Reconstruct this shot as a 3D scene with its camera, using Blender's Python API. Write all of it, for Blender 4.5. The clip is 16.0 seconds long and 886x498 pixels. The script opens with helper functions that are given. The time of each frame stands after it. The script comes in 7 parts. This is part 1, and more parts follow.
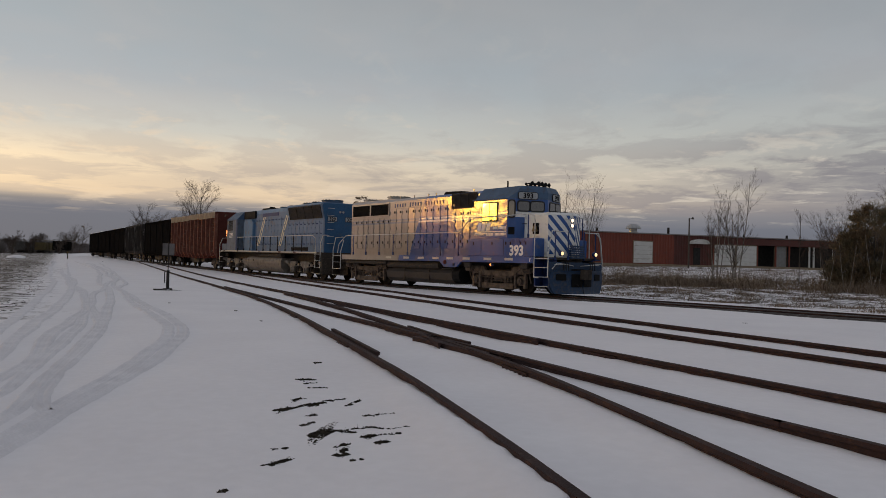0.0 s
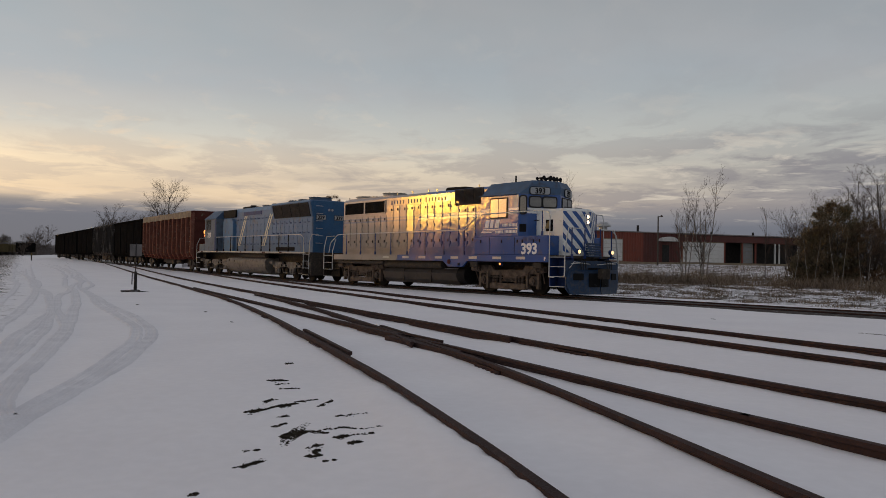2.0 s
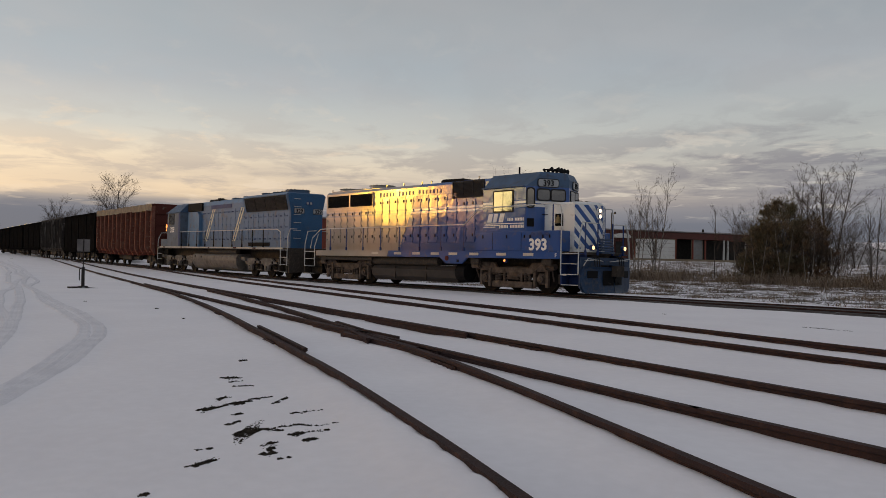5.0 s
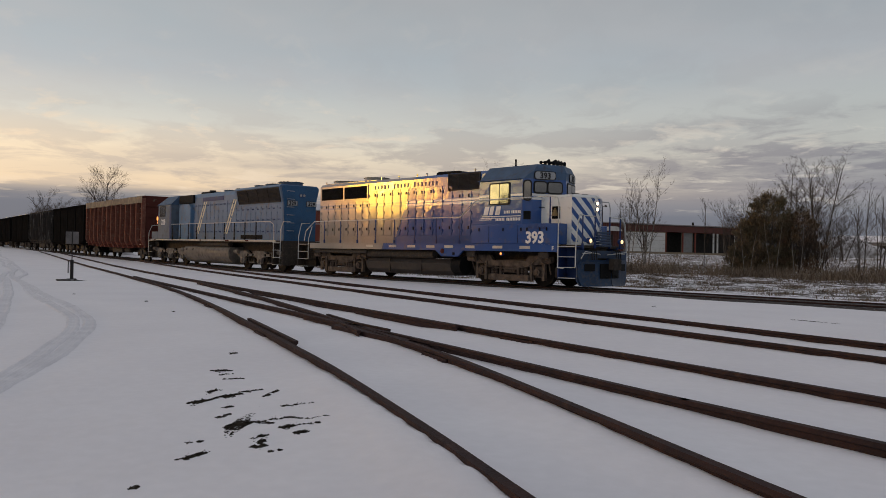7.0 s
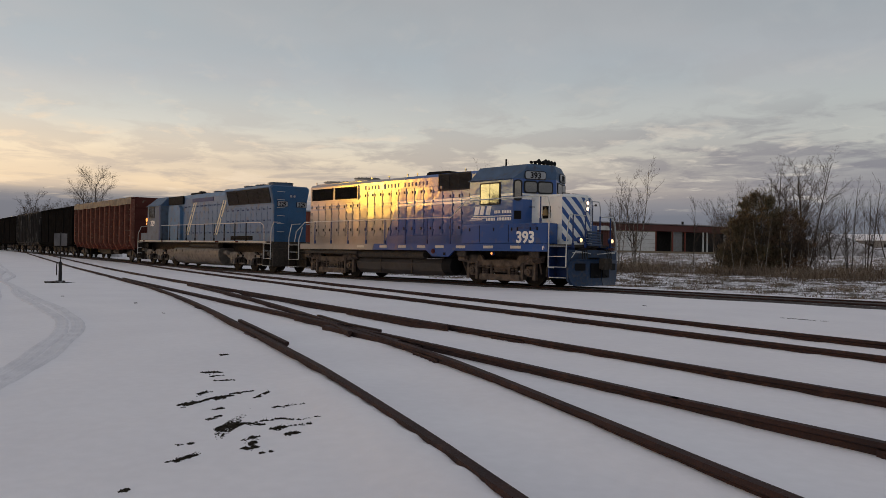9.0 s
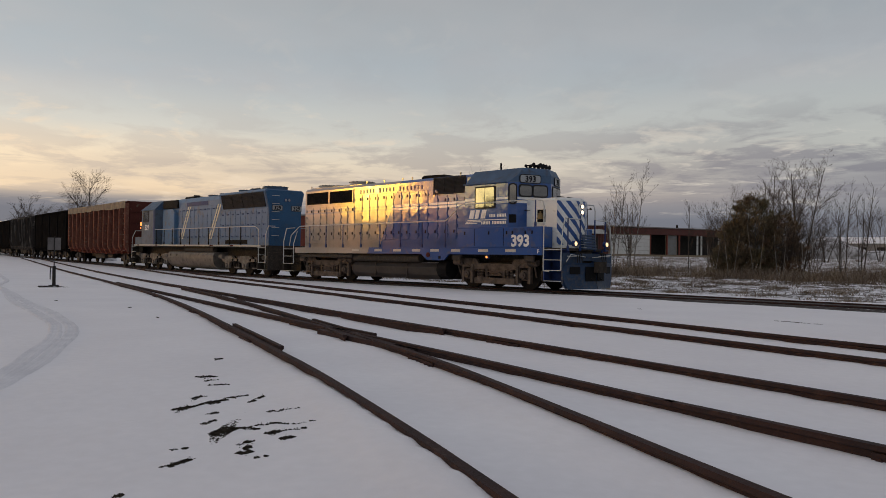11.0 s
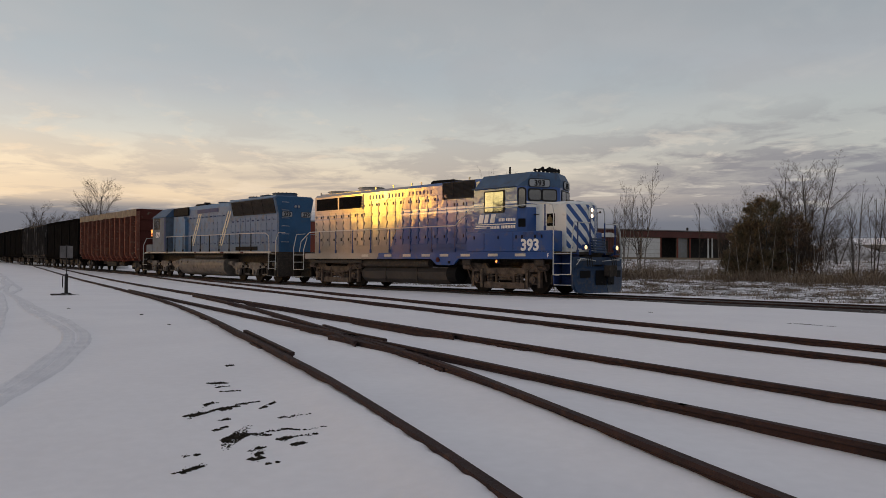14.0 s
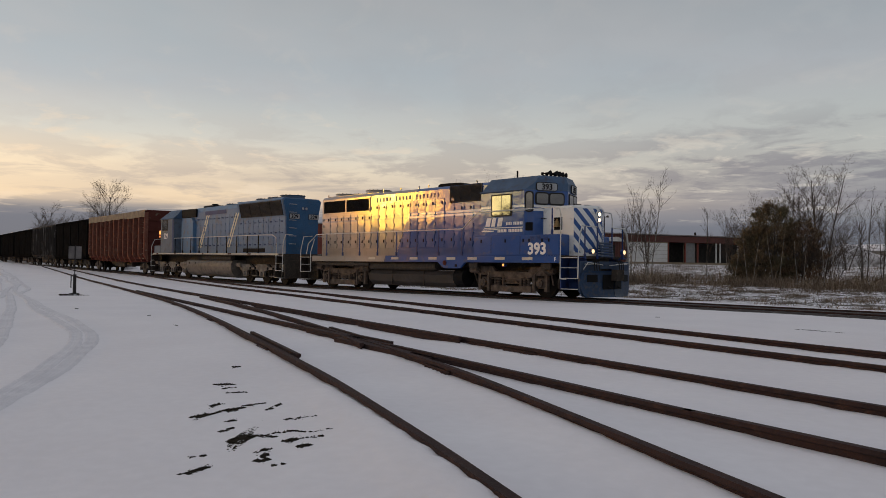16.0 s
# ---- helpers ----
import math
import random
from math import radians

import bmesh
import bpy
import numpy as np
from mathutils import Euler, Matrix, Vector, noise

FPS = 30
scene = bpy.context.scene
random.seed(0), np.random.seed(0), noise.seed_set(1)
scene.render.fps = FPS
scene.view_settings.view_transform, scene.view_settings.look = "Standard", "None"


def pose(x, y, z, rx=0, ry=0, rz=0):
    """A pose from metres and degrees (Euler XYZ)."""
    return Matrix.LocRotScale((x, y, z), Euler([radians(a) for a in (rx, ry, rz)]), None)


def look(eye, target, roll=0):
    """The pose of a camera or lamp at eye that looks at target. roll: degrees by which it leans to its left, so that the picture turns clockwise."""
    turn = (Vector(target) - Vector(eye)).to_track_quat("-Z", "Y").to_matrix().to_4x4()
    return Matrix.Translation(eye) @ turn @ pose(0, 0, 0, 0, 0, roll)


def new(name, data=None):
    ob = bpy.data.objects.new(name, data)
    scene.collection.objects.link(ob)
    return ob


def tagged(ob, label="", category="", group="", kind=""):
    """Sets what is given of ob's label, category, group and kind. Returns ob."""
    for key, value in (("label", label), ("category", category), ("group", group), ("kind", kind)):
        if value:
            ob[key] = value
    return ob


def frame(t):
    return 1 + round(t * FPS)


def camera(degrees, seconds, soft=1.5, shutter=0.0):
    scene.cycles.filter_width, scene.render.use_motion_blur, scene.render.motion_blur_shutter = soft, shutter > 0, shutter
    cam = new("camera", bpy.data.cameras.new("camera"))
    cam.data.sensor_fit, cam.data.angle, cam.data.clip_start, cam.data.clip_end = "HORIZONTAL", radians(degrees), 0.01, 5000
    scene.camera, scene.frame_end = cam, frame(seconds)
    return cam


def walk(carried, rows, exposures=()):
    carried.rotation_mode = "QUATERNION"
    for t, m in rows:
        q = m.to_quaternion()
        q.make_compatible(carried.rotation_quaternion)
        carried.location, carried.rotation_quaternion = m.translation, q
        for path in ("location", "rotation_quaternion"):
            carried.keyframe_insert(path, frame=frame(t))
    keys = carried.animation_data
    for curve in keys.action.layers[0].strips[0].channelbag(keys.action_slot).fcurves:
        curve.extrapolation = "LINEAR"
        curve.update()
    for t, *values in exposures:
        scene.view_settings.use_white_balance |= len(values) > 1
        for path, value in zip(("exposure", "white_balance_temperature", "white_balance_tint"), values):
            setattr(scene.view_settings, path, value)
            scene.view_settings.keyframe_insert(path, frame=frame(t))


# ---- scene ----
# The camera stands beside the yard at eye height and turns slowly after the train.
EYE = (22.989, -21.865, 1.165)
TURNS = (  # seconds, yaw, pitch, roll
    (0.0, 52.09, 1.11, -1.38), (0.5, 51.80, 1.24, -1.29), (1.0, 51.08, 0.92, -1.27), (1.5, 50.43, 1.20, -1.04),
    (2.0, 49.91, 1.07, -0.95), (2.5, 49.67, 1.14, -0.93), (3.0, 48.98, 1.12, -0.77), (3.5, 48.40, 0.89, -0.83),
    (4.0, 48.09, 1.08, -0.61), (4.2, 47.67, 1.18, -0.80), (6.3, 45.88, 0.32, -0.77), (6.5, 45.97, 0.38, -0.91),
    (7.0, 45.82, 0.26, -1.06), (7.5, 45.60, 0.14, -0.86), (8.0, 46.14, 0.24, -0.82), (8.5, 45.38, 0.14, -0.84),
    (11.0, 44.72, 0.57, -0.70), (11.5, 44.67, 0.92, -0.30), (12.0, 44.70, 1.10, -0.32), (12.5, 45.10, 1.10, -0.19),
    (13.0, 44.90, 1.18, -0.30), (13.5, 45.20, 0.93, -0.41), (14.0, 45.47, 0.94, -0.21), (14.5, 45.25, 0.92, -0.42),
    (15.0, 45.73, 0.72, -0.35), (15.5, 45.75, 1.07, -0.53), (16.0, 46.00, 1.18, -0.63))
cam = camera(62.0, 16.0, 0.5)
walk(cam, [(t, pose(*EYE, 90 + pitch, roll, yaw)) for t, yaw, pitch, roll in TURNS],
     exposures=((0.0, 0.18), (2.5, 0.22), (5.0, 0.29), (7.0, 0.33), (16.0, 0.33)))

# ---- sky, sun and exposure ----
SUN_WAY = Vector((-0.7700, -0.6380, 0.096)).normalized()  # towards the low sun
GLOW_WAY = Vector((-0.722, -0.688, 0.100)).normalized()  # the thin cloud that it lights, to one side of it
ROSY_WAY = Vector((-0.862, -0.507, 0.110)).normalized()  # an added fainter rosy glow on its other side, to brighten the rear hood
PANE_GLOW_WAY = Vector((-0.662, -0.742, 0.096)).normalized()  # an added yellow glow, out of view, for the cab panes to reflect
world = bpy.data.worlds.new("dusk_sky")
scene.world = world
world.use_nodes = True


def build_sky(nt):
    N, L = nt.nodes, nt.links
    N.clear()

    def node(kind, **props):
        n = N.new(kind)
        for k, v in props.items():
            if k == "blend_type": n.blend_type = v
            elif k == "operation": n.operation = v
            elif k == "data_type": n.data_type = v
        return n

    def math2(op, a, b=0.0, clamp=False):
        n = node("ShaderNodeMath", operation=op)
        n.use_clamp = clamp
        for i, v in enumerate((a, b)):
            if isinstance(v, (int, float)): n.inputs[i].default_value = v
            else: L.new(v, n.inputs[i])
        return n.outputs[0]

    def ramp(fac, stops):
        n = node("ShaderNodeValToRGB")
        el = n.color_ramp.elements
        el[0].position, el[0].color = stops[0][0], (*stops[0][1], 1)
        el[1].position, el[1].color = stops[-1][0], (*stops[-1][1], 1)
        for p, c in stops[1:-1]:
            e = el.new(p)
            e.color = (*c, 1)
        L.new(fac, n.inputs[0])
        return n.outputs[0]

    def mix(fac, a, b, how="MIX"):
        n = node("ShaderNodeMixRGB", blend_type=how)
        for i, v in enumerate((fac, a, b)):
            if isinstance(v, (int, float)): n.inputs[i].default_value = v
            elif isinstance(v, tuple): n.inputs[i].default_value = (*v, 1)
            else: L.new(v, n.inputs[i])
        return n.outputs[0]

    tc = node("ShaderNodeTexCoord")
    sep = node("ShaderNodeSeparateXYZ")
    L.new(tc.outputs["Generated"], sep.inputs[0])
    x, y, z = sep.outputs
    # how near the azimuth lies to the sun: 0 away, 1 at it
    az = math2("ADD", math2("MULTIPLY", x, SUN_WAY.x), math2("MULTIPLY", y, SUN_WAY.y))
    az = math2("ADD", math2("MULTIPLY", az, 0.5), 0.5, True)
    elev = math2("MAXIMUM", z, 0.0)
    cool = ramp(elev, [(0.0, (0.14, 0.145, 0.165)), (0.05, (0.15, 0.155, 0.18)), (0.085, (0.30, 0.285, 0.28)), (0.13, (0.43, 0.42, 0.375)),
                       (0.19, (0.40, 0.41, 0.385)), (0.25, (0.325, 0.35, 0.36)), (0.34, (0.26, 0.285, 0.295)), (0.6, (0.33, 0.325, 0.345)), (1.0, (0.325, 0.318, 0.338))])
    warm = ramp(elev, [(0.0, (0.155, 0.155, 0.17)), (0.059, (0.165, 0.163, 0.185)), (0.069, (0.27, 0.235, 0.21)), (0.076, (0.98, 0.70, 0.41)), (0.12, (0.98, 0.755, 0.485)),
                       (0.16, (0.65, 0.60, 0.50)), (0.22, (0.42, 0.445, 0.445)), (0.34, (0.36, 0.378, 0.374)), (0.6, (0.33, 0.325, 0.345)), (1.0, (0.325, 0.318, 0.338))])
    warmth = ramp(az, [(0.30, (0, 0, 0)), (0.60, (0.46, 0.46, 0.46)), (0.84, (1, 1, 1))])
    base = mix(warmth, cool, warm)
    # cloud sheets: long level streaks that thin out towards the horizon
    flat = math2("SQRT", math2("ADD", math2("MULTIPLY", x, x), math2("MULTIPLY", y, y)))
    flat = math2("MAXIMUM", flat, 0.05)
    cx, cy = math2("DIVIDE", x, flat), math2("DIVIDE", y, flat)
    comb = node("ShaderNodeCombineXYZ")
    L.new(math2("MULTIPLY", cx, 1.6), comb.inputs[0]), L.new(math2("MULTIPLY", cy, 1.6), comb.inputs[1])
    L.new(math2("DIVIDE", 0.60, math2("ADD", elev, 0.10)), comb.inputs[2])

    def clouds(scale, detail, lo, hi, shift, warp=0.0, across=1.0):
        m = node("ShaderNodeMapping")
        m.inputs["Location"].default_value = (shift, shift * 0.7, 0)
        m.inputs["Scale"].default_value = (scale * across, scale * across, scale)
        L.new(comb.outputs[0], m.inputs[0])
        n = node("ShaderNodeTexNoise")
        n.inputs["Scale"].default_value, n.inputs["Detail"].default_value = 1.0, detail
        n.inputs["Roughness"].default_value, n.inputs["Distortion"].default_value = 0.60, warp
        L.new(m.outputs[0], n.inputs["Vector"])
        return ramp(n.outputs[0], [(lo, (0, 0, 0)), (hi, (1, 1, 1))])

    big = clouds(1.5, 5.0, 0.42, 0.60, 1.3, 0.15)
    fine = clouds(4.0, 8.0, 0.46, 0.57, 4.1, 0.35, 1.5)
    band = ramp(elev, [(0.050, (0, 0, 0)), (0.074, (1, 1, 1)), (0.13, (0.95, 0.95, 0.95)), (0.16, (0.6, 0.6, 0.6)), (0.20, (0.16, 0.16, 0.16)), (0.30, (0.06, 0.06, 0.06)), (1.0, (0.06, 0.06, 0.06))])
    low = ramp(elev, [(0.050, (0, 0, 0)), (0.074, (1, 1, 1)), (0.115, (0.9, 0.9, 0.9)), (0.15, (0.42, 0.42, 0.42)), (0.19, (0.12, 0.12, 0.12)), (1.0, (0.05, 0.05, 0.05))])
    shade = mix(warmth, (0.190, 0.180, 0.198), (0.45, 0.37, 0.315))
    base = mix(math2("MULTIPLY", math2("MULTIPLY", big, low), math2("SUBTRACT", 0.66, math2("MULTIPLY", warmth, 0.46))), base, shade)
    base = mix(math2("MULTIPLY", math2("MULTIPLY", fine, mix(warmth, band, low)), math2("SUBTRACT", 0.74, math2("MULTIPLY", warmth, 0.36))), base, shade)
    # bright rims where the light catches the sheets' edges, and a rosy veil higher up
    wisps = clouds(5.5, 6.0, 0.56, 0.67, 9.7, 0.4, 1.5)
    base = mix(math2("MULTIPLY", math2("MULTIPLY", wisps, band), 0.65), base, mix(warmth, (0.60, 0.545, 0.46), (0.86, 0.64, 0.42)))
    veil = clouds(0.8, 4.0, 0.48, 0.66, 15.2, 0.4)
    high = ramp(elev, [(0.10, (0, 0, 0)), (0.20, (1, 1, 1)), (0.38, (0.7, 0.7, 0.7)), (0.7, (0, 0, 0))])
    base = mix(math2("MULTIPLY", math2("MULTIPLY", veil, high), 0.24), base, mix(warmth, (0.46, 0.41, 0.385), (0.58, 0.47, 0.405)))
    # the glow round the sun itself, low behind thin cloud
    def glow(way, stops, strength):
        """Light round a direction; stops: degrees from it and the colour there, out to black."""
        edge = stops[-1][0]
        near = node("ShaderNodeVectorMath", operation="DOT_PRODUCT")
        near.inputs[1].default_value = way
        L.new(tc.outputs["Generated"], near.inputs[0])
        off = math2("SQRT", math2("DIVIDE", math2("SUBTRACT", 1.0, near.outputs["Value"], True), 1 - math.cos(radians(edge))))
        return mix(1.0, ramp(off, [(d / edge, c) for d, c in stops]), (strength, strength, strength), "MULTIPLY")

    core = glow(SUN_WAY, [(0.0, (1.0, 0.50, 0.032)), (2.1, (0.80, 0.40, 0.026)), (3.2, (0.26, 0.105, 0.009)), (4.4, (0.06, 0.020, 0.003)), (6.0, (0.014, 0.005, 0.001)), (8.5, (0, 0, 0))], 36.0)
    wide = glow(GLOW_WAY, [(0.0, (1.0, 0.46, 0.18)), (2.5, (0.85, 0.38, 0.15)), (5.0, (0.30, 0.13, 0.06)), (8.0, (0, 0, 0))], 2.8)
    # gap is no break in the cloud but the glow added for the cab panes
    gap = glow(PANE_GLOW_WAY, [(0.0, (1.0, 0.86, 0.26)), (2.0, (0.95, 0.80, 0.24)), (3.0, (0.30, 0.20, 0.06)), (5.0, (0, 0, 0))], 3.0)
    rosy = glow(ROSY_WAY, [(0.0, (1.0, 0.57, 0.36)), (6.0, (0.9, 0.51, 0.32)), (10.0, (0.4, 0.23, 0.15)), (15.0, (0, 0, 0))], 1.4)
    base = mix(1.0, base, gap, "ADD")
    base = mix(1.0, base, rosy, "ADD")
    base = mix(1.0, mix(1.0, base, core, "ADD"), wide, "ADD")
    sky = node("ShaderNodeTexSky")
    sky.sky_type, sky.sun_disc = "NISHITA", False
    sky.sun_elevation, sky.sun_rotation = math.asin(SUN_WAY.z), math.atan2(SUN_WAY.x, SUN_WAY.y)
    clear = mix(1.0, sky.outputs[0], (0.06, 0.06, 0.06), "MULTIPLY")
    both = mix(1.0, mix(0.94, clear, base), (0.958, 0.984, 1.036), "MULTIPLY")
    bg = node("ShaderNodeBackground")
    bg.inputs[1].default_value = 1.0
    L.new(both, bg.inputs[0])
    out = node("ShaderNodeOutputWorld")
    L.new(bg.outputs[0], out.inputs[0])


build_sky(world.node_tree)
sun_data = bpy.data.lights.new("low_sun", "SUN")
sun_data.energy, sun_data.angle, sun_data.color = 0.015, radians(1.0), (1.0, 0.55, 0.12)
sun_lamp = new("low_sun", sun_data)
sun_lamp.matrix_world = look(SUN_WAY * 100, (0, 0, 0))

# ---- materials ----
def material(name, colour, rough=0.6, metal=0.0, vary=0.12, scale=3.0, fine=40.0, bump=0.05, tint=None, coat=0.0, dirt=None, dirt_amount=0.0, rough_vary=0.15, stretch=(1, 1, 1), glow=None, per_island=0.0, spec=0.3):
    """Paint or mineral with variation at two scales, fine relief and, if given, dirt in patches."""
    m = bpy.data.materials.new(name)
    m.use_nodes = True
    N, L = m.node_tree.nodes, m.node_tree.links
    b = N["Principled BSDF"]
    tc = N.new("ShaderNodeTexCoord")
    mp = N.new("ShaderNodeMapping")
    mp.inputs["Scale"].default_value = stretch
    L.new(tc.outputs["Object"], mp.inputs[0])

    def noise_tex(s, detail=4.0):
        n = N.new("ShaderNodeTexNoise")
        n.inputs["Scale"].default_value, n.inputs["Detail"].default_value = s, detail
        L.new(mp.outputs[0], n.inputs["Vector"])
        return n.outputs[0]

    def spread(fac, lo, hi):
        n = N.new("ShaderNodeMapRange")
        n.inputs["From Min"].default_value, n.inputs["From Max"].default_value = 0.3, 0.7
        n.inputs["To Min"].default_value, n.inputs["To Max"].default_value = lo, hi
        L.new(fac, n.inputs[0])
        return n.outputs[0]

    def mixed(how, fac, a, c):
        n = N.new("ShaderNodeMixRGB")
        n.blend_type = how
        for i, v in enumerate((fac, a, c)):
            if isinstance(v, (int, float)): n.inputs[i].default_value = v
            elif isinstance(v, tuple): n.inputs[i].default_value = (*v, 1)
            else: L.new(v, n.inputs[i])
        return n.outputs[0]

    big, small = noise_tex(scale), noise_tex(fine, 6.0)
    other = tint or tuple(c * (1 - 2.2 * vary) for c in colour)
    col = mixed("MIX", spread(big, 0.0, 1.0), tuple(colour), tuple(other))
    grain = N.new("ShaderNodeCombineColor")
    g = spread(small, 1 - vary, 1 + vary)
    for i in range(3): L.new(g, grain.inputs[i])
    col = mixed("MULTIPLY", 1.0, col, grain.outputs[0])
    if per_island:
        geo = N.new("ShaderNodeNewGeometry")
        n = N.new("ShaderNodeMapRange")
        n.inputs["To Min"].default_value, n.inputs["To Max"].default_value = 1 - per_island, 1 + per_island
        L.new(geo.outputs["Random Per Island"], n.inputs[0])
        g2 = N.new("ShaderNodeCombineColor")
        for i in range(3): L.new(n.outputs[0], g2.inputs[i])
        col = mixed("MULTIPLY", 1.0, col, g2.outputs[0])
    if dirt:
        d = noise_tex(scale * 2.3, 8.0)
        n = N.new("ShaderNodeMapRange")
        n.inputs["From Min"].default_value, n.inputs["From Max"].default_value = 0.62 - 0.25 * dirt_amount, 0.80 - 0.2 * dirt_amount
        n.inputs["To Max"].default_value = 0.85
        L.new(d, n.inputs[0])
        col = mixed("MIX", n.outputs[0], col, tuple(dirt))
    L.new(col, b.inputs["Base Color"])
    L.new(spread(small, max(0.02, rough - rough_vary), min(1, rough + rough_vary)), b.inputs["Roughness"])
    b.inputs["Metallic"].default_value = metal
    if coat: b.inputs["Coat Weight"].default_value, b.inputs["Coat Roughness"].default_value = coat, 0.06
    b.inputs["Specular IOR Level"].default_value = 0.1 if coat else spec
    if bump:
        bp = N.new("ShaderNodeBump")
        bp.inputs["Strength"].default_value, bp.inputs["Distance"].default_value = bump, 0.02
        L.new(small, bp.inputs["Height"])
        L.new(bp.outputs[0], b.inputs["Normal"])
    if glow:
        b.inputs["Emission Color"].default_value, b.inputs["Emission Strength"].default_value = (*glow[0], 1), glow[1]
    return m


def glass(name, colour=(0.10, 0.12, 0.12), rough=0.03):
    m = bpy.data.materials.new(name)
    m.use_nodes = True
    b = m.node_tree.nodes["Principled BSDF"]
    b.inputs["Base Color"].default_value, b.inputs["Roughness"].default_value = (*colour, 1), rough
    b.inputs["IOR"].default_value = 2.3
    return m


SNOW = material("snow", (0.795, 0.783, 0.795), 0.75, vary=0.03, scale=0.6, fine=9.0, bump=0.3, tint=(0.745, 0.732, 0.748))
RAIL = material("rusty_rail_steel", (0.050, 0.027, 0.024), 0.8, vary=0.22, scale=4.0, fine=60, bump=0.3, tint=(0.030, 0.020, 0.020), dirt=(0.080, 0.044, 0.034), dirt_amount=0.2, spec=0.15)
BLUE = material("blue_paint", (0.024, 0.080, 0.27), 0.5, vary=0.10, scale=1.2, fine=60, bump=0.02, tint=(0.026, 0.074, 0.23), coat=1.0, dirt=(0.10, 0.10, 0.13), dirt_amount=0.2, rough_vary=0.06)
GREY = material("grey_paint", (0.31, 0.282, 0.25), 0.5, vary=0.06, scale=1.2, fine=60, bump=0.02, coat=1.0, dirt=(0.25, 0.22, 0.18), dirt_amount=0.25, rough_vary=0.06)
HOODGREY = material("grey_blue_hood_paint", (0.130, 0.210, 0.335), 0.4, vary=0.10, scale=0.8, fine=50, bump=0.03, tint=(0.108, 0.172, 0.28), dirt=(0.14, 0.145, 0.15), dirt_amount=0.4, coat=0.2)
CABGREY = material("dull_grey_cab_paint", (0.13, 0.165, 0.215), 0.5, vary=0.1, scale=1.5, fine=50, bump=0.03, dirt=(0.10, 0.10, 0.10), dirt_amount=0.4, spec=0.12)
SCREEN = material("dark_grey_screen_paint", (0.050, 0.046, 0.046), 0.7, vary=0.15, bump=0.05, spec=0.15)
BLUE2 = material("faded_blue_paint", (0.105, 0.215, 0.37), 0.42, vary=0.10, scale=1.0, fine=50, bump=0.03, tint=(0.09, 0.17, 0.28), dirt=(0.13, 0.14, 0.15), dirt_amount=0.45, coat=0.25)
WHITE = material("white_paint", (0.75, 0.75, 0.73), 0.4, vary=0.05, scale=2.0, fine=60, bump=0.02, dirt=(0.4, 0.38, 0.34), dirt_amount=0.2)
DARK = material("underframe_grime", (0.030, 0.026, 0.023), 0.8, vary=0.25, scale=5, fine=70, bump=0.2, tint=(0.055, 0.042, 0.032), dirt=(0.10, 0.08, 0.06), dirt_amount=0.35)
BLACK = material("black_grille_paint", (0.012, 0.012, 0.013), 0.7, vary=0.2, bump=0.05, spec=0.1)
# the car's red, lightened for lit rib faces; OXIDE's darker red holds the gaps' shade
RIB = material("lit_rust_red_ribs", (0.205, 0.092, 0.066), 0.65, vary=0.2, scale=2.5, fine=40, bump=0.1, tint=(0.15, 0.06, 0.045), dirt=(0.27, 0.19, 0.14), dirt_amount=0.25, spec=0.0)
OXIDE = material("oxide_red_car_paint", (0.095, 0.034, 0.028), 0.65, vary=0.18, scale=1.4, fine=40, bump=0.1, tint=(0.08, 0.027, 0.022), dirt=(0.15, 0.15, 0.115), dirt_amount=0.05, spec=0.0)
CARBLACK = material("black_car_paint", (0.014, 0.013, 0.0125), 0.8, vary=0.2, scale=1.2, bump=0.1, dirt=(0.017, 0.015, 0.015), dirt_amount=0.3, spec=0.0)
BALLAST = material("dark_ballast", (0.035, 0.030, 0.028), 0.9, vary=0.35, scale=6.0, fine=30, bump=0.8, tint=(0.06, 0.05, 0.045), dirt=(0.6, 0.61, 0.64), dirt_amount=0.05)
RUT = material("packed_snow", (0.745, 0.735, 0.75), 0.8, vary=0.05, scale=2.5, fine=34.0, bump=0.45, tint=(0.64, 0.63, 0.65))
LITTER = (0.085, 0.068, 0.050)


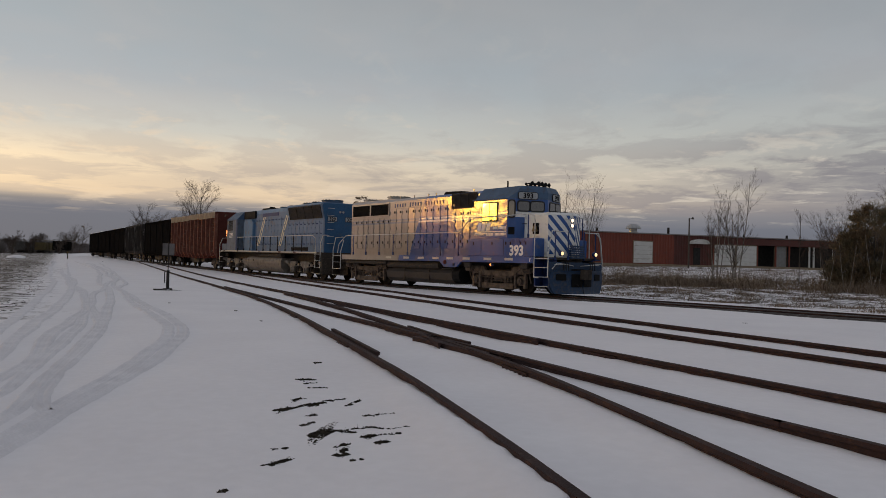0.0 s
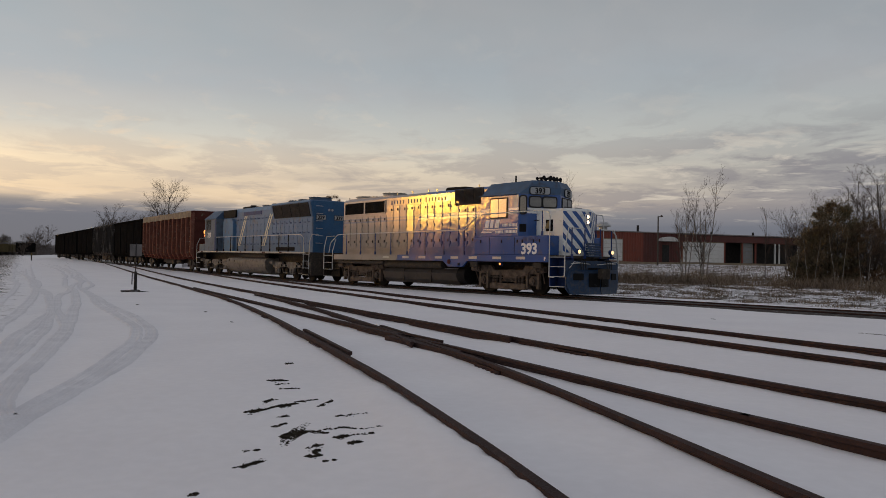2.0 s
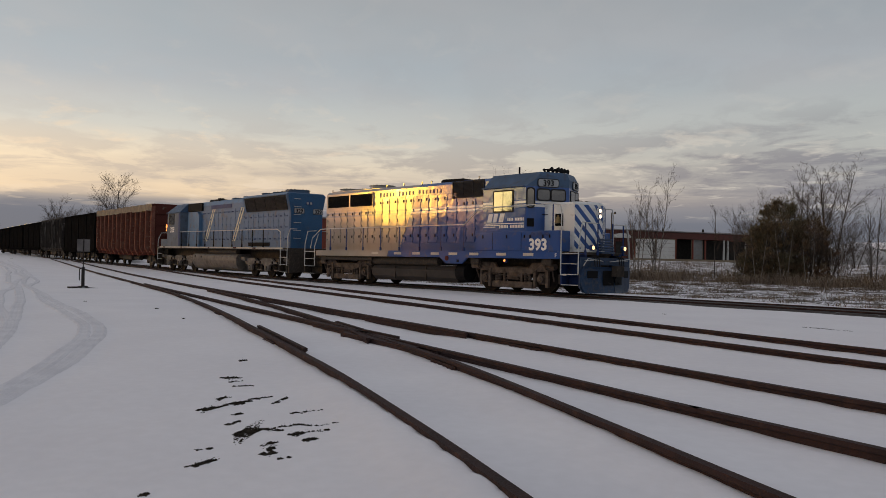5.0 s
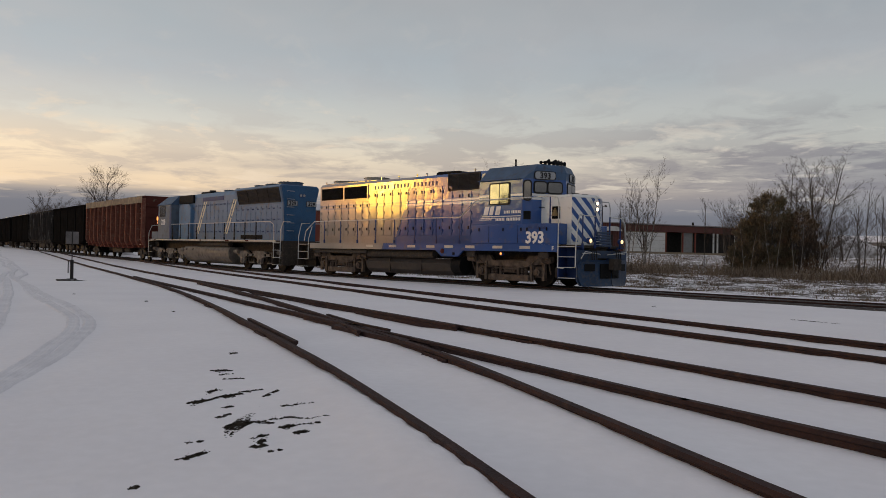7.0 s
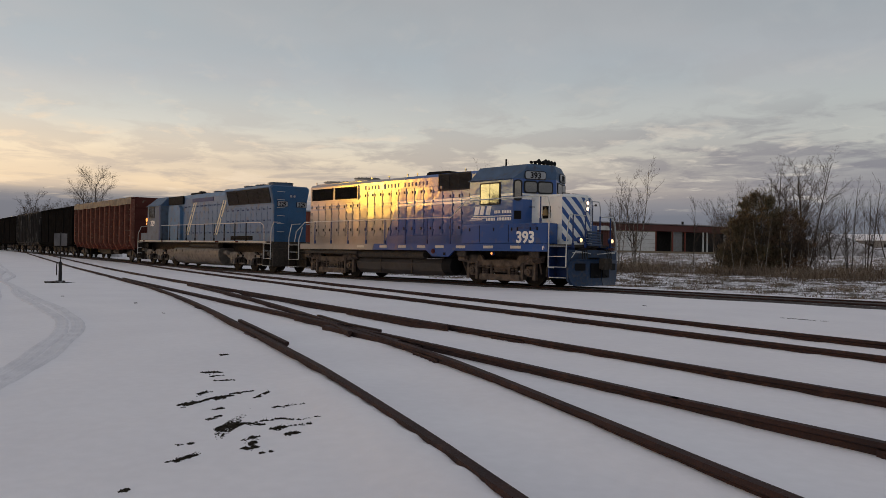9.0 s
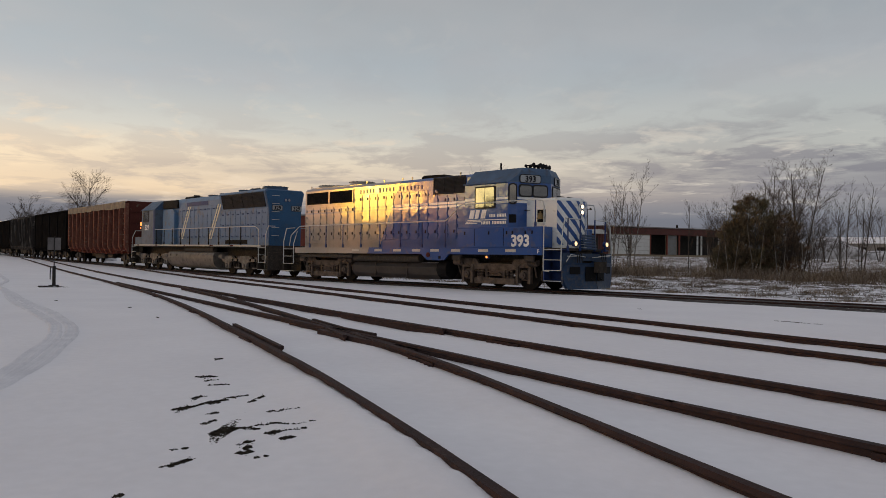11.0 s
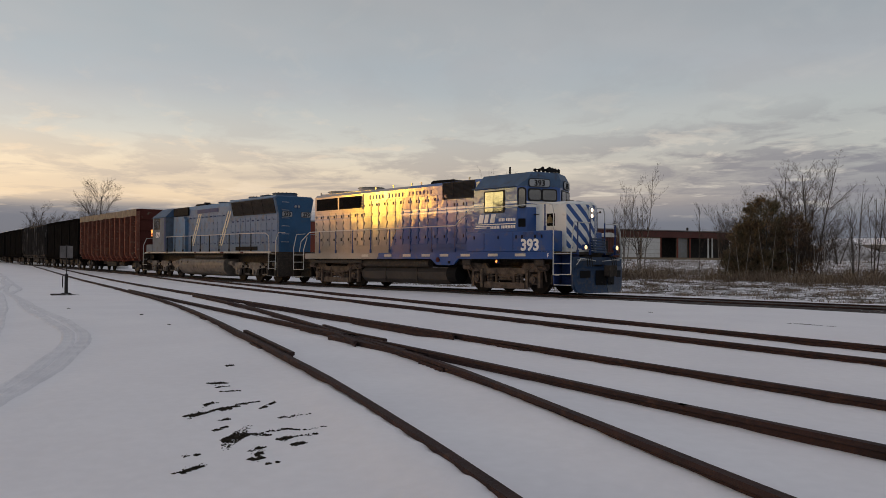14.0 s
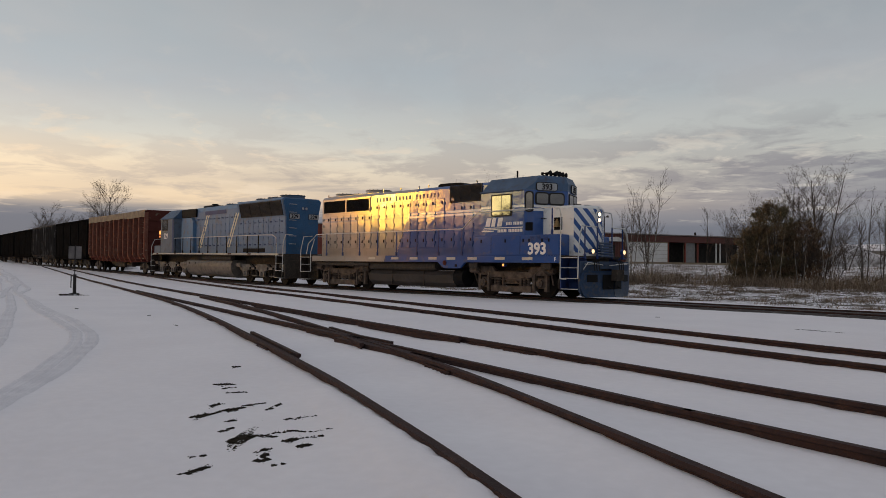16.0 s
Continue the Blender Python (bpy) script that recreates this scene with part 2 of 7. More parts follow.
def snow_field():
    """Snow over the yard; beyond the engine line and on the bank it lies thin and dead grass shows through in patches."""
    m = SNOW.copy()
    m.name = "snow_over_grass"
    N, L = m.node_tree.nodes, m.node_tree.links
    b = N["Principled BSDF"]
    old = b.inputs["Base Color"].links[0].from_socket
    tc, sep = N.new("ShaderNodeTexCoord"), N.new("ShaderNodeSeparateXYZ")
    L.new(tc.outputs["Object"], sep.inputs[0])

    def op(kind, a, c, clamp=False):
        n = N.new("ShaderNodeMath")
        n.operation, n.use_clamp = kind, clamp
        for i, v in enumerate((a, c)):
            if isinstance(v, (int, float)): n.inputs[i].default_value = v
            else: L.new(v, n.inputs[i])
        return n.outputs[0]

    total = 0
    for scale, detail in ((1.3, 4.0), (5.0, 6.0)):
        n = N.new("ShaderNodeTexNoise")
        n.inputs["Scale"].default_value, n.inputs["Detail"].default_value, n.inputs["Roughness"].default_value = scale, detail, 0.65
        L.new(tc.outputs["Object"], n.inputs["Vector"])
        total = op("ADD", total, op("MULTIPLY", n.outputs[0], 0.5))
    beyond = op("DIVIDE", op("SUBTRACT", sep.outputs[1], op("ADD", 3.4, op("MULTIPLY", op("MAXIMUM", op("MULTIPLY", sep.outputs[0], -1.0), 0.0), 0.16))), 1.5)
    beyond = op("ADD", beyond, op("MULTIPLY", op("SUBTRACT", total, 0.5), 5.0), True)
    bank = op("DIVIDE", op("SUBTRACT", op("ADD", -19.2, op("MULTIPLY", op("SUBTRACT", 5.0, sep.outputs[0]), 0.185)), sep.outputs[1]), 1.6)
    bank = op("ADD", bank, op("MULTIPLY", op("SUBTRACT", total, 0.5), 8.0), True)
    bank = op("MULTIPLY", bank, op("LESS_THAN", sep.outputs[0], 7.0))
    patch = N.new("ShaderNodeMapRange")
    patch.inputs["From Min"].default_value, patch.inputs["From Max"].default_value = 0.475, 0.525
    L.new(total, patch.inputs[0])
    dirty = N.new("ShaderNodeMapRange")
    dirty.inputs["From Min"].default_value, dirty.inputs["From Max"].default_value = 0.41, 0.50
    L.new(total, dirty.inputs[0])
    amount = op("MAXIMUM", op("MULTIPLY", beyond, patch.outputs[0]), op("MULTIPLY", bank, dirty.outputs[0]), True)
    mix = N.new("ShaderNodeMixRGB")
    L.new(amount, mix.inputs[0]), L.new(old, mix.inputs[1])
    mix.inputs[2].default_value = (*LITTER, 1)
    L.new(mix.outputs[0], b.inputs["Base Color"])
    return m


SNOW_FIELD = snow_field()

# ---- building helpers ----
def mesh_of(bm, name):
    me = bpy.data.meshes.new(name)
    bm.normal_update()
    bm.to_mesh(me)
    bm.free()
    return me


def part(name, bm, mat, parent=None, label="", smooth=False):
    """One bmesh as one mesh object, under a thing or a part."""
    me = mesh_of(bm, name)
    for m in (mat if isinstance(mat, (list, tuple)) else [mat]): me.materials.append(m)
    if smooth:
        for p in me.polygons: p.use_smooth = True
    ob = new(name, me)
    if parent: ob.parent = parent
    if label: tagged(ob, label)
    return ob


def thing(name, label, category, group="", m=None):
    ob = new(name)
    ob.empty_display_size = 0.3
    tagged(ob, label, category, group)
    if m is not None: ob.matrix_world = m
    return ob


def box(bm, x0, y0, z0, x1, y1, z1, bevel=0.0, m=None):
    """An upright box between two corners, its edges rounded by bevel."""
    v = [bm.verts.new((x, y, z)) for x in (x0, x1) for y in (y0, y1) for z in (z0, z1)]
    fs = [bm.faces.new([v[i] for i in q]) for q in ((0, 1, 3, 2), (4, 6, 7, 5), (0, 4, 5, 1), (2, 3, 7, 6), (0, 2, 6, 4), (1, 5, 7, 3))]
    if bevel:
        es = list({e for f in fs for e in f.edges})
        r = bmesh.ops.bevel(bm, geom=es, offset=bevel, segments=1, affect="EDGES", clamp_overlap=True)
        v = list({w for f in r["faces"] for w in f.verts} | {w for w in v if w.is_valid})
    if m is not None: bmesh.ops.transform(bm, matrix=m, verts=[w for w in v if w.is_valid])
    return bm


def prism(bm, outline, a, b, axis="y"):
    """The closed outline (two numbers a point), drawn out from a to b along an axis."""
    def at(p, d): return {"x": (d, p[0], p[1]), "y": (p[0], d, p[1]), "z": (p[0], p[1], d)}[axis]
    lo, hi = [bm.verts.new(at(p, a)) for p in outline], [bm.verts.new(at(p, b)) for p in outline]
    n = len(outline)
    fs = [bm.faces.new(lo), bm.faces.new(hi[::-1])] + [bm.faces.new((lo[i], hi[i], hi[(i + 1) % n], lo[(i + 1) % n])) for i in range(n)]
    bmesh.ops.recalc_face_normals(bm, faces=fs)
    return bm


def rod(bm, p0, p1, r, n=8, r1=None):
    """A round bar from p0 to p1."""
    p0, p1 = Vector(p0), Vector(p1)
    d = p1 - p0
    q = d.to_track_quat("Z", "Y").to_matrix()
    rings = []
    for p, rad in ((p0, r), (p1, r if r1 is None else r1)):
        rings.append([bm.verts.new(p + q @ Vector((rad * math.cos(2 * math.pi * i / n), rad * math.sin(2 * math.pi * i / n), 0))) for i in range(n)])
    for i in range(n): bm.faces.new((rings[0][i], rings[0][(i + 1) % n], rings[1][(i + 1) % n], rings[1][i]))
    bm.faces.new(rings[0][::-1]), bm.faces.new(rings[1])
    return bm


def pipe(bm, pts, r, n=6):
    """Round bars joined end to end along points."""
    for a, b in zip(pts, pts[1:]): rod(bm, a, b, r, n)
    return bm


def B(): return bmesh.new()


# ---- the lie of the land and of the lines ----
def smooth01(t):
    t = min(1.0, max(0.0, t))
    return t * t * (3 - 2 * t)


def rise(x, y=0.0):
    """How far the rail level lies above that beside the leading engine."""
    e = -(x + 6)
    r = 0.0 if e <= 0 else 0.0087 * e * e / 40 if e < 20 else 0.0087 * (e - 10)
    r = 0.95 * math.tanh(r / 0.95)
    if y > 6: r += 0.024 * min(60.0, y - 6)
    return r


SNOW_DEPTH = 0.088  # rail head above the snow


def bend(s):
    """Heading of the engine line in degrees, s metres back along it."""
    if s < 4: return 0.0
    if s < 19.5: return 0.25 * (s - 4)
    if s < 40: return 3.875 + 0.12 * (s - 19.5)
    return min(7.5, 6.335 + 0.06 * (s - 40))


LINE = {}
px, py = 0.0, 0.0
for i in range(0, 4001):
    LINE[i] = (px, py)
    h = radians(bend(i * 0.1))
    px, py = px - 0.1 * math.cos(h), py + 0.1 * math.sin(h)


def on_line(s):
    """The point of the engine line s metres back from the leading engine's last place."""
    if s <= 0: return Vector((-s, 0, 0))
    i = min(3999, int(s * 10))
    a, b, f = LINE[i], LINE[i + 1], s * 10 - i
    x, y = a[0] + (b[0] - a[0]) * f, a[1] + (b[1] - a[1]) * f
    return Vector((x, y, rise(x)))

# ---- ground ----
def bank_up(x, y):
    """Snow drifted up against the nearest rails, and scooped out beside the far turnout rail."""
    if not 4 < x < 30 or not -24 < y < -8: return 0.0
    q = x - 15.5
    near = y - (-17.0 - 0.365 * q - 0.0075 * q * q)
    inner = near - 1.42
    z = 0.072 * smooth01((x - 15.5) / 3.0) * math.exp(-((near + 0.13) / 0.24) ** 2) + 0.028 * smooth01((x - 16.5) / 2.5) * math.exp(-(inner / 0.35) ** 2)
    far = y - (-14.2 - 0.2194 * (x - 18.4))
    z -= 0.045 * smooth01((14.6 - x) / 1.2) * math.exp(-(far / 0.5) ** 2)
    return z + 0.011 * noise.noise((x * 3.1, y * 3.1, 7))


def ground_z(x, y):
    z = rise(x, y) - SNOW_DEPTH + bank_up(x, y)
    z += (0.02 if y < 3 else 0.09) * noise.noise((x * 0.35, y * 0.35, 0)) + 0.008 * noise.noise((x * 1.3, y * 1.3, 3))
    return z


def axis(lo, hi, centre, near, grow):
    out, p, step = [centre], centre, near
    while p < hi:
        p += step
        step *= grow
        out.append(p)
    p, step = centre, near
    while p > lo:
        p -= step
        step *= grow
        out.insert(0, p)
    return out


def build_ground():
    xs, ys = axis(-2500, 2500, 16, 0.14, 1.028), axis(-2500, 2500, -17, 0.14, 1.028)
    verts = [(x, y, ground_z(x, y)) for y in ys for x in xs]
    n = len(xs)
    faces = [(j * n + i, j * n + i + 1, (j + 1) * n + i + 1, (j + 1) * n + i) for j in range(len(ys) - 1) for i in range(n - 1)]
    me = bpy.data.meshes.new("ground")
    me.from_pydata(verts, [], faces)
    me.materials.append(SNOW_FIELD)
    for p in me.polygons: p.use_smooth = True
    tagged(new("ground", me), "snow-covered yard ground with thin tracks", "ground", kind="structure")


build_ground()

# ---- rails ----
RAIL_SECTION = ((-0.036, 0.0), (0.036, 0.0), (0.036, -0.035), (0.010, -0.05), (0.010, -0.13), (0.070, -0.155), (0.070, -0.17), (-0.070, -0.17), (-0.070, -0.155), (-0.010, -0.13), (-0.010, -0.05), (-0.036, -0.035))


def smooth_path(pts, step=0.5):
    """A rounded run through a few points."""
    out = []
    P = [Vector((*p, 0)) for p in pts]
    P = [P[0] * 2 - P[1], *P, P[-1] * 2 - P[-2]]
    for a, b, c, d in zip(P, P[1:], P[2:], P[3:]):
        n = max(2, int((c - b).length / step))
        n = min(n, 40)
        for i in range(n):
            t = i / n
            q = 0.5 * ((2 * b) + (c - a) * t + (2 * a - 5 * b + 4 * c - d) * t * t + (3 * b - 3 * c + d - a) * t ** 3)
            out.append((q.x, q.y, rise(q.x)))
    out.append((*pts[-1], rise(pts[-1][0])))
    return out


def sweep(bm, path, section):
    rings = []
    for i, p in enumerate(path):
        a, b = Vector(path[max(0, i - 1)]), Vector(path[min(len(path) - 1, i + 1)])
        d = (b - a).normalized()
        side = Vector((d.y, -d.x, 0)).normalized()
        rings.append([bm.verts.new(Vector(p) + side * u + Vector((0, 0, v))) for u, v in section])
    n = len(section)
    for r0, r1 in zip(rings, rings[1:]):
        for i in range(n): bm.faces.new((r0[i], r0[(i + 1) % n], r1[(i + 1) % n], r1[i]))
    bm.faces.new(rings[0][::-1]), bm.faces.new(rings[-1])
    bmesh.ops.recalc_face_normals(bm, faces=bm.faces[:])


def aside(path, d):
    """The path moved d metres to its right."""
    out = []
    for i, p in enumerate(path):
        a, b = Vector(path[max(0, i - 1)]), Vector(path[min(len(path) - 1, i + 1)])
        w = (b - a).normalized()
        out.append((p[0] + w.y * d, p[1] - w.x * d, p[2]))
    return out


def railway_track(name, label, runs):
    t = thing(name, label, "railway track")
    for run in runs:
        bm = B()
        sweep(bm, run, RAIL_SECTION)
        part("rail", bm, RAIL, t)
    return t


HALF = 0.7525
main = [tuple(on_line(s)) for s in [-220, -100, -60, -40, -25, -15, -8, -4] + [i * 2.0 for i in range(0, 60)] + [130, 150, 180, 220, 280, 360]][::-1]
railway_track("railway_track", "rusty rails of the engine line on dark bare ballast", [aside(main, HALF), aside(main, -HALF)])
siding = smooth_path([(-44, 2.9), (-30, 0.55), (-16.8, -2.4), (-6, -4.88), (0, -6.27), (10, -8.6), (20, -11.0), (30, -13.4), (60, -20.6), (160, -45)])
railway_track("railway_track", "rusty rails of the middle siding half sunk in snow", [aside(siding, HALF), aside(siding, -HALF)])


def far_rail(x): return -14.2 - 0.2194 * (x - 18.4)


def near_rail(x): return far_rail(x) - 1.58


turnout = thing("railway_turnout", "rusty turnout with frog and guard rails in trodden snow", "railway turnout")
bent = smooth_path([(-70, near_rail(-70) + 0.3), (-30, near_rail(-30)), (-14, near_rail(-14)), (-6.2, -10.50), (0.3, -12.12), (5.5, -13.60), (9.2, -14.78), (11.9, -15.71), (13.9, -16.41), (15.5, -16.98), (16.9, -17.49), (19.0, -18.34), (20.4, -18.94), (24, -20.55), (30, -23.4), (45, -31.2)])
straight_far = smooth_path([(-74, far_rail(-74) + 0.3), (-30, far_rail(-30)), (0, far_rail(0)), (20, far_rail(20)), (40, far_rail(40)), (120, far_rail(120))])
straight_near = smooth_path([(-6.6, near_rail(-6.6) + 0.07), (-2, near_rail(-2) + 0.02), (6, near_rail(6)), (16, near_rail(16)), (19.8, near_rail(19.8) - 0.08), (22, near_rail(22) - 0.06), (40, near_rail(40)), (120, near_rail(120))])
bent_far = [(x, y - 0.26 * smooth01((x - 15.8) / 6.5), z) for x, y, z in aside(bent, -1.505) if x > -1.5]
for run in (bent, straight_far, straight_near, bent_far):
    bm = B()
    sweep(bm, run, RAIL_SECTION)
    part("rail", bm, RAIL, turnout)


def stretch(run, x0, x1): return [p for p in run if x0 <= p[0] <= x1]


GUARD_SECTION = tuple((u * 0.8, v + 0.012) for u, v in RAIL_SECTION)
for run in (aside(stretch(bent, 11.6, 15.0), -0.115), aside(stretch(straight_far, 10.9, 15.2), 0.115)):
    bm = B()
    sweep(bm, run, GUARD_SECTION)
    part("guard_rail", bm, RAIL, turnout)
for run in (aside(stretch(bent_far, 11.6, 13.6), -0.10) + [(14.6, -14.80, 0.0)], aside(stretch(straight_near, 11.4, 13.5), 0.10) + [(14.5, -15.28, 0.0)]):
    bm = B()
    sweep(bm, run, GUARD_SECTION)
    part("wing_rail", bm, RAIL, turnout)
bm = B(); prism(bm, [(13.4, -14.62), (13.4, -14.98), (15.6, -15.42), (15.6, -15.28)], -0.09, -0.012, "z"); part("frog_casting", bm, RAIL, turnout, "rusty cast frog between the rails")


def joint_bar(owner, run, x, near):
    """A fishplate with bolts on a rail's near web."""
    i = min(range(len(run)), key=lambda k: abs(run[k][0] - x))
    a, b = Vector(run[max(0, i - 1)]), Vector(run[min(len(run) - 1, i + 1)])
    d = (b - a).normalized()
    yaw = math.degrees(math.atan2(d.y, d.x))
    m = Matrix.Translation(run[i]) @ pose(0, 0, 0, 0, 0, yaw)
    bm = B()
    for s in (-1, 1): box(bm, -0.38, s * 0.028 - 0.014, -0.135, 0.38, s * 0.028 + 0.014, -0.052, 0.006, m)
    bar = part("joint_bar", bm, RAIL, owner)
    for k in range(6):
        bm = B(); rod(bm, m @ Vector((-0.32 + 0.128 * k, -0.045, -0.095)), m @ Vector((-0.32 + 0.128 * k, -0.060, -0.095)), 0.022, 6)
        part("bolt", bm, RAIL, bar)


tracks = {o.name: o for o in scene.objects if o.name.startswith("railway_track")}
for run, xs in ((bent, (-8.5, 2.6, 8.4, 13.4)), (straight_far, (2.9, 11.6, 16.2, 21.6)), (straight_near, (3.0, 13.0, 15.8, 21.3)), (bent_far, (12.0, 17.0))):
    for x in xs: joint_bar(turnout, run, x, True)
for run, xs in ((aside(siding, HALF), (-1.0, 8.7, 15.0)), (aside(siding, -HALF), (2.4, 14.6, 20.2))):
    for x in xs: joint_bar(tracks["railway_track.001"], run, x, True)

# dark ballast, blown clear, under the engine line
bm = B()
sweep(bm, main, ((-1.45, -0.16), (-1.05, -0.045), (1.05, -0.045), (1.45, -0.16)))
tagged(part("ballast", bm, BALLAST), "dark ballast strip with thin drifts of snow", "ballast", kind="structure")

# ---- rolling stock ----
def livery():
    """Glossy hood paint: grey behind a slanting joint, blue ahead of it, two thin stripes along it, panels a little wavy."""
    m = bpy.data.materials.new("two_tone_hood_paint")
    m.use_nodes = True
    N, L = m.node_tree.nodes, m.node_tree.links
    b = N["Principled BSDF"]
    tc, sep = N.new("ShaderNodeTexCoord"), N.new("ShaderNodeSeparateXYZ")
    L.new(tc.outputs["Object"], sep.inputs[0])

    def op(kind, a, c):
        n = N.new("ShaderNodeMath")
        n.operation = kind
        for i, v in enumerate((a, c)):
            if isinstance(v, (int, float)): n.inputs[i].default_value = v
            else: L.new(v, n.inputs[i])
        return n.outputs[0]

    def pick(f, a, c, how="MIX"):
        n = N.new("ShaderNodeMixRGB")
        n.blend_type = how
        for i, v in enumerate((f, a, c)):
            if isinstance(v, (int, float)): n.inputs[i].default_value = v
            elif isinstance(v, tuple): n.inputs[i].default_value = (*v, 1)
            else: L.new(v, n.inputs[i])
        return n.outputs[0]

    def grain(scale, detail):
        n = N.new("ShaderNodeTexNoise")
        n.inputs["Scale"].default_value, n.inputs["Detail"].default_value = scale, detail
        L.new(tc.outputs["Object"], n.inputs["Vector"])
        return n.outputs[0]

    x, y, z = sep.outputs
    front = op("GREATER_THAN", op("SUBTRACT", x, op("MULTIPLY", z, 0.456)), -2.34)
    streak = N.new("ShaderNodeMapping")
    streak.inputs["Scale"].default_value = (5.0, 5.0, 0.5)
    L.new(tc.outputs["Object"], streak.inputs[0])
    st = N.new("ShaderNodeTexNoise")
    st.inputs["Scale"].default_value, st.inputs["Detail"].default_value = 1.0, 6.0
    L.new(streak.outputs[0], st.inputs["Vector"])
    dirty = N.new("ShaderNodeMapRange")
    dirty.inputs["From Min"].default_value, dirty.inputs["From Max"].default_value = 0.5, 0.8
    dirty.inputs["To Max"].default_value = 0.6
    L.new(st.outputs[0], dirty.inputs[0])
    ground = pick(front, (0.30, 0.266, 0.238), (0.024, 0.080, 0.26))
    ground = pick(dirty.outputs[0], ground, pick(front, (0.22, 0.185, 0.155), (0.05, 0.08, 0.17)))
    band = op("ADD", op("LESS_THAN", op("ABSOLUTE", op("SUBTRACT", z, 3.29), 0), 0.042), op("LESS_THAN", op("ABSOLUTE", op("SUBTRACT", z, 3.155), 0), 0.042))
    L.new(pick(band, ground, pick(front, (0.20, 0.21, 0.25), (0.72, 0.71, 0.68))), b.inputs["Base Color"])
    b.inputs["Roughness"].default_value = 0.5
    b.inputs["Specular IOR Level"].default_value = 0.1
    b.inputs["Coat Weight"].default_value, b.inputs["Coat Roughness"].default_value = 1.0, 0.045
    b.inputs["Coat IOR"].default_value = 1.55
    waves, fine = N.new("ShaderNodeBump"), N.new("ShaderNodeBump")
    waves.inputs["Distance"].default_value = 0.03
    fine.inputs["Strength"].default_value, fine.inputs["Distance"].default_value = 0.012, 0.004
    dent = N.new("ShaderNodeMapRange")  # the forward panels are the more dented
    dent.inputs["From Min"].default_value, dent.inputs["From Max"].default_value = -1.5, 3.5
    dent.inputs["To Min"].default_value, dent.inputs["To Max"].default_value = 0.095, 0.23
    L.new(x, dent.inputs[0]), L.new(dent.outputs[0], waves.inputs["Strength"])
    L.new(grain(3.2, 2.0), waves.inputs["Height"]), L.new(grain(60.0, 3.0), fine.inputs["Height"])
    crinkle = N.new("ShaderNodeBump")
    crinkle.inputs["Strength"].default_value, crinkle.inputs["Distance"].default_value = 0.055, 0.008
    L.new(grain(9.0, 2.0), crinkle.inputs["Height"]), L.new(waves.outputs[0], crinkle.inputs["Normal"])
    L.new(crinkle.outputs[0], fine.inputs["Normal"])
    L.new(fine.outputs[0], b.inputs["Normal"]), L.new(fine.outputs[0], b.inputs["Coat Normal"])
    return m


LIVERY = livery()
PANE = glass("cab_window_glass", (0.05, 0.05, 0.045))
RUBBER = material("black_rubber", (0.012, 0.012, 0.012), 0.6, vary=0.1, bump=0.02)
PALE_TUBE = material("pale_grey_tube_paint", (0.55, 0.55, 0.53), 0.4, vary=0.08, bump=0.02, dirt=(0.3, 0.28, 0.25), dirt_amount=0.3)
NAVY = material("dark_blue_paint", (0.028, 0.055, 0.17), 0.45, spec=0.15, vary=0.12, scale=2.0, bump=0.03, dirt=(0.05, 0.055, 0.08), dirt_amount=0.3)
PLOW = material("worn_blue_plow_paint", (0.019, 0.046, 0.100), 0.42, vary=0.25, scale=3.5, fine=30, bump=0.08, tint=(0.015, 0.035, 0.075), dirt=(0.06, 0.06, 0.07), dirt_amount=0.5)
LAMP_LIT = material("lit_headlight", (0.9, 0.85, 0.75), 0.3, vary=0, bump=0, glow=((1.0, 0.72, 0.48), 1.5))
DITCH_LIT = material("lit_ditch_lamp", (0.9, 0.8, 0.6), 0.3, vary=0, bump=0, glow=((1.0, 0.62, 0.26), 1.3))
AMBER_LIT = material("lit_amber_lamp", (0.9, 0.5, 0.2), 0.3, vary=0, bump=0, glow=((1.0, 0.27, 0.035), 1.5))
BOARD = material("number_board_glass", (0.34, 0.35, 0.36), 0.25, vary=0.06, bump=0.01)
TRUCK_PALE = material("dusty_truck_grime", (0.25, 0.22, 0.19), 0.8, vary=0.25, scale=4, fine=60, bump=0.25, tint=(0.10, 0.085, 0.073), dirt=(0.15, 0.115, 0.085), dirt_amount=0.4)
TRUCK = material("truck_brown_grime", (0.150, 0.112, 0.086), 0.8, vary=0.25, scale=4, fine=60, bump=0.25, tint=(0.034, 0.025, 0.020), dirt=(0.11, 0.08, 0.06), dirt_amount=0.4)
WHEEL = material("dark_wheel_steel", (0.024, 0.020, 0.018), 0.7, vary=0.2, bump=0.1, spec=0.1)
ROOF_BLUE = material("weathered_roof_blue", (0.065, 0.115, 0.20), 0.55, vary=0.12, scale=2, bump=0.04, dirt=(0.06, 0.065, 0.08), dirt_amount=0.4)
TAN_PANEL = material("tan_reflector", (0.5, 0.48, 0.42), 0.4, vary=0.1, bump=0.02)


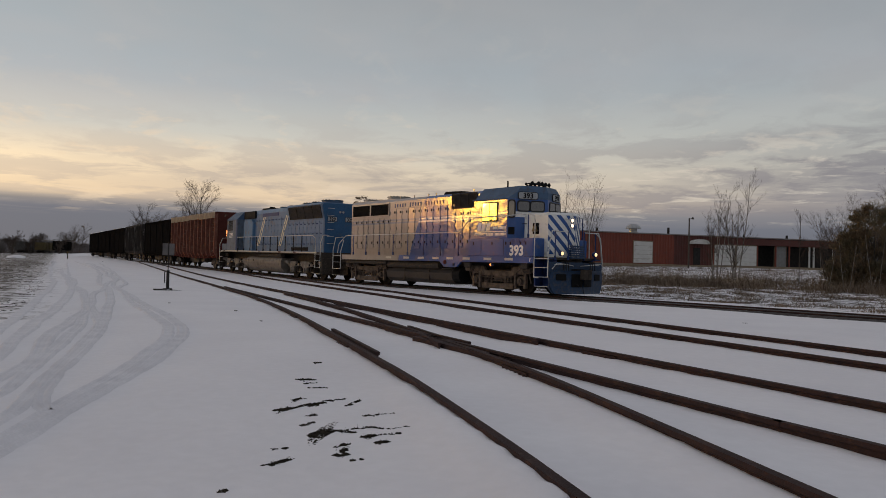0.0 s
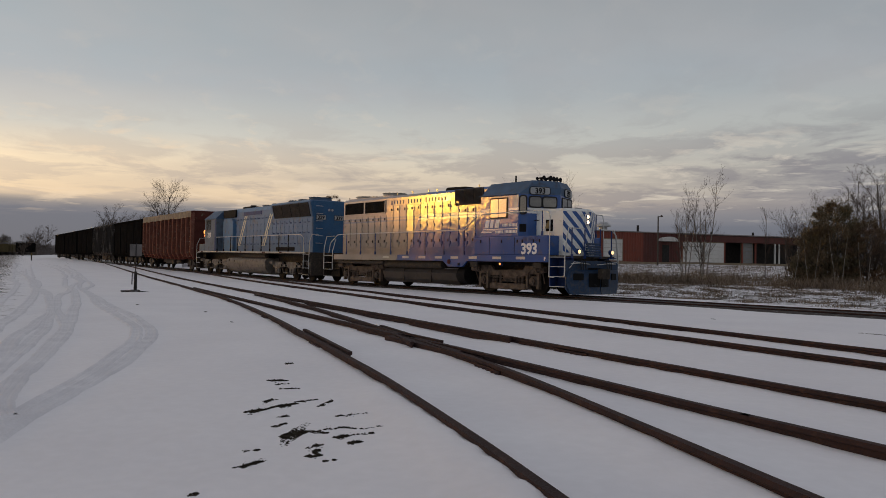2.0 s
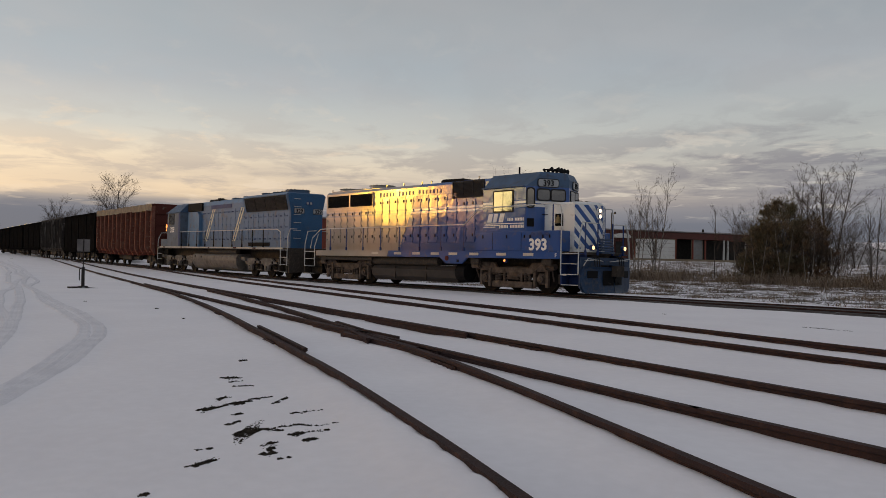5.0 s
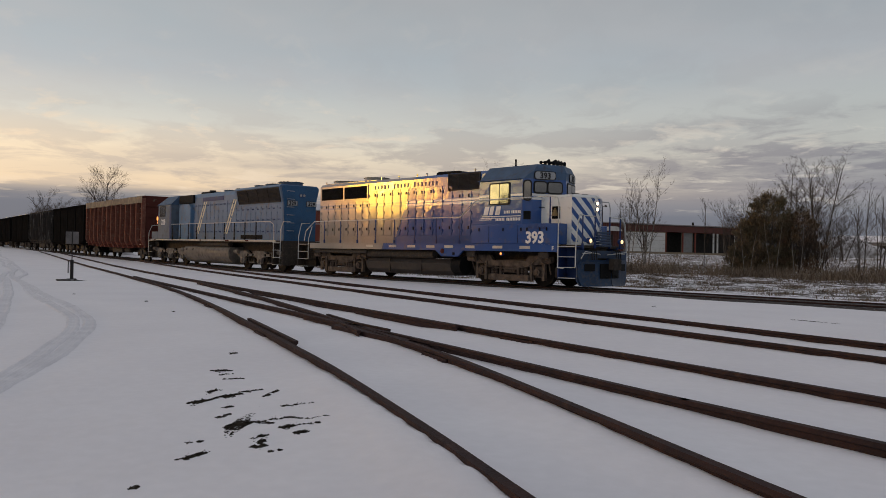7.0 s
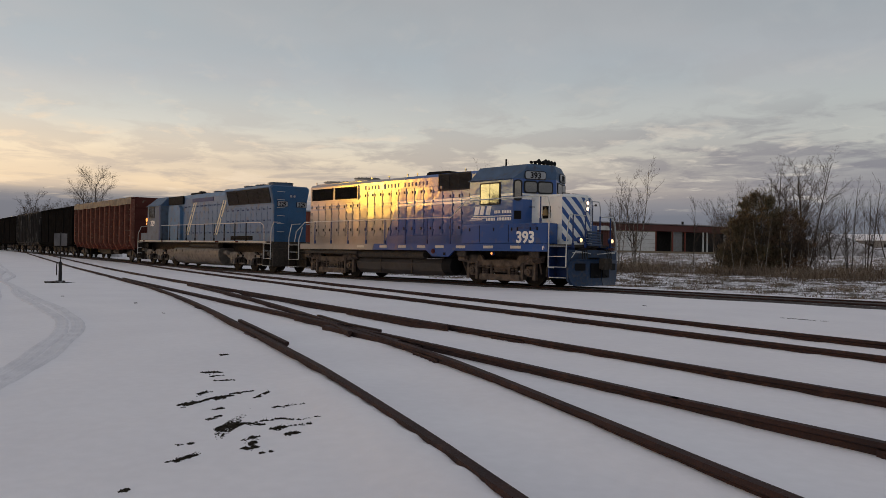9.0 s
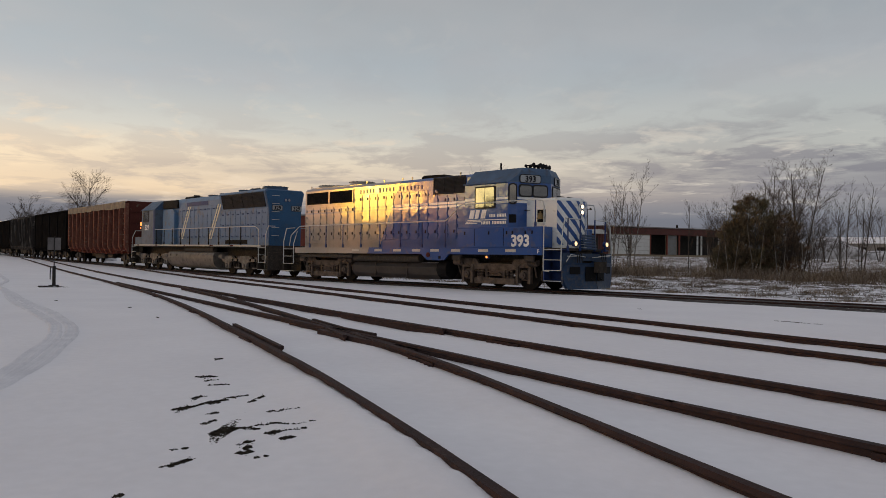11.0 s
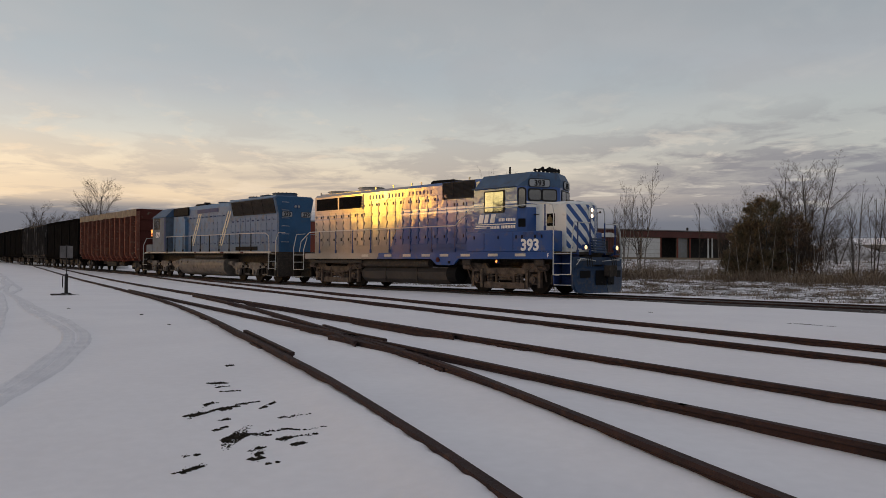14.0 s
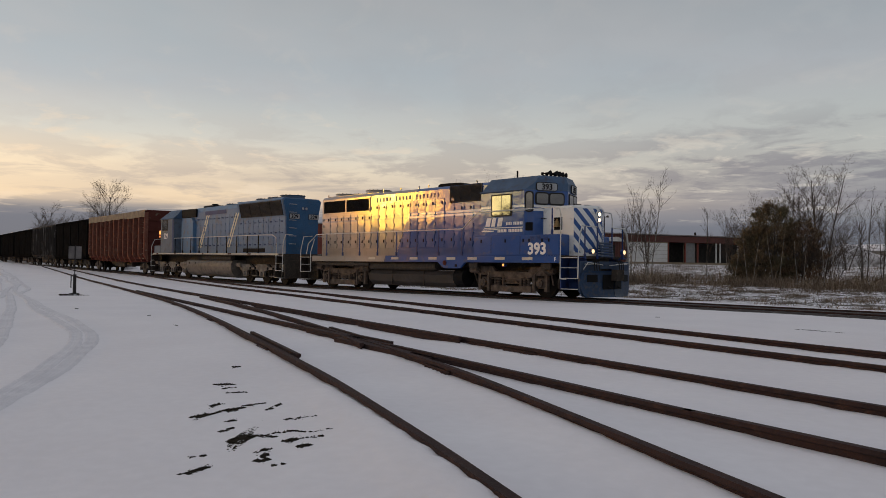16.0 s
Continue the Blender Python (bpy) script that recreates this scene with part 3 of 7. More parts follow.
def lettering(text, size, mat, parent, m, name="number", thick=0.006, bold=0.02, label=""):
    """Letters of the built-in font as a mesh part; m turns the lettering's flat into its thing's space."""
    cu = bpy.data.curves.new(name, "FONT")
    cu.body, cu.size, cu.extrude, cu.offset, cu.align_x, cu.resolution_u = text, size, thick, bold * size, "CENTER", 3
    tmp = bpy.data.objects.new(name, cu)
    scene.collection.objects.link(tmp)
    me = bpy.data.meshes.new_from_object(tmp.evaluated_get(bpy.context.evaluated_depsgraph_get()))
    bpy.data.objects.remove(tmp)
    bpy.data.curves.remove(cu)
    me.name = name
    me.materials.clear()
    me.materials.append(mat)
    me.transform(m)
    ob = new(name, me)
    ob.parent = parent
    if label: tagged(ob, label)
    return ob


def facing(x, y, z, yaw):
    """A flat whose face looks along yaw (degrees from +x), with its own x to the right for who looks at it and y up."""
    a = radians(yaw)
    n = Vector((math.cos(a), math.sin(a), 0))
    right = Vector((-n.y, n.x, 0))
    m = Matrix(((right.x, 0, n.x, x), (right.y, 0, n.y, y), (0, 1, 0, z), (0, 0, 0, 1)))
    return m


def plate(bm, w, h, t, m, corner=0.0, cx=0.0, cy=0.0):
    """A plate w by h, t thick from its flat outward, with cut corners."""
    c = min(corner, w / 2.2, h / 2.2)
    if c > 0:
        o = [(-w / 2 + c, -h / 2), (w / 2 - c, -h / 2), (w / 2 - c * 0.3, -h / 2 + c * 0.3), (w / 2, -h / 2 + c), (w / 2, h / 2 - c), (w / 2 - c * 0.3, h / 2 - c * 0.3), (w / 2 - c, h / 2),
             (-w / 2 + c, h / 2), (-w / 2 + c * 0.3, h / 2 - c * 0.3), (-w / 2, h / 2 - c), (-w / 2, -h / 2 + c), (-w / 2 + c * 0.3, -h / 2 + c * 0.3)]
    else:
        o = [(-w / 2, -h / 2), (w / 2, -h / 2), (w / 2, h / 2), (-w / 2, h / 2)]
    before = set(bm.verts)
    prism(bm, [(a + cx, b + cy) for a, b in o], 0.0, t, "z")
    bmesh.ops.transform(bm, matrix=m, verts=[v for v in bm.verts if v not in before])
    return bm


def window(parent, w, h, m, corner=0.08, panes=1, name="window", lean=-0.5):
    bm = B(); plate(bm, w + 0.10, h + 0.10, 0.02, m, corner + 0.03)
    f = part(name, bm, RUBBER, parent)
    for i in range(panes):
        pw = w / panes - (0.03 if panes > 1 else 0)
        bm = B(); plate(bm, pw, h, 0.008, m @ Matrix.Translation((0, 0, 0.024)) @ Matrix.Rotation(radians(lean), 4, "X"), corner, (i - (panes - 1) / 2) * w / panes)
        part("pane", bm, PANE, f)
    return f


def disc(bm, c, r, t, axis_v, n=20, r1=None):
    rod(bm, Vector(c) - Vector(axis_v) * t / 2, Vector(c) + Vector(axis_v) * t / 2, r, n, r1)
    return bm


WHEELSETS = []


def wheelset(truck, x, r=0.508):
    """Two wheels on an axle, which turn as one."""
    bm = B()
    rod(bm, (0, -1.12, 0), (0, 1.12, 0), 0.085, 10)
    for s in (-1, 1):
        rod(bm, (0, s * 0.715, 0), (0, s * 0.745, 0), r + 0.025, 28)
        rod(bm, (0, s * 0.745, 0), (0, s * 0.83, 0), r, 28, r - 0.004)
        rod(bm, (0, s * 0.832, 0), (0, s * 0.836, 0), r * 0.78, 24)
        for k in range(5):
            a = 2 * math.pi * k / 5
            disc(bm, (r * 0.5 * math.cos(a), s * 0.84, r * 0.5 * math.sin(a)), 0.05, 0.02, (0, 1, 0), 8)
    w = part("wheelset", bm, WHEEL, truck)
    w.location = (x, 0, r)
    WHEELSETS.append((w, x, r))
    return w


def blomberg_truck(e, x0):
    """The two-axle truck of the leading engine."""
    bm = B()
    for s in (-1, 1):
        a, b2 = sorted((s * 1.02, s * 1.16))
        prism(bm, [(-1.95, 0.98), (-1.62, 1.10), (-0.95, 1.10), (-0.80, 0.92), (0.80, 0.92), (0.95, 1.10), (1.62, 1.10), (1.95, 0.98), (1.90, 0.86), (1.66, 0.80), (1.66, 0.22), (1.54, 0.22),
                   (1.54, 0.78), (1.18, 0.78), (1.18, 0.22), (1.06, 0.22), (1.02, 0.70), (-1.02, 0.70), (-1.06, 0.22), (-1.18, 0.22), (-1.18, 0.78), (-1.54, 0.78), (-1.54, 0.22), (-1.66, 0.22), (-1.66, 0.80), (-1.90, 0.86)], a, b2)
        box(bm, -0.98, s * 1.13 - 0.08, 0.17, 0.98, s * 1.13 + 0.08, 0.40, 0.02)
        for t in (-1, 1):
            box(bm, t * 1.10 - 0.06, s * 1.2 - 0.03, 0.18, t * 1.10 + 0.06, s * 1.2 + 0.03, 0.88, 0.01)
            box(bm, t * 0.42 - 0.05, s * 1.12 - 0.03, 0.38, t * 0.42 + 0.05, s * 1.12 + 0.03, 0.80)
    box(bm, -0.35, -1.1, 0.55, 0.35, 1.1, 0.95, 0.03)
    box(bm, -1.7, -0.5, 0.85, 1.7, 0.5, 1.05)
    rod(bm, (0, 0, 0.9), (0, 0, 1.25), 0.4, 14)
    tr = part("truck", bm, TRUCK, e, "grimy brown two-axle truck frame")
    tr.location = (x0, 0, 0)
    for s in (-1, 1):
        for t in (-1, 1):
            bm = B()
            box(bm, t * 1.36 - 0.15, s * 1.05 - 0.1, 0.33, t * 1.36 + 0.15, s * 1.05 + 0.1, 0.72, 0.03)
            disc(bm, (t * 1.36, s * 1.19, 0.51), 0.135, 0.10, (0, 1, 0), 14)
            disc(bm, (t * 1.36, s * 1.25, 0.51), 0.07, 0.04, (0, 1, 0), 10)
            part("journal_box", bm, TRUCK, tr)
            for q in (0.63, 0.80):
                bm = B()
                for k in range(6): disc(bm, (t * q, s * 1.13, 0.42 + k * 0.058), 0.072 - 0.006 * (k % 2), 0.036, (0, 0, 1), 10)
                part("coil_spring", bm, TRUCK, tr)
            bm = B()
            rod(bm, (t * 1.55, s * 1.18, 0.98), (t * 2.02, s * 1.18, 0.96), 0.115, 12)
            rod(bm, (t * 1.62, s * 1.18, 0.98), (t * 1.66, s * 1.18, 0.98), 0.14, 12)
            rod(bm, (t * 1.86, s * 1.18, 0.90), (t * 1.82, s * 1.0, 0.45), 0.03)
            box(bm, t * 1.93 - 0.04, s * 0.8 - 0.06, 0.35, t * 1.93 + 0.04, s * 0.8 + 0.06, 0.70, 0.01)
            part("brake_cylinder", bm, TRUCK, tr)
        bm = B()
        for k in range(4): box(bm, -0.36 + 0.05 * k, s * 1.1 - 0.05, 0.47 + k * 0.04, 0.36 - 0.05 * k, s * 1.1 + 0.05, 0.50 + k * 0.04)
        part("leaf_spring", bm, TRUCK, tr)
        bm = B(); pipe(bm, [(-1.6, s * 1.22, 1.02), (-0.9, s * 1.24, 0.66), (0.2, s * 1.24, 0.60), (1.0, s * 1.24, 0.72), (1.5, s * 1.24, 1.08)], 0.016, 5)
        part("sand_pipe", bm, TRUCK, tr)
    for t in (-1, 1): wheelset(tr, t * 1.37)
    return tr


def six_wheel_truck(e, x0, way):
    bm = B()
    for s in (-1, 1):
        a, b2 = sorted((s * 1.0, s * 1.14))
        prism(bm, [(-2.75, 0.90), (-2.45, 1.02), (-1.55, 1.04), (-1.25, 0.88), (-0.85, 0.88), (-0.55, 1.04), (0.55, 1.04), (0.85, 0.88), (1.25, 0.88), (1.55, 1.04), (2.45, 1.02), (2.75, 0.90),
                   (2.68, 0.72), (2.38, 0.66), (2.30, 0.36), (1.84, 0.36), (1.76, 0.66), (1.50, 0.74), (0.60, 0.74), (0.31, 0.66), (0.23, 0.36), (-0.23, 0.36), (-0.31, 0.66),
                   (-0.60, 0.74), (-1.50, 0.74), (-1.76, 0.66), (-1.84, 0.36), (-2.30, 0.36), (-2.38, 0.66), (-2.68, 0.72)], a, b2)
    box(bm, -2.3, -0.5, 0.75, 2.3, 0.5, 1.0)
    rod(bm, (0, 0, 0.9), (0, 0, 1.35), 0.4, 14)
    tr = part("truck", bm, TRUCK_PALE, e, "grimy brown three-axle truck frame")
    tr.location = (x0, 0, 0)
    for s in (-1, 1):
        for k in (-1, 0, 1):
            bm = B()
            box(bm, k * 2.07 - 0.17, s * 1.05 - 0.1, 0.34, k * 2.07 + 0.17, s * 1.05 + 0.1, 0.62, 0.03)
            disc(bm, (k * 2.07, s * 1.17, 0.50), 0.12, 0.08, (0, 1, 0), 12)
            part("journal_box", bm, TRUCK_PALE, tr)
        for k in (-1.35, -0.75, 0.75, 1.35):
            bm = B(); disc(bm, (k, s * 1.16, 0.82), 0.07, 0.05, (0, 1, 0), 10)
            part("spring_cap", bm, BLACK, tr)
            bm = B()
            for q in range(5): disc(bm, (k, s * 1.04, 0.46 + q * 0.058), 0.085 - 0.008 * (q % 2), 0.036, (0, 0, 1), 10)
            part("coil_spring", bm, DARK, tr)
        for k in (-1.05, 1.05):
            bm = B(); box(bm, k - 0.30, s * 1.02 - 0.04, 0.36, k + 0.30, s * 1.02 + 0.04, 0.43, 0.01)
            part("spring_plank", bm, TRUCK_PALE, tr)
        for k in (-2.80, -1.42, 0.65, 2.72):
            bm = B(); box(bm, k - 0.05, s * 0.82 - 0.07, 0.30, k + 0.05, s * 0.82 + 0.07, 0.68, 0.02); rod(bm, (k, s * 0.9, 0.62), (k, s * 1.02, 0.90), 0.025, 6)
            part("brake_shoe", bm, DARK, tr)
        for k in (-2.6, 2.6):
            bm = B(); rod(bm, (k - 0.3, s * 1.2, 0.98), (k + 0.2, s * 1.2, 0.96), 0.12, 12)
            part("brake_cylinder", bm, TRUCK_PALE, tr)
    for k in (-1, 0, 1): wheelset(tr, k * 2.07)
    return tr


def coupler(e, x, way):
    bm = B()
    box(bm, min(x, x - way * 0.75), -0.11, 0.72, max(x, x - way * 0.75), 0.11, 0.98, 0.02)
    prism(bm, [(x - way * 0.12, -0.17), (x + way * 0.12, -0.19), (x + way * 0.16, -0.05), (x + way * 0.06, 0.02), (x + way * 0.16, 0.18), (x - way * 0.02, 0.20), (x - way * 0.12, 0.15)], 0.66, 1.04, "z")
    part("coupler", bm, DARK, e)
    for y in (-0.45, 0.45):
        bm = B(); pipe(bm, [(x - way * 0.6, y, 0.95), (x - way * 0.35, y, 0.80), (x - way * 0.25, y * 0.8, 0.52), (x - way * 0.1, y * 0.6, 0.42)], 0.028, 7)
        part("air_hose", bm, RUBBER, e)


def roof_fan(e, x, z, r=0.62, h=0.22, mat=None):
    bm = B()
    rod(bm, (x, 0, z), (x, 0, z + h), r, 28, r * 0.97)
    rod(bm, (x, 0, z + h), (x, 0, z + h + 0.015), r + 0.03, 28)
    f = part("roof_fan", bm, mat or GREY, e)
    bm = B()
    rod(bm, (x, 0, z + h + 0.02), (x, 0, z + h + 0.05), 0.12, 12)
    for k in range(8):
        a = math.pi * k / 8
        d = Vector((math.cos(a), math.sin(a), 0)) * (r - 0.02)
        rod(bm, Vector((x, 0, z + h + 0.03)) - d, Vector((x, 0, z + h + 0.03)) + d, 0.012, 4)
    part("fan_guard", bm, BLACK, f)


def grille(e, x0, x1, z0, z1, y, rim, slats=10, tilt=0.0, verticals=1, screen=None):
    """A louvred opening in the hood's side; tilt leans its top outward, in metres."""
    s = -1 if y < 0 else 1
    bm = B()
    prism(bm, [(y, z0), (y + s * tilt, z1), (y + s * (tilt + 0.02), z1), (y + s * 0.02, z0)], x0, x1, "x")
    g = part("grille", bm, screen or BLACK, e)
    bm = B()
    for k in range(slats):
        f = (k + 0.5) / slats
        zc, yc = z0 + (z1 - z0) * f, y + s * (tilt * f + 0.02)
        prism(bm, [(yc, zc - 0.012), (yc + s * 0.03, zc - 0.022), (yc + s * 0.034, zc - 0.014), (yc, zc + 0.004)], x0 + 0.02, x1 - 0.02, "x")
    part("louvre", bm, screen or BLACK, g)
    bm = B()
    w = 0.05
    for a, b2 in ((x0 - w, x0), (x1, x1 + w)):
        prism(bm, [(y, z0 - w), (y + s * tilt, z1 + w), (y + s * (tilt + 0.045), z1 + w), (y + s * 0.045, z0 - w)], a, b2, "x")
    for k in range(1, verticals):
        xc = x0 + (x1 - x0) * k / verticals
        prism(bm, [(y, z0), (y + s * tilt, z1), (y + s * (tilt + 0.05), z1), (y + s * 0.05, z0)], xc - 0.015, xc + 0.015, "x")
    for zc, tt in ((z0 - w / 2, 0), (z1 + w / 2, tilt)):
        box(bm, x0, min(y + s * tt, y + s * (tt + 0.045)), zc - w / 2, x1, max(y + s * tt, y + s * (tt + 0.045)), zc + w / 2)
    part("grille_frame", bm, rim, g)
    return g


HINGES = {}


def hood_door(e, x0, x1, z0, z1, y, mat, rng, latches=True):
    """A thin hinged door on the hood, hung a touch out of true."""
    s = -1 if y < 0 else 1
    bm = B()
    w, h = x1 - x0, z1 - z0
    box(bm, -w / 2, 0, -h / 2, w / 2, 0.022, h / 2, 0.006)
    m = Matrix.Translation(((x0 + x1) / 2, y, (z0 + z1) / 2)) @ Euler((radians(rng.uniform(-0.4, 0.4)), 0, radians(rng.uniform(-0.6, 0.6)))).to_matrix().to_4x4()
    if s < 0: m = m @ Matrix.Diagonal((1, -1, 1, 1))
    bmesh.ops.transform(bm, matrix=m, verts=bm.verts)
    bmesh.ops.recalc_face_normals(bm, faces=bm.faces)
    d = part("hood_door", bm, mat, e)
    for k in range(5 if s < 0 else 0):  # a pin shared by all hinges of one paint
        zk = z0 + h * (k + 0.5) / 5
        coat = mat if mat is not LIVERY else BLUE if x0 - 0.456 * zk > -2.34 else GREY
        if coat.name not in HINGES:
            bm = B(); rod(bm, (0, 0, -0.06), (0, 0, 0.06), 0.026, 10)
            HINGES[coat.name] = part("hinge", bm, coat, d, smooth=True)
            pin = HINGES[coat.name]
        else:
            pin = new("hinge", HINGES[coat.name].data)
            pin.parent = d
        pin.location = (x0 + 0.015, y + s * 0.03, zk)
    if latches:
        for zc in (z0 + 0.30, z1 - 0.18):
            bm = B(); box(bm, x1 - 0.14, min(y + s * 0.02, y + s * 0.05), zc - 0.06, x1 - 0.08, max(y + s * 0.02, y + s * 0.05), zc + 0.06, 0.008)
            part("latch", bm, BLACK, d)
    return d


def stanchions(e, xs, y, z0, z1, mat, w=0.025):
    for x in xs:
        bm = B()
        box(bm, x - w, y - 0.012, z0, x + w, y + 0.012, z1 + 0.02, 0.005)
        box(bm, x - 0.04, y - 0.03, z0, x + 0.04, y + 0.03, z0 + 0.16, 0.01)
        part("stanchion", bm, mat, e)


def tube(e, name, pts, r, mat, label=""):
    bm = B()
    pipe(bm, pts, r, 7)
    for p in pts[1:-1]: bmesh.ops.create_icosphere(bm, subdivisions=1, radius=r * 1.02, matrix=Matrix.Translation(p))
    return part(name, bm, mat, e, label)


def steps(e, x0, x1, zs, side, mat, y=1.5):
    """A step well in an end corner: back and cheek plates with pale-edged treads."""
    bm = B()
    ya, yb = sorted((side * 1.02, side * 1.06))
    box(bm, x0, ya, 0.36, x1, yb, 1.45)
    ya, yb = sorted((side * 1.02, side * y))
    box(bm, x0 - 0.02, ya, 0.36, x0 + 0.02, yb, 1.45)
    w = part("step_well", bm, mat, e)
    for z in zs:
        bm = B(); ya, yb = sorted((side * 1.05, side * y)); box(bm, x0 + 0.02, ya, z - 0.03, x1, yb, z, 0.006)
        t = part("step_tread", bm, mat, w)
        bm = B(); ya, yb = sorted((side * y, side * (y + 0.02))); box(bm, x0 + 0.02, ya, z - 0.020, x1, yb, z + 0.001)
        part("tread_edge", bm, PALE_TUBE, w, "pale painted step edge")


def round_lamp(e, x, y, z, r, lit, way=(1, 0, 0), name="headlight"):
    bm = B()
    w = Vector(way)
    rod(bm, Vector((x, y, z)) - w * 0.12, Vector((x, y, z)), r + 0.025, 16)
    h = part(name, bm, NAVY, e)
    bm = B(); rod(bm, Vector((x, y, z)), Vector((x, y, z)) + w * 0.02, r, 16, r * 0.8)
    part("lens", bm, lit, h, "glowing lamp lens")
    return h


def engine_one():
    rng = random.Random(4)
    e = thing("locomotive", "glossy blue and grey diesel locomotive with a striped white nose", "locomotive")
    # frame and deck
    bm = B()
    box(bm, -8.35, -1.45, 1.40, 8.35, 1.45, 1.50, 0.01)
    box(bm, -8.3, -0.5, 0.95, 8.3, 0.5, 1.40, 0.02)
    part("deck", bm, DARK, e)
    for s in (-1, 1):
        ya, yb = sorted((s * 1.47, s * 1.55))
        bm = B(); prism(bm, [(-7.2, 1.25), (-1.74, 1.25), (-1.63, 1.51), (-7.2, 1.51)], ya, yb)
        part("side_sill", bm, GREY, e)
        bm = B(); prism(bm, [(-1.735, 1.25), (1.63, 1.25), (1.99, 1.01), (2.90, 1.01), (3.17, 1.25), (7.65, 1.25), (7.65, 1.51), (-1.625, 1.51)], ya, yb)
        part("side_sill", bm, BLUE, e)
        for x in (-2.55, -1.0, 0.2, 1.35, 2.4, 3.55, 4.95, 6.25):
            bm = B(); ya, yb = sorted((s * 1.552, s * 1.562)); box(bm, x - 0.24, ya, 1.345, x + 0.24, yb, 1.445)
            part("reflector", bm, TAN_PANEL, e)
        bm = B(); disc(bm, (2.05, s * 1.56, 1.22), 0.10, 0.03, (0, 1, 0), 14); disc(bm, (2.05, s * 1.575, 1.22), 0.055, 0.02, (0, 1, 0), 12)
        part("fuel_filler", bm, OXIDE, e, "red-brown filler cap")
        bm = B(); ya, yb = sorted((s * 1.553, s * 1.566)); box(bm, 2.62, ya, 1.07, 2.74, yb, 1.17)
        part("jacking_slot", bm, BLACK, e)
    # long hood
    bm = B()
    prism(bm, [(-0.92, 1.5), (-0.92, 4.24), (-0.80, 4.36), (0.80, 4.36), (0.92, 4.24), (0.92, 1.5)], -7.3, 3.95, "x")
    part("hood", bm, LIVERY, e)
    bm = B(); box(bm, -7.32, -0.60, 1.7, -7.30, 0.60, 3.9); part("hood_end_door", bm, GREY, e)
    for s in (-1, 1):
        y = s * 0.92
        grille(e, -7.12, -5.38, 3.58, 4.14, y, GREY, 11)
        grille(e, -5.28, -3.56, 3.58, 4.14, y, GREY, 11)
        grille(e, 1.74, 3.42, 3.70, 4.28, y, SCREEN, 12, verticals=3, screen=SCREEN)
        x = -7.15
        while x < 3.4:
            w = 0.56 if rng.random() < 0.7 else 0.50
            top = 3.42 if x < -3.6 else 3.86 if x < 1.6 else 3.60
            hood_door(e, x, x + w - 0.035, 1.86, top, y, LIVERY, rng)
            x += w
        bm = B(); box(bm, -7.2, min(y, y + s * 0.03), 1.72, 3.7, max(y, y + s * 0.03), 1.79); part("hood_belt", bm, LIVERY, e)
        # lettering along the top as plain dark bars
        x = -3.05
        for word in (5, 5, 7):
            ya, yb = sorted((y, y + s * 0.008))
            for k in range(word):
                hh = 0.17 if k else 0.21
                bm = B(); box(bm, x, ya, 4.02 - hh / 2, x + 0.085, yb, 4.02 + hh / 2)
                x += 0.225
                part("lettering_bar", bm, NAVY, e)
            x += 0.20
    for x in (-6.45, -5.2, -4.05): roof_fan(e, x, 4.36, 0.60 if x != -5.2 else 0.55, 0.20 if x > -4.5 else 0.16 if x < -6 else 0.08)
    bm = B(); box(bm, -7.1, -0.70, 4.36, -3.2, 0.70, 4.42, 0.02); part("radiator_hatch", bm, GREY, e)
    bm = B(); prism(bm, [(0.55, 4.34), (3.3, 4.34), (3.3, 4.40), (2.0, 4.42), (1.9, 4.50), (0.72, 4.53), (0.6, 4.48)], -0.55, 0.55)
    part("exhaust_hatch", bm, BLACK, e, "sooty black roof hatch")
    for x in (-7.05, -2.8, -1.6, -0.4, 0.2, 3.0):
        for s in (-1, 1):
            bm = B(); box(bm, x - 0.02, s * 0.74 - 0.015, 4.34, x + 0.02, s * 0.74 + 0.015, 4.45, 0.006); disc(bm, (x, s * 0.74, 4.46), 0.04, 0.03, (0, 1, 0), 8)
            part("lifting_lug", bm, GREY, e)
    # cab
    plan = [(3.95, -1.5), (6.05, -1.5), (6.32, -1.27), (6.85, 0.0), (6.32, 1.27), (6.05, 1.5), (3.95, 1.5)]
    bm = B(); prism(bm, plan, 1.5, 3.86, "z")
    cab = part("cab", bm, LIVERY, e)
    bm = B()
    for p in plan: bm.verts.new((p[0], p[1], 3.862))
    for p in ((4.0, -1.0), (6.33, -1.0), (6.72, 0), (6.33, 1.0), (4.0, 1.0)): bm.verts.new((*p, 4.40))
    for p in ((6.34, -1.24), (6.86, 0.0), (6.34, 1.24)): bm.verts.new((*p, 4.14))
    bmesh.ops.convex_hull(bm, input=bm.verts)
    part("cab_roof", bm, ROOF_BLUE, e)
    for s in (-1, 1):
        bm = B(); ya, yb = sorted((s * 1.50, s * 1.62)); box(bm, 3.96, ya, 3.84, 6.02, yb, 3.88, 0.01); part("drip_rail", bm, ROOF_BLUE, cab)
        m = facing(4.98, s * 1.5, 3.35, s * 90)
        window(cab, 0.92, 0.72, m, 0.02, 2)
    for s in (-1, 1):
        window(cab, 0.22, 0.66, facing(6.19, s * 1.39, 3.44, s * 50), 0.08)
        a, b2 = Vector((6.32, s * 1.27, 0)), Vector((6.85, 0, 0))
        yaw = s * math.degrees(math.atan2(0.53, 1.27))
        for f0, f1 in ((0.06, 0.40), (0.46, 0.86)):
            p = a + (b2 - a) * (f0 + f1) / 2
            window(cab, (f1 - f0) * 1.376, 0.36, facing(p.x, p.y, 3.56, yaw), 0.07)
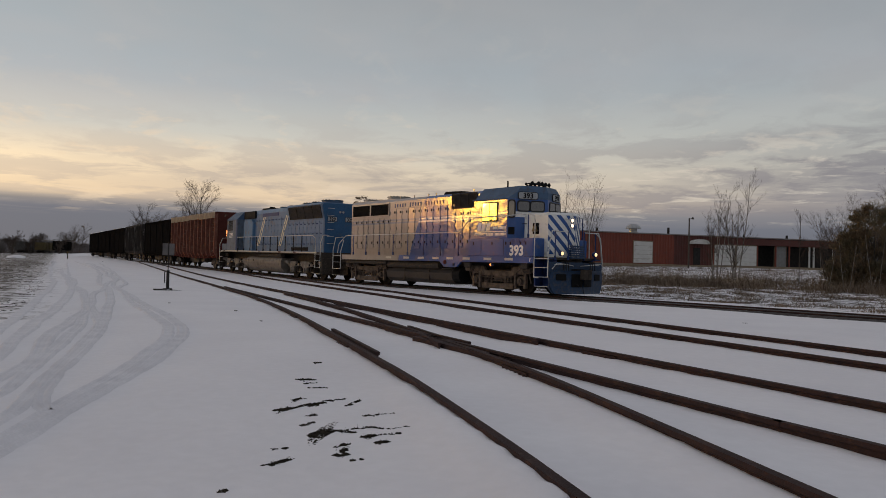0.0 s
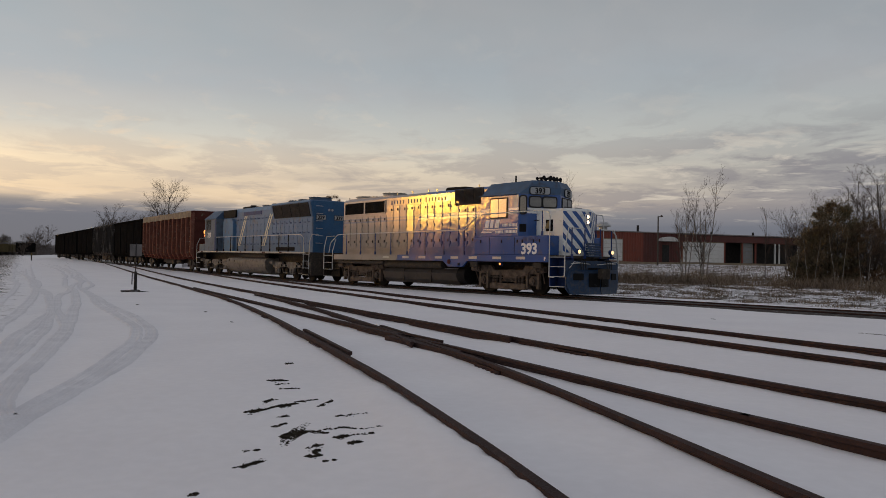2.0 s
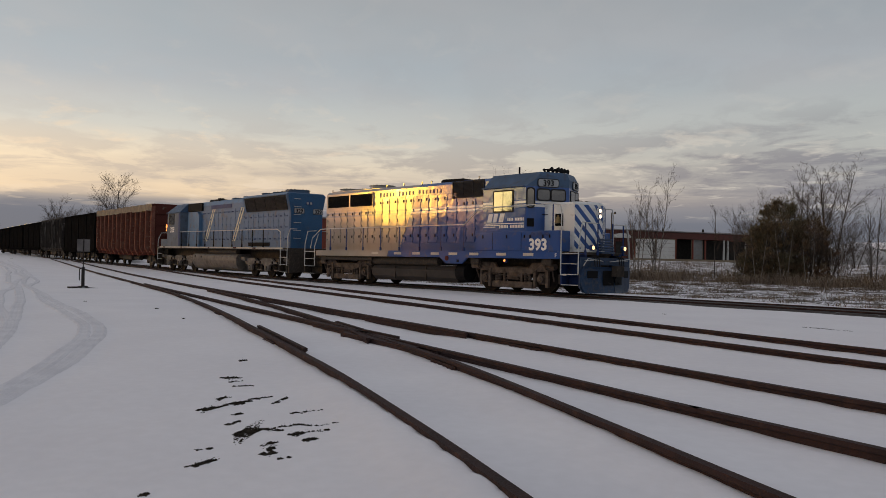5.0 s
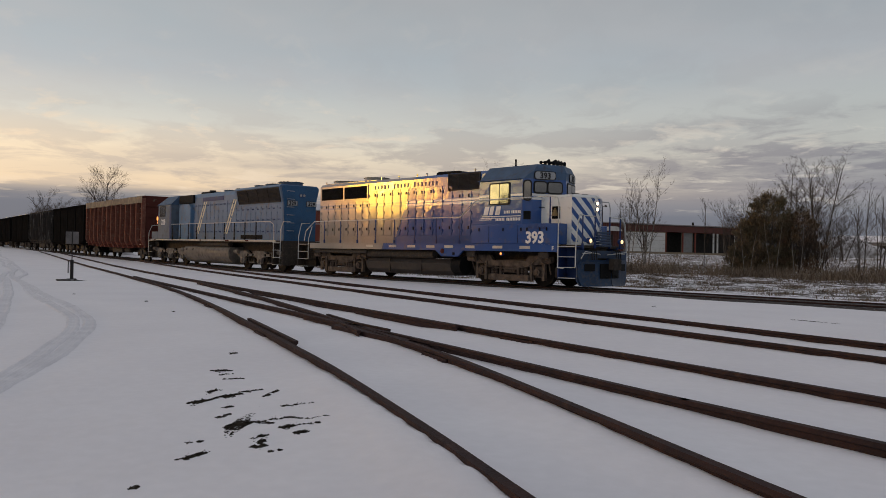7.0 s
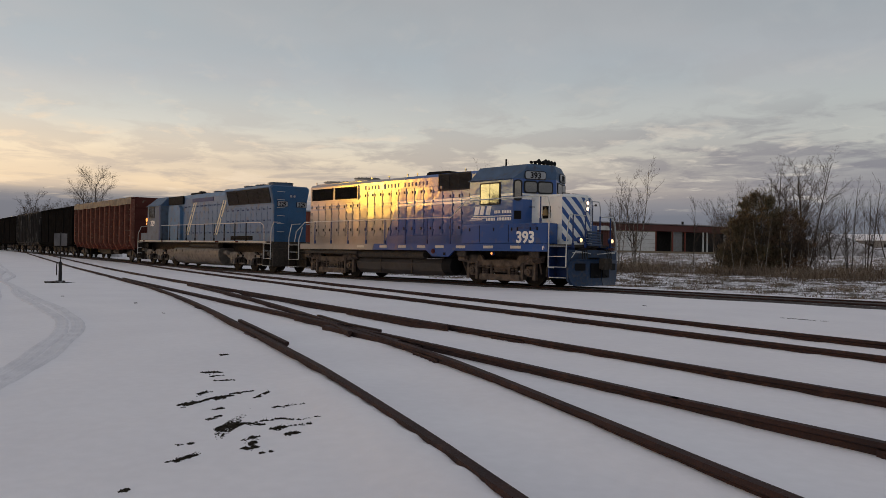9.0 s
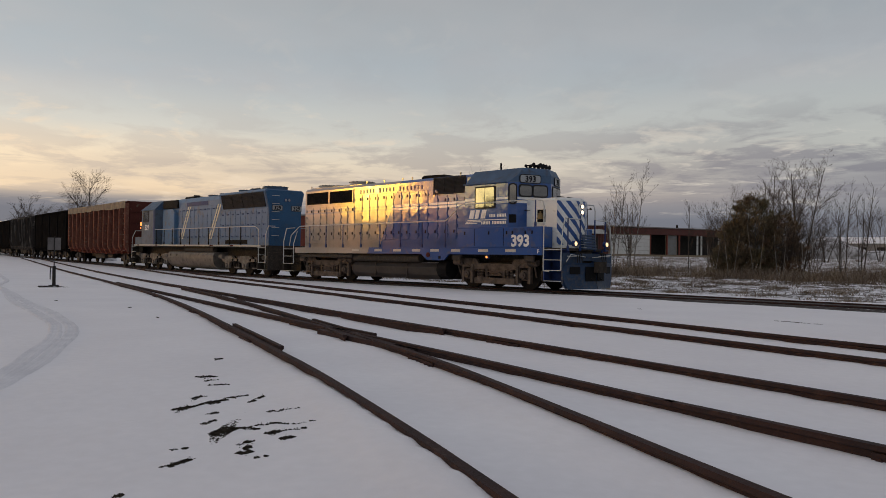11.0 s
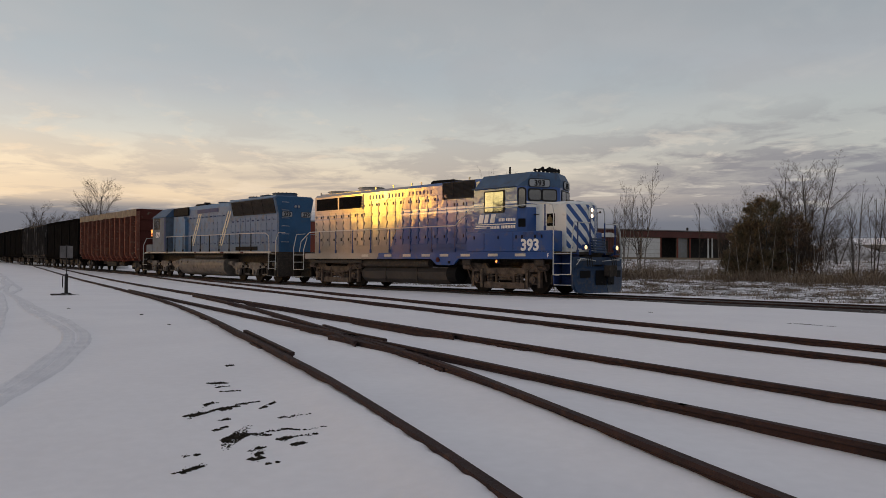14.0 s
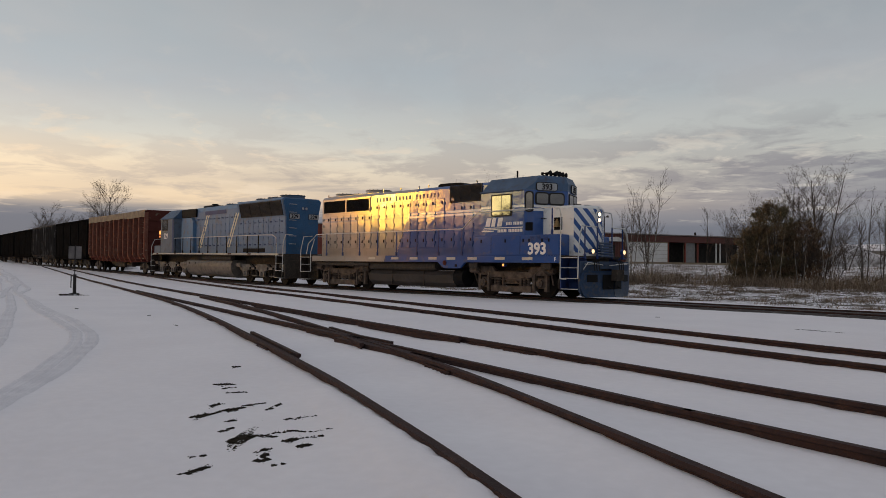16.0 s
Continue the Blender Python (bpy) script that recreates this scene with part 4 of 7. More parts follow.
        p = a + (b2 - a) * 0.36
        m = facing(p.x + 0.005, p.y, 3.99, yaw)
        bm = B(); plate(bm, 0.88, 0.32, 0.03, m, 0.09); nb = part("number_board", bm, RUBBER, e)
        bm = B(); plate(bm, 0.82, 0.26, 0.006, m @ Matrix.Translation((0, 0, 0.03)), 0.07); part("board_glass", bm, BOARD, nb)
        lettering("393", 0.30, BLACK, nb, m @ Matrix.Translation((0, -0.105, 0.04)), bold=0.025, label="black number 393")
    bm = B()
    for y, l in ((-0.50, 0.34), (-0.25, 0.46), (0.0, 0.40), (0.25, 0.34), (0.50, 0.30)):
        rod(bm, (6.1, y, 4.53), (6.1 + l * 0.7, y, 4.53), 0.022, 10, 0.040)
        rod(bm, (6.1 + l * 0.7, y, 4.53), (6.1 + l, y, 4.53), 0.040, 12, 0.095)
        rod(bm, (6.04, y, 4.53), (6.1, y, 4.53), 0.055, 10)
        rod(bm, (6.12, y, 4.40), (6.12, y, 4.53), 0.018, 6)
    rod(bm, (6.12, -0.55, 4.46), (6.12, 0.55, 4.46), 0.018, 6)
    part("air_horn", bm, BLACK, e, "cluster of black air horns")
    bm = B(); rod(bm, (4.62, -0.2, 4.38), (4.62, -0.2, 4.78), 0.035, 8); rod(bm, (4.62, -0.2, 4.38), (4.62, -0.2, 4.42), 0.09, 10)
    part("antenna", bm, BLACK, e)
    # side box below the cab, with the road number
    for s in (-1, 1):
        bm = B(); ya, yb = sorted((s * 0.92, s * 1.535)); box(bm, 3.60, ya, 1.512, 7.62, yb, 2.24, 0.02)
        bx = part("battery_box", bm, BLUE, e)
        m = facing(6.67, s * 1.536, 1.56, s * 90)
        lettering("393", 0.56, WHITE, e, m, bold=0.035, label="white road number 393")
        lettering("F", 0.19, WHITE, e, facing(7.48, s * 1.553, 1.31, s * 90), bold=0.02, label="small white letter F")
        for x in (4.5, 5.9):
            bm = B(); ya, yb = sorted((s * 1.534, s * 1.542)); box(bm, x - 0.008, ya, 1.56, x + 0.008, yb, 2.20); part("box_seam", bm, BLACK, bx)
        for x in (4.0, 5.2, 6.05, 6.32, 6.9, 7.2):
            bm = B(); ya, yb = sorted((s * 1.535, s * 1.56)); box(bm, x - 0.03, ya, 1.98, x + 0.03, yb, 2.10, 0.008); part("latch", bm, BLACK, bx)
        bm = B()
        for k in range(4):
            for x in (6.45, 6.75, 7.05):
                ya, yb = sorted((s * 1.535, s * 1.548)); box(bm, x - 0.09, ya, 2.04 + k * 0.045, x + 0.09, yb, 2.06 + k * 0.045)
        part("vent_louvre", bm, NAVY, bx)
        # cab-side emblem as plain shapes
        m = facing(4.9, s * 1.506, 2.56, s * 90)
        bm = B()
        for k, w in ((0, 0.24), (1, 0.20), (2, 0.24)):
            x = (-0.72 + 0.29 * k)
            prism(bm, [(x, 0.02), (x + w - 0.02, 0.02), (x + w + 0.06, 0.34), (x + 0.08, 0.34)], 0.0, 0.008, "z")
            prism(bm, [(x + 0.09, 0.10), (x + w - 0.09, 0.10), (x + w - 0.05, 0.25), (x + 0.13, 0.25)], 0.008, 0.011, "z")
        for a0, a1, zz in ((-0.80, 1.10, -0.05), (-0.86, -0.10, -0.11), (-0.92, -0.30, -0.17)): prism(bm, [(a0, zz), (a1, zz), (a1, zz + 0.03), (a0 + 0.02, zz + 0.03)], 0.0, 0.008, "z")
        bmesh.ops.transform(bm, matrix=m, verts=bm.verts)
        part("emblem", bm, WHITE, cab, "white slanted emblem of plain shapes")
        for a0, a1, zz in ((0.30, 0.62, 0.06), (0.66, 1.08, 0.06), (-0.10, 0.38, -0.20), (0.43, 1.08, -0.20)):
            k = a0
            while k < a1 - 0.03:
                bm = B(); prism(bm, [(k, zz), (k + 0.05, zz), (k + 0.05, zz + 0.11), (k, zz + 0.11)], 0.0, 0.008, "z")
                k += 0.075
                bmesh.ops.transform(bm, matrix=m, verts=bm.verts)
                part("lettering_bar", bm, WHITE, cab)
        bm = B(); plate(bm, 0.26, 0.30, 0.01, facing(6.19, s * 1.39, 2.55, s * 50), 0.02); part("vent_panel", bm, BLACK, cab)
    # short hood with its pointed, striped front
    nose_plan = [(6.1, -0.92), (7.79, -0.92), (8.14, -0.26), (8.14, 0.26), (7.79, 0.92), (6.1, 0.92)]
    bm = B(); prism(bm, nose_plan, 1.5, 3.18, "z")
    nose = part("nose", bm, WHITE, e, "off-white short hood with blue slanting stripes")
    bm = B()
    for x, y in nose_plan: bm.verts.new((x, y, 3.182)), bm.verts.new((x - 0.06 if x > 7 else x, y * 0.9, 3.27))
    bmesh.ops.convex_hull(bm, input=bm.verts)
    part("nose_top", bm, WHITE, e)

    def nose_stripes(p0, p1, shift):
        """Blue stripes that fall towards the middle across one flat of the nose."""
        p0, p1 = Vector(p0), Vector(p1)
        w = (p1 - p0).length
        d = (p1 - p0).normalized()
        n = Vector((d.y, -d.x, 0))
        m = Matrix(((d.x, 0, n.x, p0.x), (d.y, 0, n.y, p0.y), (0, 1, 0, 0), (0, 0, 0, 1)))
        slope, band, gap, lo, hi = -1.15, 0.21, 0.455, 1.62, 3.16
        k = -1
        while k < 9:
            z0 = lo + k * gap + shift
            poly = []
            for x, z in ((0, z0), (w, z0 + slope * w), (w, z0 + slope * w + band), (0, z0 + band)): poly.append((x, z))
            # clip to the flat's height
            def clip(pl, keep, cut):
                out = []
                for i in range(len(pl)):
                    a, b3 = pl[i], pl[(i + 1) % len(pl)]
                    if keep(a): out.append(a)
                    if keep(a) != keep(b3):
                        t = (cut - a[1]) / (b3[1] - a[1])
                        out.append((a[0] + (b3[0] - a[0]) * t, cut))
                return out
            poly = clip(poly, lambda q: q[1] >= lo, lo)
            if len(poly) > 2: poly = clip(poly, lambda q: q[1] <= hi, hi)
            if len(poly) > 2:
                bm = B(); prism(bm, poly, 0.0, 0.006, "z")
                bmesh.ops.transform(bm, matrix=m, verts=bm.verts)
                bmesh.ops.recalc_face_normals(bm, faces=bm.faces)
                part("nose_stripe", bm, BLUE, nose)
            k += 1

    flat = math.hypot(0.35, 0.66)
    nose_stripes((7.79, -0.92, 0), (8.14, -0.26, 0), 0.10)
    nose_stripes((8.14, -0.26, 0), (8.14, 0.26, 0), 0.10 - 1.15 * flat + 0.455 * 2)
    nose_stripes((8.14, 0.26, 0), (7.79, 0.92, 0), 0.25)
    bm = B(); box(bm, 8.13, -0.12, 2.66, 8.20, 0.12, 3.08, 0.05); part("headlight_case", bm, WHITE, e)
    for z in (2.77, 2.97): round_lamp(e, 8.215, 0, z, 0.075, LAMP_LIT)
    for y in (-0.96, 0.96): round_lamp(e, 8.62, y, 1.65, 0.075, DITCH_LIT, name="ditch_light")
    bm = B(); ya = -0.935; box(bm, 6.95, -0.935, 2.42, 7.30, -0.915, 2.86, 0.005); part("bell_recess", bm, BLACK, nose)
    bm = B(); rod(bm, (7.12, -0.98, 2.74), (7.12, -0.98, 2.52), 0.06, 12, 0.13); rod(bm, (7.12, -0.98, 2.74), (7.12, -0.98, 2.80), 0.03, 8)
    part("bell", bm, material("bell_bronze", (0.25, 0.17, 0.08), 0.4, metal=0.8, vary=0.15, bump=0.03), e)
    tube(e, "grab_iron", [(6.35, -0.93, 2.85), (6.35, -1.0, 2.85), (6.6, -1.0, 2.84), (6.6, -0.93, 2.84)], 0.014, BLACK)
    for y in (-0.5, 0.1): tube(e, "grab_iron", [(7.5, y, 3.26), (7.5, y, 3.34), (7.5, y + 0.4, 3.34), (7.5, y + 0.4, 3.26)], 0.014, BLACK)
    # handrails
    for s in (-1, 1):
        y = s * 1.52
        stanchions(e, [-6.05, -4.77, -3.5, -2.22, -0.95, 0.35, 1.65, 2.95], y, 1.5, 2.52, NAVY)
        tube(e, "handrail", [(-7.75, y, 1.6), (-7.6, y, 2.1), (-6.9, y, 2.52), (-6.05, y, 2.54), (2.98, y, 2.54), (3.82, s * 1.56, 3.14), (7.30, s * 1.56, 3.17), (7.66, s * 1.56, 3.12), (7.72, s * 1.56, 2.9), (7.72, s * 1.58, 0.72), (7.95, s * 1.56, 0.70)], 0.021, PALE_TUBE, "pale tubular handrail")
        stanchions(e, [7.35], s * 1.56, 2.24, 3.14, NAVY)
        tube(e, "handrail", [(8.40, s * 1.15, 2.50), (8.42, s * 1.32, 2.52), (8.42, s * 1.45, 2.1), (8.42, s * 1.52, 1.5), (8.42, s * 1.54, 0.75)], 0.021, PALE_TUBE)
        tube(e, "handrail", [(-8.28, s * 1.50, 0.75), (-8.28, s * 1.50, 1.8), (-8.20, s * 1.40, 2.45), (-8.20, s * 0.9, 2.5)], 0.021, PALE_TUBE)
        tube(e, "handrail", [(-7.35, s * 1.54, 0.75), (-7.35, s * 1.54, 1.7), (-7.05, s * 1.54, 2.3)], 0.021, PALE_TUBE)
        steps(e, 7.68, 8.40, (0.38, 0.74, 1.10, 1.45), s, NAVY)
        steps(e, -8.3, -7.4, (0.38, 0.74, 1.10, 1.45), s, DARK)
    stanchions(e, [8.42], -1.15, 1.4, 2.5, NAVY), stanchions(e, [8.44], -0.45, 1.4, 2.62, NAVY), stanchions(e, [8.44], 0.45, 1.4, 2.5, NAVY), stanchions(e, [8.42], 1.15, 1.4, 2.5, NAVY)
    tube(e, "end_rail", [(8.44, -1.15, 2.5), (8.44, -0.45, 2.5)], 0.02, PALE_TUBE)
    tube(e, "end_rail", [(8.44, 0.45, 2.5), (8.44, 1.15, 2.5), (8.46, 1.4, 2.3), (8.46, 1.52, 1.4), (8.46, 1.5, 0.9)], 0.02, PALE_TUBE)
    bm = B()
    for k in range(6): box(bm, 8.40 + 0.01 * k, -0.40, 1.46 + k * 0.09, 8.58 - 0.02 * k, 0.40, 1.53 + k * 0.09, 0.01)
    part("drop_step", bm, PLOW, e, "blue ribbed platform plate between the ends")
    # pilot and plow
    bm = B()
    prism(bm, [(-1.50, 1.32), (1.50, 1.32), (1.50, 0.30), (1.30, 0.12), (0.42, 0.12), (0.42, 1.06), (-0.30, 1.06), (-0.30, 0.12), (-1.30, 0.12), (-1.50, 0.30)], 8.42, 8.47, "x")
    part("pilot_plate", bm, PLOW, e)
    for s in (-1, 1):
        bm = B()
        prof = ((0.10, 1.26, 0.09), (0.20, 1.37, 0.05), (0.36, 1.46, 0.02), (0.58, 1.50, 0.0), (0.80, 1.49, 0.01), (0.93, 1.44, 0.04), (1.00, 1.37, 0.08))
        vs = []
        for f in (1.0, 0.5, 0.014):  # from the outer edge to the middle of the front
            ring = [(8.80 - 0.32 * f ** 1.5 + off, s * half * f, z) for z, half, off in prof]
            vs.append([bm.verts.new(q) for q in ring] + [bm.verts.new((q[0] - 0.035, q[1], q[2])) for q in ring[::-1]])
        n = len(vs[0])
        for r0, r1 in zip(vs, vs[1:]):
            for k in range(n): bm.faces.new((r0[k], r0[(k + 1) % n], r1[(k + 1) % n], r1[k]))
        bm.faces.new(vs[0]), bm.faces.new(vs[-1][::-1])
        bmesh.ops.recalc_face_normals(bm, faces=bm.faces)
        part("plow_blade", bm, PLOW, e)
        for yy, zz, ww, hh in ((1.02, 0.74, 0.44, 0.24), (0.30, 0.62, 0.52, 0.50)):
            xx = 8.80 - 0.32 * (yy / 1.5) ** 1.5 + 0.012
            bm = B(); plate(bm, ww, hh, 0.02, facing(xx, s * yy, zz, s * (15.5 if yy > 0.8 else 9.0)), 0.02); part("pilot_opening", bm, BLACK, e)
        tube(e, "grab_iron", [(8.48, s * 0.95 - 0.3, 1.22), (8.55, s * 0.95 - 0.3, 1.22), (8.55, s * 0.95 + 0.3, 1.22), (8.48, s * 0.95 + 0.3, 1.22)], 0.014, PALE_TUBE)
        for k in range(3):
            yy = s * (0.62 + 0.13 * k)
            tube(e, "air_hose", [(8.48, yy, 1.36), (8.62, yy, 1.30), (8.66, yy, 0.95 - 0.08 * k), (8.60, yy, 0.80)], 0.02, RUBBER)
        tube(e, "cut_lever", [(8.50, s * 0.2, 1.18), (8.62, s * 0.4, 1.20), (8.62, s * 1.25, 1.28), (8.62, s * 1.5, 1.05)], 0.014, PALE_TUBE)
    bm = B(); box(bm, -8.42, -1.45, 0.35, -8.36, 1.45, 1.40, 0.01); part("pilot_plate", bm, DARK, e)
    coupler(e, 8.95, 1), coupler(e, -8.95, -1)
    # tank, reservoirs, small fittings below
    bm = B(); prism(bm, [(-1.20, 0.88), (-1.36, 0.72), (-1.30, 0.42), (-1.10, 0.24), (1.10, 0.24), (1.30, 0.42), (1.36, 0.72), (1.20, 0.88)], -3.0, 2.35, "x")
    ft = part("fuel_tank", bm, material("sooty_tank_paint", (0.055, 0.047, 0.043), 0.6, vary=0.2, scale=1.5, bump=0.1, dirt=(0.03, 0.027, 0.024), dirt_amount=0.4), e)
    for s in (-1, 1):
        for x in (-1.4, 0.6):
            bm = B(); box(bm, x - 0.02, s * 1.33 - 0.03, 0.30, x + 0.02, s * 1.33 + 0.03, 0.86); part("tank_strap", bm, DARK, ft)
        bm = B(); rod(bm, (-2.95, s * 1.22, 1.07), (1.3, s * 1.22, 1.07), 0.17, 16); rod(bm, (-2.98, s * 1.22, 1.07), (-2.95, s * 1.22, 1.07), 0.13, 12)
        part("air_reservoir", bm, DARK, e)
        bm = B(); disc(bm, (2.62, s * 1.05, 0.66), 0.36, 0.5, (1, 0, 0), 18); part("sump_drum", bm, BLACK, e)
        for x in (3.5, 7.0, -4.2, -6.7):
            bm = B(); box(bm, x - 0.22, s * 1.42 - 0.05, 1.02, x + 0.22, s * 1.42 + 0.05, 1.24, 0.02); part("sand_box", bm, DARK, e)
        bm = B(); box(bm, -6.9, s * 1.38 - 0.1, 1.06, -2.9, s * 1.38 + 0.1, 1.20, 0.02); part("cable_duct", bm, DARK, e)
    round_lamp(e, 5.05, -1.47, 1.16, 0.045, AMBER_LIT, (0, -1, 0), "step_lamp")
    blomberg_truck(e, 5.18), blomberg_truck(e, -5.18)
    return e


def engine_two():
    rng = random.Random(9)
    e = thing("locomotive", "faded blue six-axle diesel locomotive coupled behind the leader", "locomotive")
    bm = B()
    box(bm, -9.9, -1.48, 1.50, 9.75, 1.48, 1.62, 0.01)
    box(bm, -9.8, -0.5, 1.0, 9.7, 0.5, 1.50, 0.02)
    part("deck", bm, DARK, e)
    for s in (-1, 1):
        ya, yb = sorted((s * 1.485, s * 1.55))
        bm = B(); box(bm, -9.3, ya, 1.55, 9.2, yb, 1.64, 0.01); part("side_sill", bm, TAN_PANEL, e, "pale sill edge with flaking paint")
        x = -8.6
        while x < 9.0:
            bm = B(); ya, yb = sorted((s * 1.552, s * 1.560)); box(bm, x, ya, 1.56, x + rng.uniform(0.2, 0.5), yb, 1.63)
            part("sill_patch", bm, OXIDE, e)
            x += rng.uniform(2.4, 5.0)
    # hood, with the flared radiators at its far end from the cab
    bm = B(); prism(bm, [(-0.95, 1.62), (-0.95, 4.30), (-0.78, 4.56), (0.78, 4.56), (0.95, 4.30), (0.95, 1.62)], -5.6, -2.95, "x")
    part("hood", bm, BLUE2, e, "blue hood section behind the cab")
    bm = B(); prism(bm, [(-0.95, 1.62), (-0.95, 4.30), (-0.78, 4.56), (0.78, 4.56), (0.95, 4.30), (0.95, 1.62)], -2.94, 3.4, "x")
    part("hood", bm, HOODGREY, e)
    bm = B(); prism(bm, [(-0.95, 1.62), (-0.95, 3.62), (-1.16, 4.50), (-1.05, 4.60), (1.05, 4.60), (1.16, 4.50), (0.95, 3.62), (0.95, 1.62)], 3.4, 8.86, "x")
    part("radiator_hood", bm, HOODGREY, e)
    bm = B(); prism(bm, [(-0.95, 1.62), (-0.95, 3.60), (-1.13, 4.44), (-1.02, 4.54), (1.02, 4.54), (1.13, 4.44), (0.95, 3.60), (0.95, 1.62)], 8.87, 8.98, "x")
    part("hood_end", bm, material("deep_blue_end_paint", (0.032, 0.105, 0.225), 0.35, vary=0.1, scale=1.5, bump=0.03, dirt=(0.05, 0.09, 0.15), dirt_amount=0.3), e)
    STRIPE = material("cream_stripe_paint", (0.62, 0.60, 0.46), 0.45, vary=0.1, bump=0.03, dirt=(0.3, 0.3, 0.26), dirt_amount=0.3)
    for s in (-1, 1):
        y = s * 0.95
        grille(e, 3.75, 8.65, 3.72, 4.40, s * 0.975, SCREEN, 10, 0.165, verticals=4, screen=SCREEN)
        bm = B(); ya, yb = sorted((y, y + s * 0.03)); box(bm, -1.6, ya, 4.04, 1.5, yb, 4.28, 0.01); part("blower_panel", bm, NAVY, e, "navy panel below the roof")
        bm = B(); ya, yb = sorted((y, y + s * 0.12)); box(bm, -5.3, ya, 3.98, -2.9, yb, 4.52, 0.02); part("air_intake", bm, BLACK, e, "black inertial filter screen")
        bm = B(); prism(bm, [(-5.05, 1.64), (-5.05, 3.70), (-4.75, 3.92), (-3.40, 3.92), (-3.10, 3.70), (-3.10, 1.64)], *sorted((y, y + s * 0.22))); part("duct_casing", bm, BLUE2, e)
        x = -2.9
        while x < 8.5:
            w = 0.62
            hood_door(e, x, x + w - 0.015, 1.98, 3.98 if x < 3.0 else 3.58, y, HOODGREY, rng, False)
            for zc in (3.78 if x < 3.0 else 3.35, 2.75, 2.12):
                if zc == 2.75 and x < 3: continue
                for q in (0.20, 0.34):
                    bm = B(); ya, yb = sorted((y + s * 0.02, y + s * 0.05)); box(bm, x + q, ya, zc - 0.035, x + q + 0.035, yb, zc + 0.035, 0.006); part("latch", bm, NAVY, e)
            x += w
        for xb in (-2.60, 1.66):
            for q in (0.0, 0.30):
                bm = B(); prism(bm, [(xb + q, 2.0), (xb + q + 0.16, 2.0), (xb + q + 1.40, 4.02), (xb + q + 1.24, 4.02)], *sorted((y + s * 0.026, y + s * 0.034)))
                bmesh.ops.recalc_face_normals(bm, faces=bm.faces)
                part("slanted_stripe", bm, STRIPE, e, "cream slanting stripe")
        # a thin black strip at the foot of the hood's side
        bm = B(); ya, yb = sorted((y, y + s * 0.02)); box(bm, 3.9, ya, 1.70, 6.6, yb, 1.92, 0.005); part("black_foot_panel", bm, BLACK, e)
    # the end that faces the leader: ladder rungs, lamps and number boards
    for k in range(6):
        z = 2.15 + k * 0.42
        tube(e, "ladder_rung", [(8.98, -0.78, z), (9.06, -0.76, z), (9.06, -0.40, z), (8.98, -0.38, z)], 0.014, PALE_TUBE)
    for y in (0.02, 0.22): round_lamp(e, 9.0, y, 4.05, 0.075, BOARD)
    for y in (-0.48, 0.66):
        m = facing(8.985, y, 3.62, 0)
        bm = B(); plate(bm, 0.62, 0.30, 0.02, m, 0.05); nb = part("number_board", bm, RUBBER, e)
        bm = B(); plate(bm, 0.58, 0.26, 0.006, m @ Matrix.Translation((0, 0, 0.02)), 0.04); part("board_glass", bm, BOARD, nb)
        lettering("329", 0.28, BLACK, nb, m @ Matrix.Translation((0, -0.10, 0.03)), bold=0.02, label="black number 329")
    for x, r, h in ((7.9, 0.66, 0.20), (6.3, 0.6, 0.16), (4.9, 0.6, 0.16), (2.2, 0.5, 0.14), (0.6, 0.5, 0.12)): roof_fan(e, x, 4.58 if x > 3.4 else 4.55, r, h, ROOF_BLUE)
    bm = B(); box(bm, -3.2, -0.45, 4.54, -1.6, 0.45, 4.74, 0.05); rod(bm, (-2.6, 0.1, 4.7), (-2.6, 0.1, 4.86), 0.2, 12); part("exhaust_stack", bm, BLACK, e)
    # cab and short hood at the far end
    bm = B(); box(bm, -8.0, -1.5, 1.64, -5.6, 1.5, 3.95, 0.03)
    cab = part("cab", bm, CABGREY, e)
    bm = B()
    for p in ((-8.15, -1.52), (-5.6, -1.52), (-8.15, 1.52), (-5.6, 1.52)): bm.verts.new((*p, 3.96))
    for p in ((-7.6, -0.95), (-5.6, -0.95), (-7.6, 0.95), (-5.6, 0.95)): bm.verts.new((*p, 4.56))
    bmesh.ops.convex_hull(bm, input=bm.verts)
    part("cab_roof", bm, ROOF_BLUE, e)
    bm = B(); box(bm, -9.4, -0.95, 1.64, -8.0, 0.95, 3.30, 0.06); part("nose", bm, NAVY, e)
    for s in (-1, 1):
        window(cab, 0.95, 0.66, facing(-7.15, s * 1.5, 3.52, s * 90), 0.02, 2, lean=1.2)
        bm = B(); ya, yb = sorted((s * 1.50, s * 1.508)); box(bm, -5.85, ya, 1.66, -5.62, yb, 3.9); part("door_panel", bm, NAVY, cab)
        lettering("329", 0.50, WHITE, e, facing(-7.0, s * 1.502, 2.62, s * 90), bold=0.03, label="worn white road number 329")
        bm = B(); ya, yb = sorted((s * 0.95, s * 1.50)); box(bm, -9.2, ya, 1.64, -8.02, yb, 2.15, 0.02); part("battery_box", bm, CABGREY, e)
        y = s * 1.52
        stanchions(e, [-5.2, -3.85, -2.5, -1.15, 0.2, 1.55, 2.9, 4.25, 5.6, 6.95], y, 1.64, 2.60, BLACK, 0.045)
        tube(e, "handrail", [(-5.4, y, 2.62), (7.6, y, 2.62), (8.6, y, 2.60), (8.95, y, 2.45), (9.0, y, 2.0), (9.0, y, 0.7)], 0.02, PALE_TUBE)
